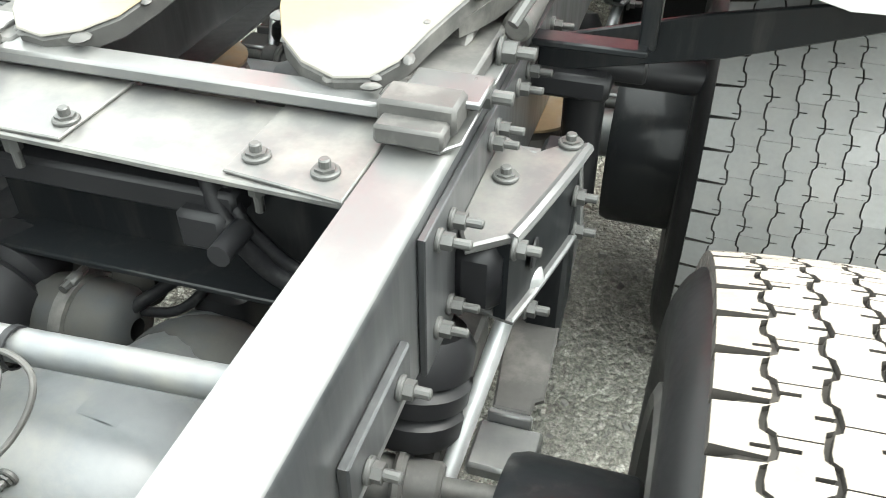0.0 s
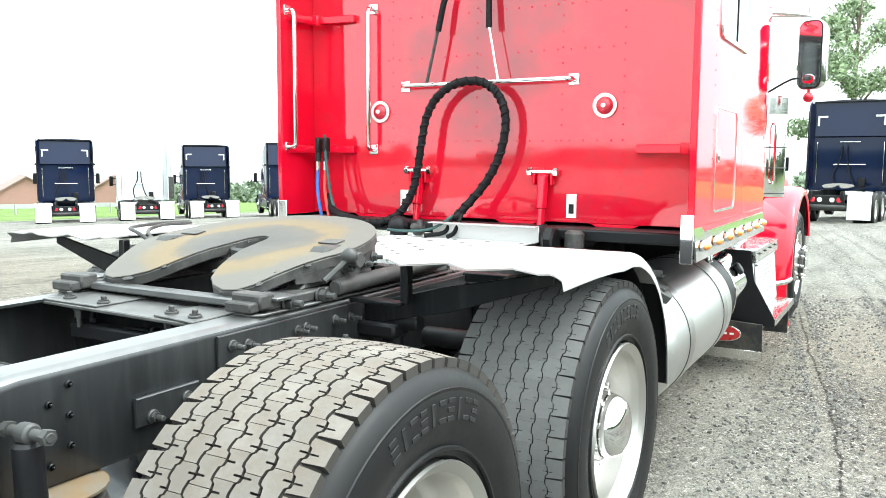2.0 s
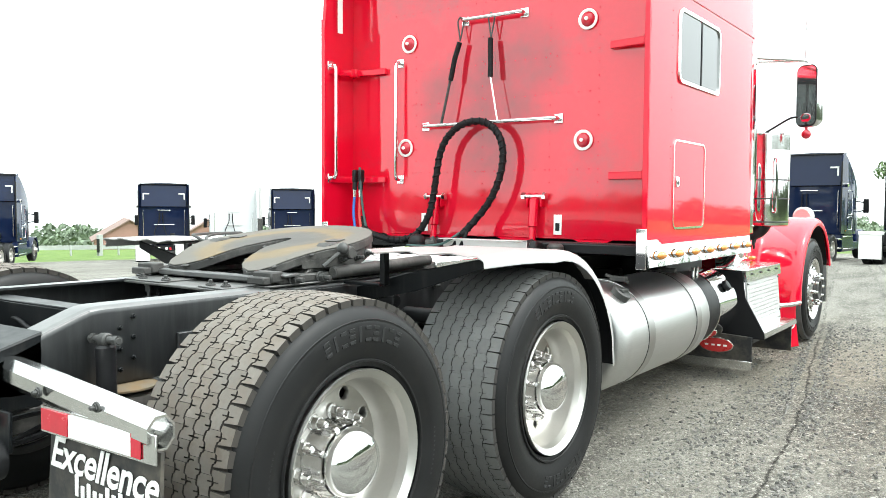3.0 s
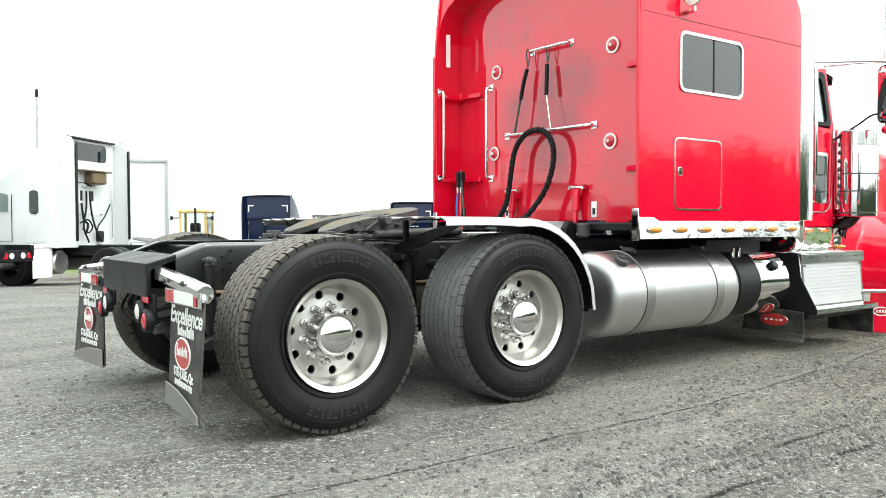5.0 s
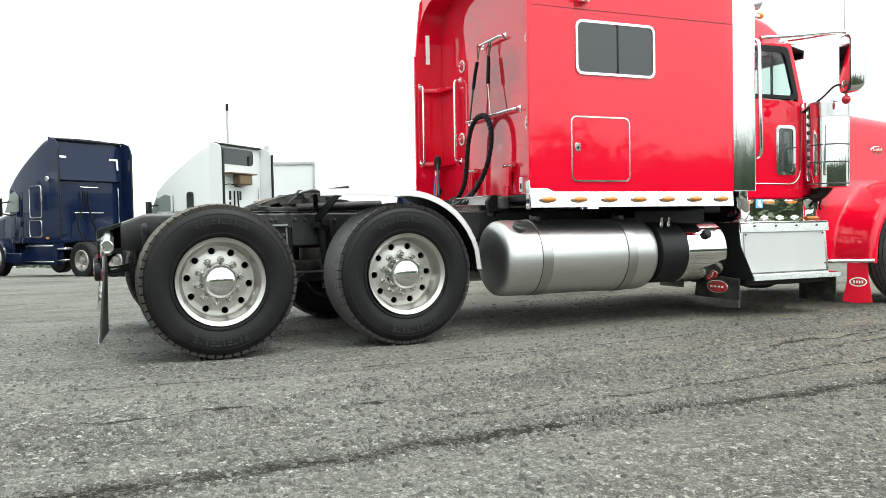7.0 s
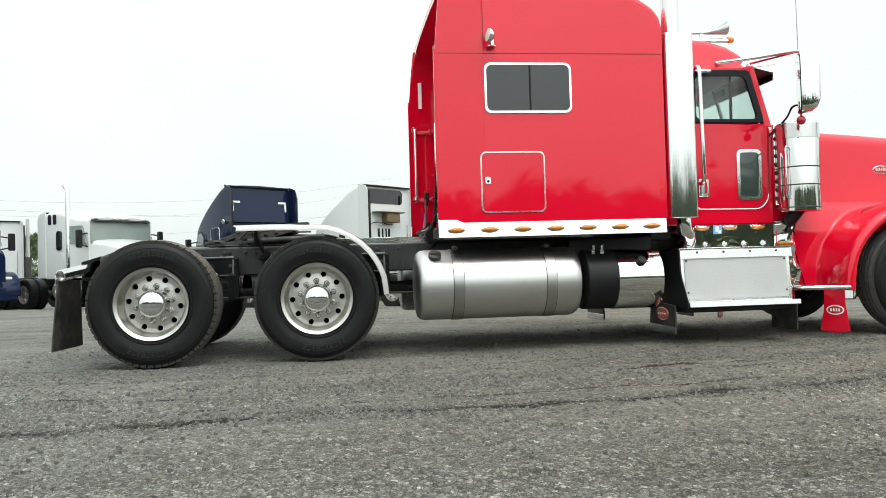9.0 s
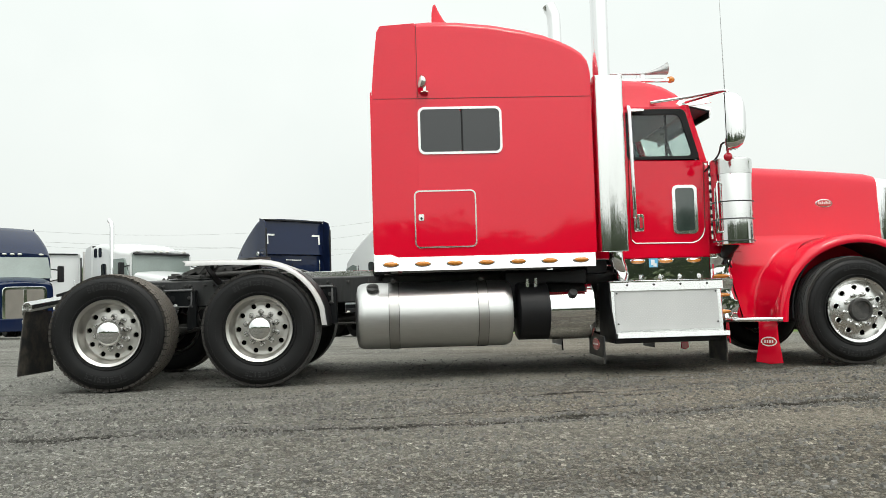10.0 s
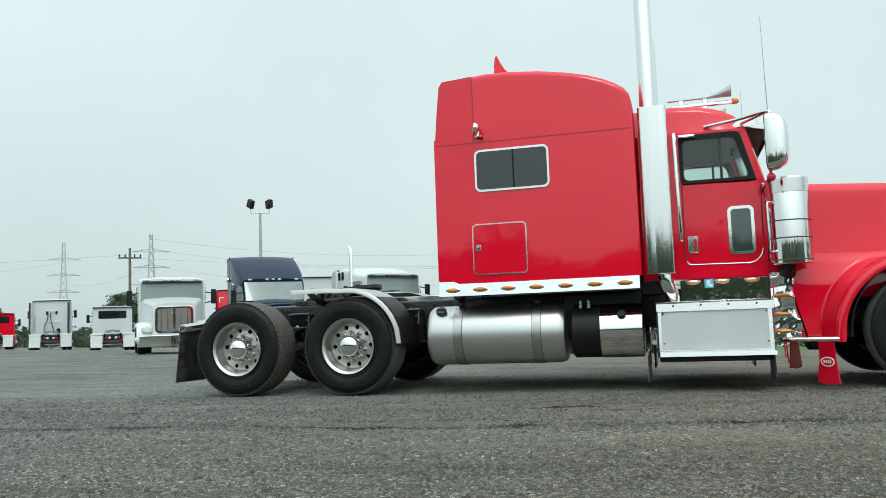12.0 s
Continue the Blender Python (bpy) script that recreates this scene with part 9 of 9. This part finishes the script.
def pylon(x, y, h, arms):
    r = thing("power_pylon", (x, y, lie(x, y)), "thin steel lattice power pylon far behind the yard", "pylon", heading=-50)
    for sx in (1, -1):
        for sy in (1, -1):
            part("leg", Shape().tube([(sx * 2.6, sy * 2.6, 0), (sx * 0.9, sy * 0.9, h * 0.55), (sx * 0.35, sy * 0.35, h)], 0.13, 5), GALV, r)
    br = Shape()
    for i in range(14):
        z0, z1 = h * i / 14, h * (i + 1) / 14
        w = lambda z: 2.6 - 1.7 * z / (h * 0.55) if z < h * 0.55 else 0.9 - 0.55 * (z / h - 0.55) / 0.45
        for s in (1, -1):
            br.tube([(-w(z0), s * w(z0), z0), (w(z1), s * w(z1), z1)], 0.07, 4)
            br.tube([(w(z0), s * w(z0), z0), (-w(z1), s * w(z1), z1)], 0.07, 4)
            br.tube([(s * w(z0), -w(z0), z0), (s * w(z1), w(z1), z1)], 0.07, 4)
    part("bracing", br, GALV, r)
    for k in arms:
        part("cross_arm", Shape().tube([(-5.2, 0, h * k), (0, 0.3, h * k + 0.8), (5.2, 0, h * k)], 0.11, 5).tube([(-5.2, 0, h * k), (5.2, 0, h * k)], 0.11, 5), GALV, r)
pylon(-216.9, -192.3, 35.0, (0.52, 0.68, 0.83))
pylon(-195.0, -142.5, 33.0, (0.55, 0.70, 0.84))
up = thing("utility_pole", (-54.5, -43.5, lie(-54.5, -43.5)), "weathered wooden utility pole with a cross-arm", "pole", heading=-50)
part("pole", Shape().cyl((0, 0, 0), (0, 0, 9.2), 0.16, 0.11, 10), POLE_WOOD, up)
part("cross_arm", Shape().box((0, 0.1, 8.3), (2.0, 0.12, 0.14), 0.01), POLE_WOOD, up)
for k in (-0.9, -0.4, 0.4, 0.9):
    part("insulator", Shape().cyl((k, 0.1, 8.37), (k, 0.1, 8.62), 0.06, n=8, bev=0.01), BLACK, up)
mast = thing("antenna_mast", (-52.9, 8.2, lie(-52.9, 8.2)), "thin grey mast behind the parked trucks", "mast")
part("pole", Shape().cyl((0, 0, 0), (0, 0, 11.4), 0.10, 0.07, 8), GALV, mast)
part("head", Shape().box((0, 0, 11.5), (0.25, 0.18, 0.5), 0.04), BLACK, mast)
for i, (p, q, sag) in enumerate((((-54.5, -43.5, 7.6), (-90, 40, 8.0), 2.0), ((-54.5, -43.5, 7.9), (-20, -110, 8.5), 1.2), ((-216.9, -192.3, 18.0), (-195.0, -142.5, 21.0), 3.0), ((-195.0, -142.5, 25.0), (-250, 20, 26.0), 9.0), ((-195.0, -142.5, 20.0), (-250, 20, 21.0), 9.0),
                                ((-216.9, -192.3, 25.0), (-150, -330, 26.0), 6.0), ((-195.0, -142.5, 28.0), (-250, 20, 29.0), 8.0))):
    pts = [Vector(p).lerp(Vector(q), k / 16) - Vector((0, 0, sag * 4 * (k / 16) * (1 - k / 16))) for k in range(17)]
    w = new("power_line", Shape().tube(pts, 0.014 if i < 2 else 0.04, 4).data("power_line", GALV))
    tagged(w, "thin dark power line against the sky", "cable")


# ---- trees ----
def leaf_cloud(shape, c, r, count, size, rng):
    for _ in range(count):
        d = Vector((rng.gauss(0, 1), rng.gauss(0, 1), rng.gauss(0, 1))).normalized()
        p = Vector(c) + Vector((d.x * r[0], d.y * r[1], d.z * r[2])) * rng.uniform(0.45, 1.0)
        a, b = Vector((rng.gauss(0, 1), rng.gauss(0, 1), rng.gauss(0, 1))).normalized() * size * rng.uniform(0.6, 1.3), None
        b = a.orthogonal().normalized() * size * rng.uniform(0.35, 0.7)
        shape.add([p - a, p - b * 0.9 + a * 0.1, p + a, p + b], [(0, 1, 2, 3)])
    return shape


def tree(x, y, h, spread_r, seed, leaves=3200):
    rng = random.Random(seed)
    r = thing("tree", (x, y, lie(x, y)), "leafy green tree with an open uneven crown", "tree", "trees round the yard")
    tr = Shape().tube([(0, 0, -0.2), (0.05, 0.02, h * 0.25), (-0.1, 0.08, h * 0.55), (0.1, 0, h * 0.92)], [h * 0.022, h * 0.018, h * 0.012, h * 0.003], 9)
    cl = Shape()
    n = 26
    for i in range(n):
        z = h * rng.uniform(0.25, 0.95)
        a = rng.uniform(0, 6.28)
        k = spread_r * (1.0 - 0.75 * abs(z / h - 0.5) / 0.5) * rng.uniform(0.35, 1.0)
        tip = (k * math.cos(a), k * math.sin(a), z)
        tr.tube([(0, 0, z - h * 0.14), (tip[0] * 0.5, tip[1] * 0.5, z - h * 0.05), tip], [h * 0.007, h * 0.005, h * 0.0015], 5)
        q = spread_r * rng.uniform(0.2, 0.36)
        leaf_cloud(cl, tip, (q, q, q * 0.7), leaves // n, 0.16, rng)
    part("trunk", tr, BARK, r)
    part("crown", cl, LEAF, r, smooth=0)


tree(-1.3, 60.0, 14.5, 4.6, 1, 10500)
tree(8.0, 75.0, 13.0, 5.0, 2, 8000)
tree(-62.0, -50.0, 5.6, 2.7, 3, 4200)
tree(-61.5, -58.4, 5.1, 1.7, 4, 1800)
tree(-44.7, -16.9, 4.4, 2.6, 5, 2600)
tree(-62.0, -65.5, 4.2, 2.0, 8, 1800)


def far_woods():
    rng = random.Random(9)
    s = Shape()
    for i in range(1100):
        a = rng.uniform(0, 2 * math.pi)
        d = rng.uniform(150, 230) if i % 3 else rng.uniform(230, 420)
        x, y = -d * math.sin(a), d * math.cos(a)
        h = rng.uniform(2.2, 4.8) * d / 170
        if noise.noise((a * 4, 0, 0)) < -0.25:
            h *= 0.45
        z = lie(x, y)
        w = rng.uniform(3, 6)
        leaf_cloud(s, (x, y, z + h * 0.45), (w, w, h * 0.55), 130, 0.62 * d / 170, rng)
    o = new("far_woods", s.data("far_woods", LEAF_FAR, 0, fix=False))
    tagged(o, "low line of distant green trees round the yard", "trees", kind="stuff")
    # the taller trees along the open side of the yard
    s = Shape()
    for i in range(300):
        x, y = rng.uniform(58, 80), rng.uniform(-90, 130)
        h = (0.108 + 0.05 * noise.noise((y * 0.11, 3, 1)) + rng.uniform(-0.03, 0.02)) * math.hypot(x, y)
        leaf_cloud(s, (x, y, h * 0.5), (3.4, 4.0, h * 0.5), 260, 0.6, rng)
    o = new("roadside_grove", s.data("roadside_grove", LEAF_DARK, 0, fix=False))
    tagged(o, "dark green grove along the open side of the yard", "trees", kind="stuff")
far_woods()


def roadside_barrier():
    r = thing("guard_rail", (0, 0, 0), "pale road barrier across the field behind the yard", "barrier")
    pts = [(-60, 15), (-58, 25), (-55, 35), (-51, 45)]
    part("rail", Shape().loft([[(x, y, lie(x, y) + z) for z in (0.45, 0.6, 0.78)] + [(x + 0.08, y, lie(x, y) + z) for z in (0.78, 0.6, 0.45)] for x, y in pts]), GALV, r)
    for i in range(10):
        x, y = -60 + i, 15 + 3.3 * i
        part("post", Shape().box((x - 0.1, y, lie(x, y) + 0.35), (0.12, 0.12, 0.8), 0.01), GALV, r)
roadside_barrier()


def field_post(x, y):
    r = thing("marker_post", (x, y, lie(x, y)), "short grey concrete post in the grass beside the yard", "post")
    part("shaft", Shape().box((0, 0, 0.6), (0.34, 0.34, 1.9), 0.03), GALV, r)
    # black slab added to give the post its dark side
    part("dark_side", Shape().box((0.14, -0.22, 0.75), (0.26, 0.10, 1.0), 0.01), BLACK, r, "dark side of the post")
field_post(-52.9, 32.5)


def far_house(x, y, turn, w, d, h):
    """A plain gabled house among the far trees."""
    r = thing("house", (x, y, lie(x, y) - 0.2), "far brown-roofed house among the trees", "house", "houses beyond the field")
    part("wall", Shape().prism([(-w / 2, 0), (w / 2, 0), (w / 2, h), (0, h + w * 0.3), (-w / 2, h)], "y", -d / 2, d / 2), BRICK, r)
    for sx in (1, -1):
        part("roof", Shape().prism([(0, h + w * 0.3 + 0.25), (sx * (w / 2 + 0.4), h - 0.02), (sx * (w / 2 + 0.4), h - 0.2), (0, h + w * 0.3 + 0.04)], "y", -d / 2 - 0.4, d / 2 + 0.4), SHINGLE, r)
        for k in (-0.25, 0.25):
            wd = part("window", Shape().box((sx * (w / 2 + 0.02), d * k, h * 0.5), (0.08, 1.5, 1.3), 0.02), WHITE, r)
            part("pane", Shape().box((sx * (w / 2 + 0.06), d * k, h * 0.5), (0.02, 1.3, 1.1), 0.005), SCREEN_GLASS, wd)
    r.matrix_basis = pose(x, y, lie(x, y) - 0.2, 0, 0, turn)


far_house(-115.0, 75.5, 60, 10, 15, 1.9)
far_house(-107.5, 86.0, 52, 9, 12, 2.2)
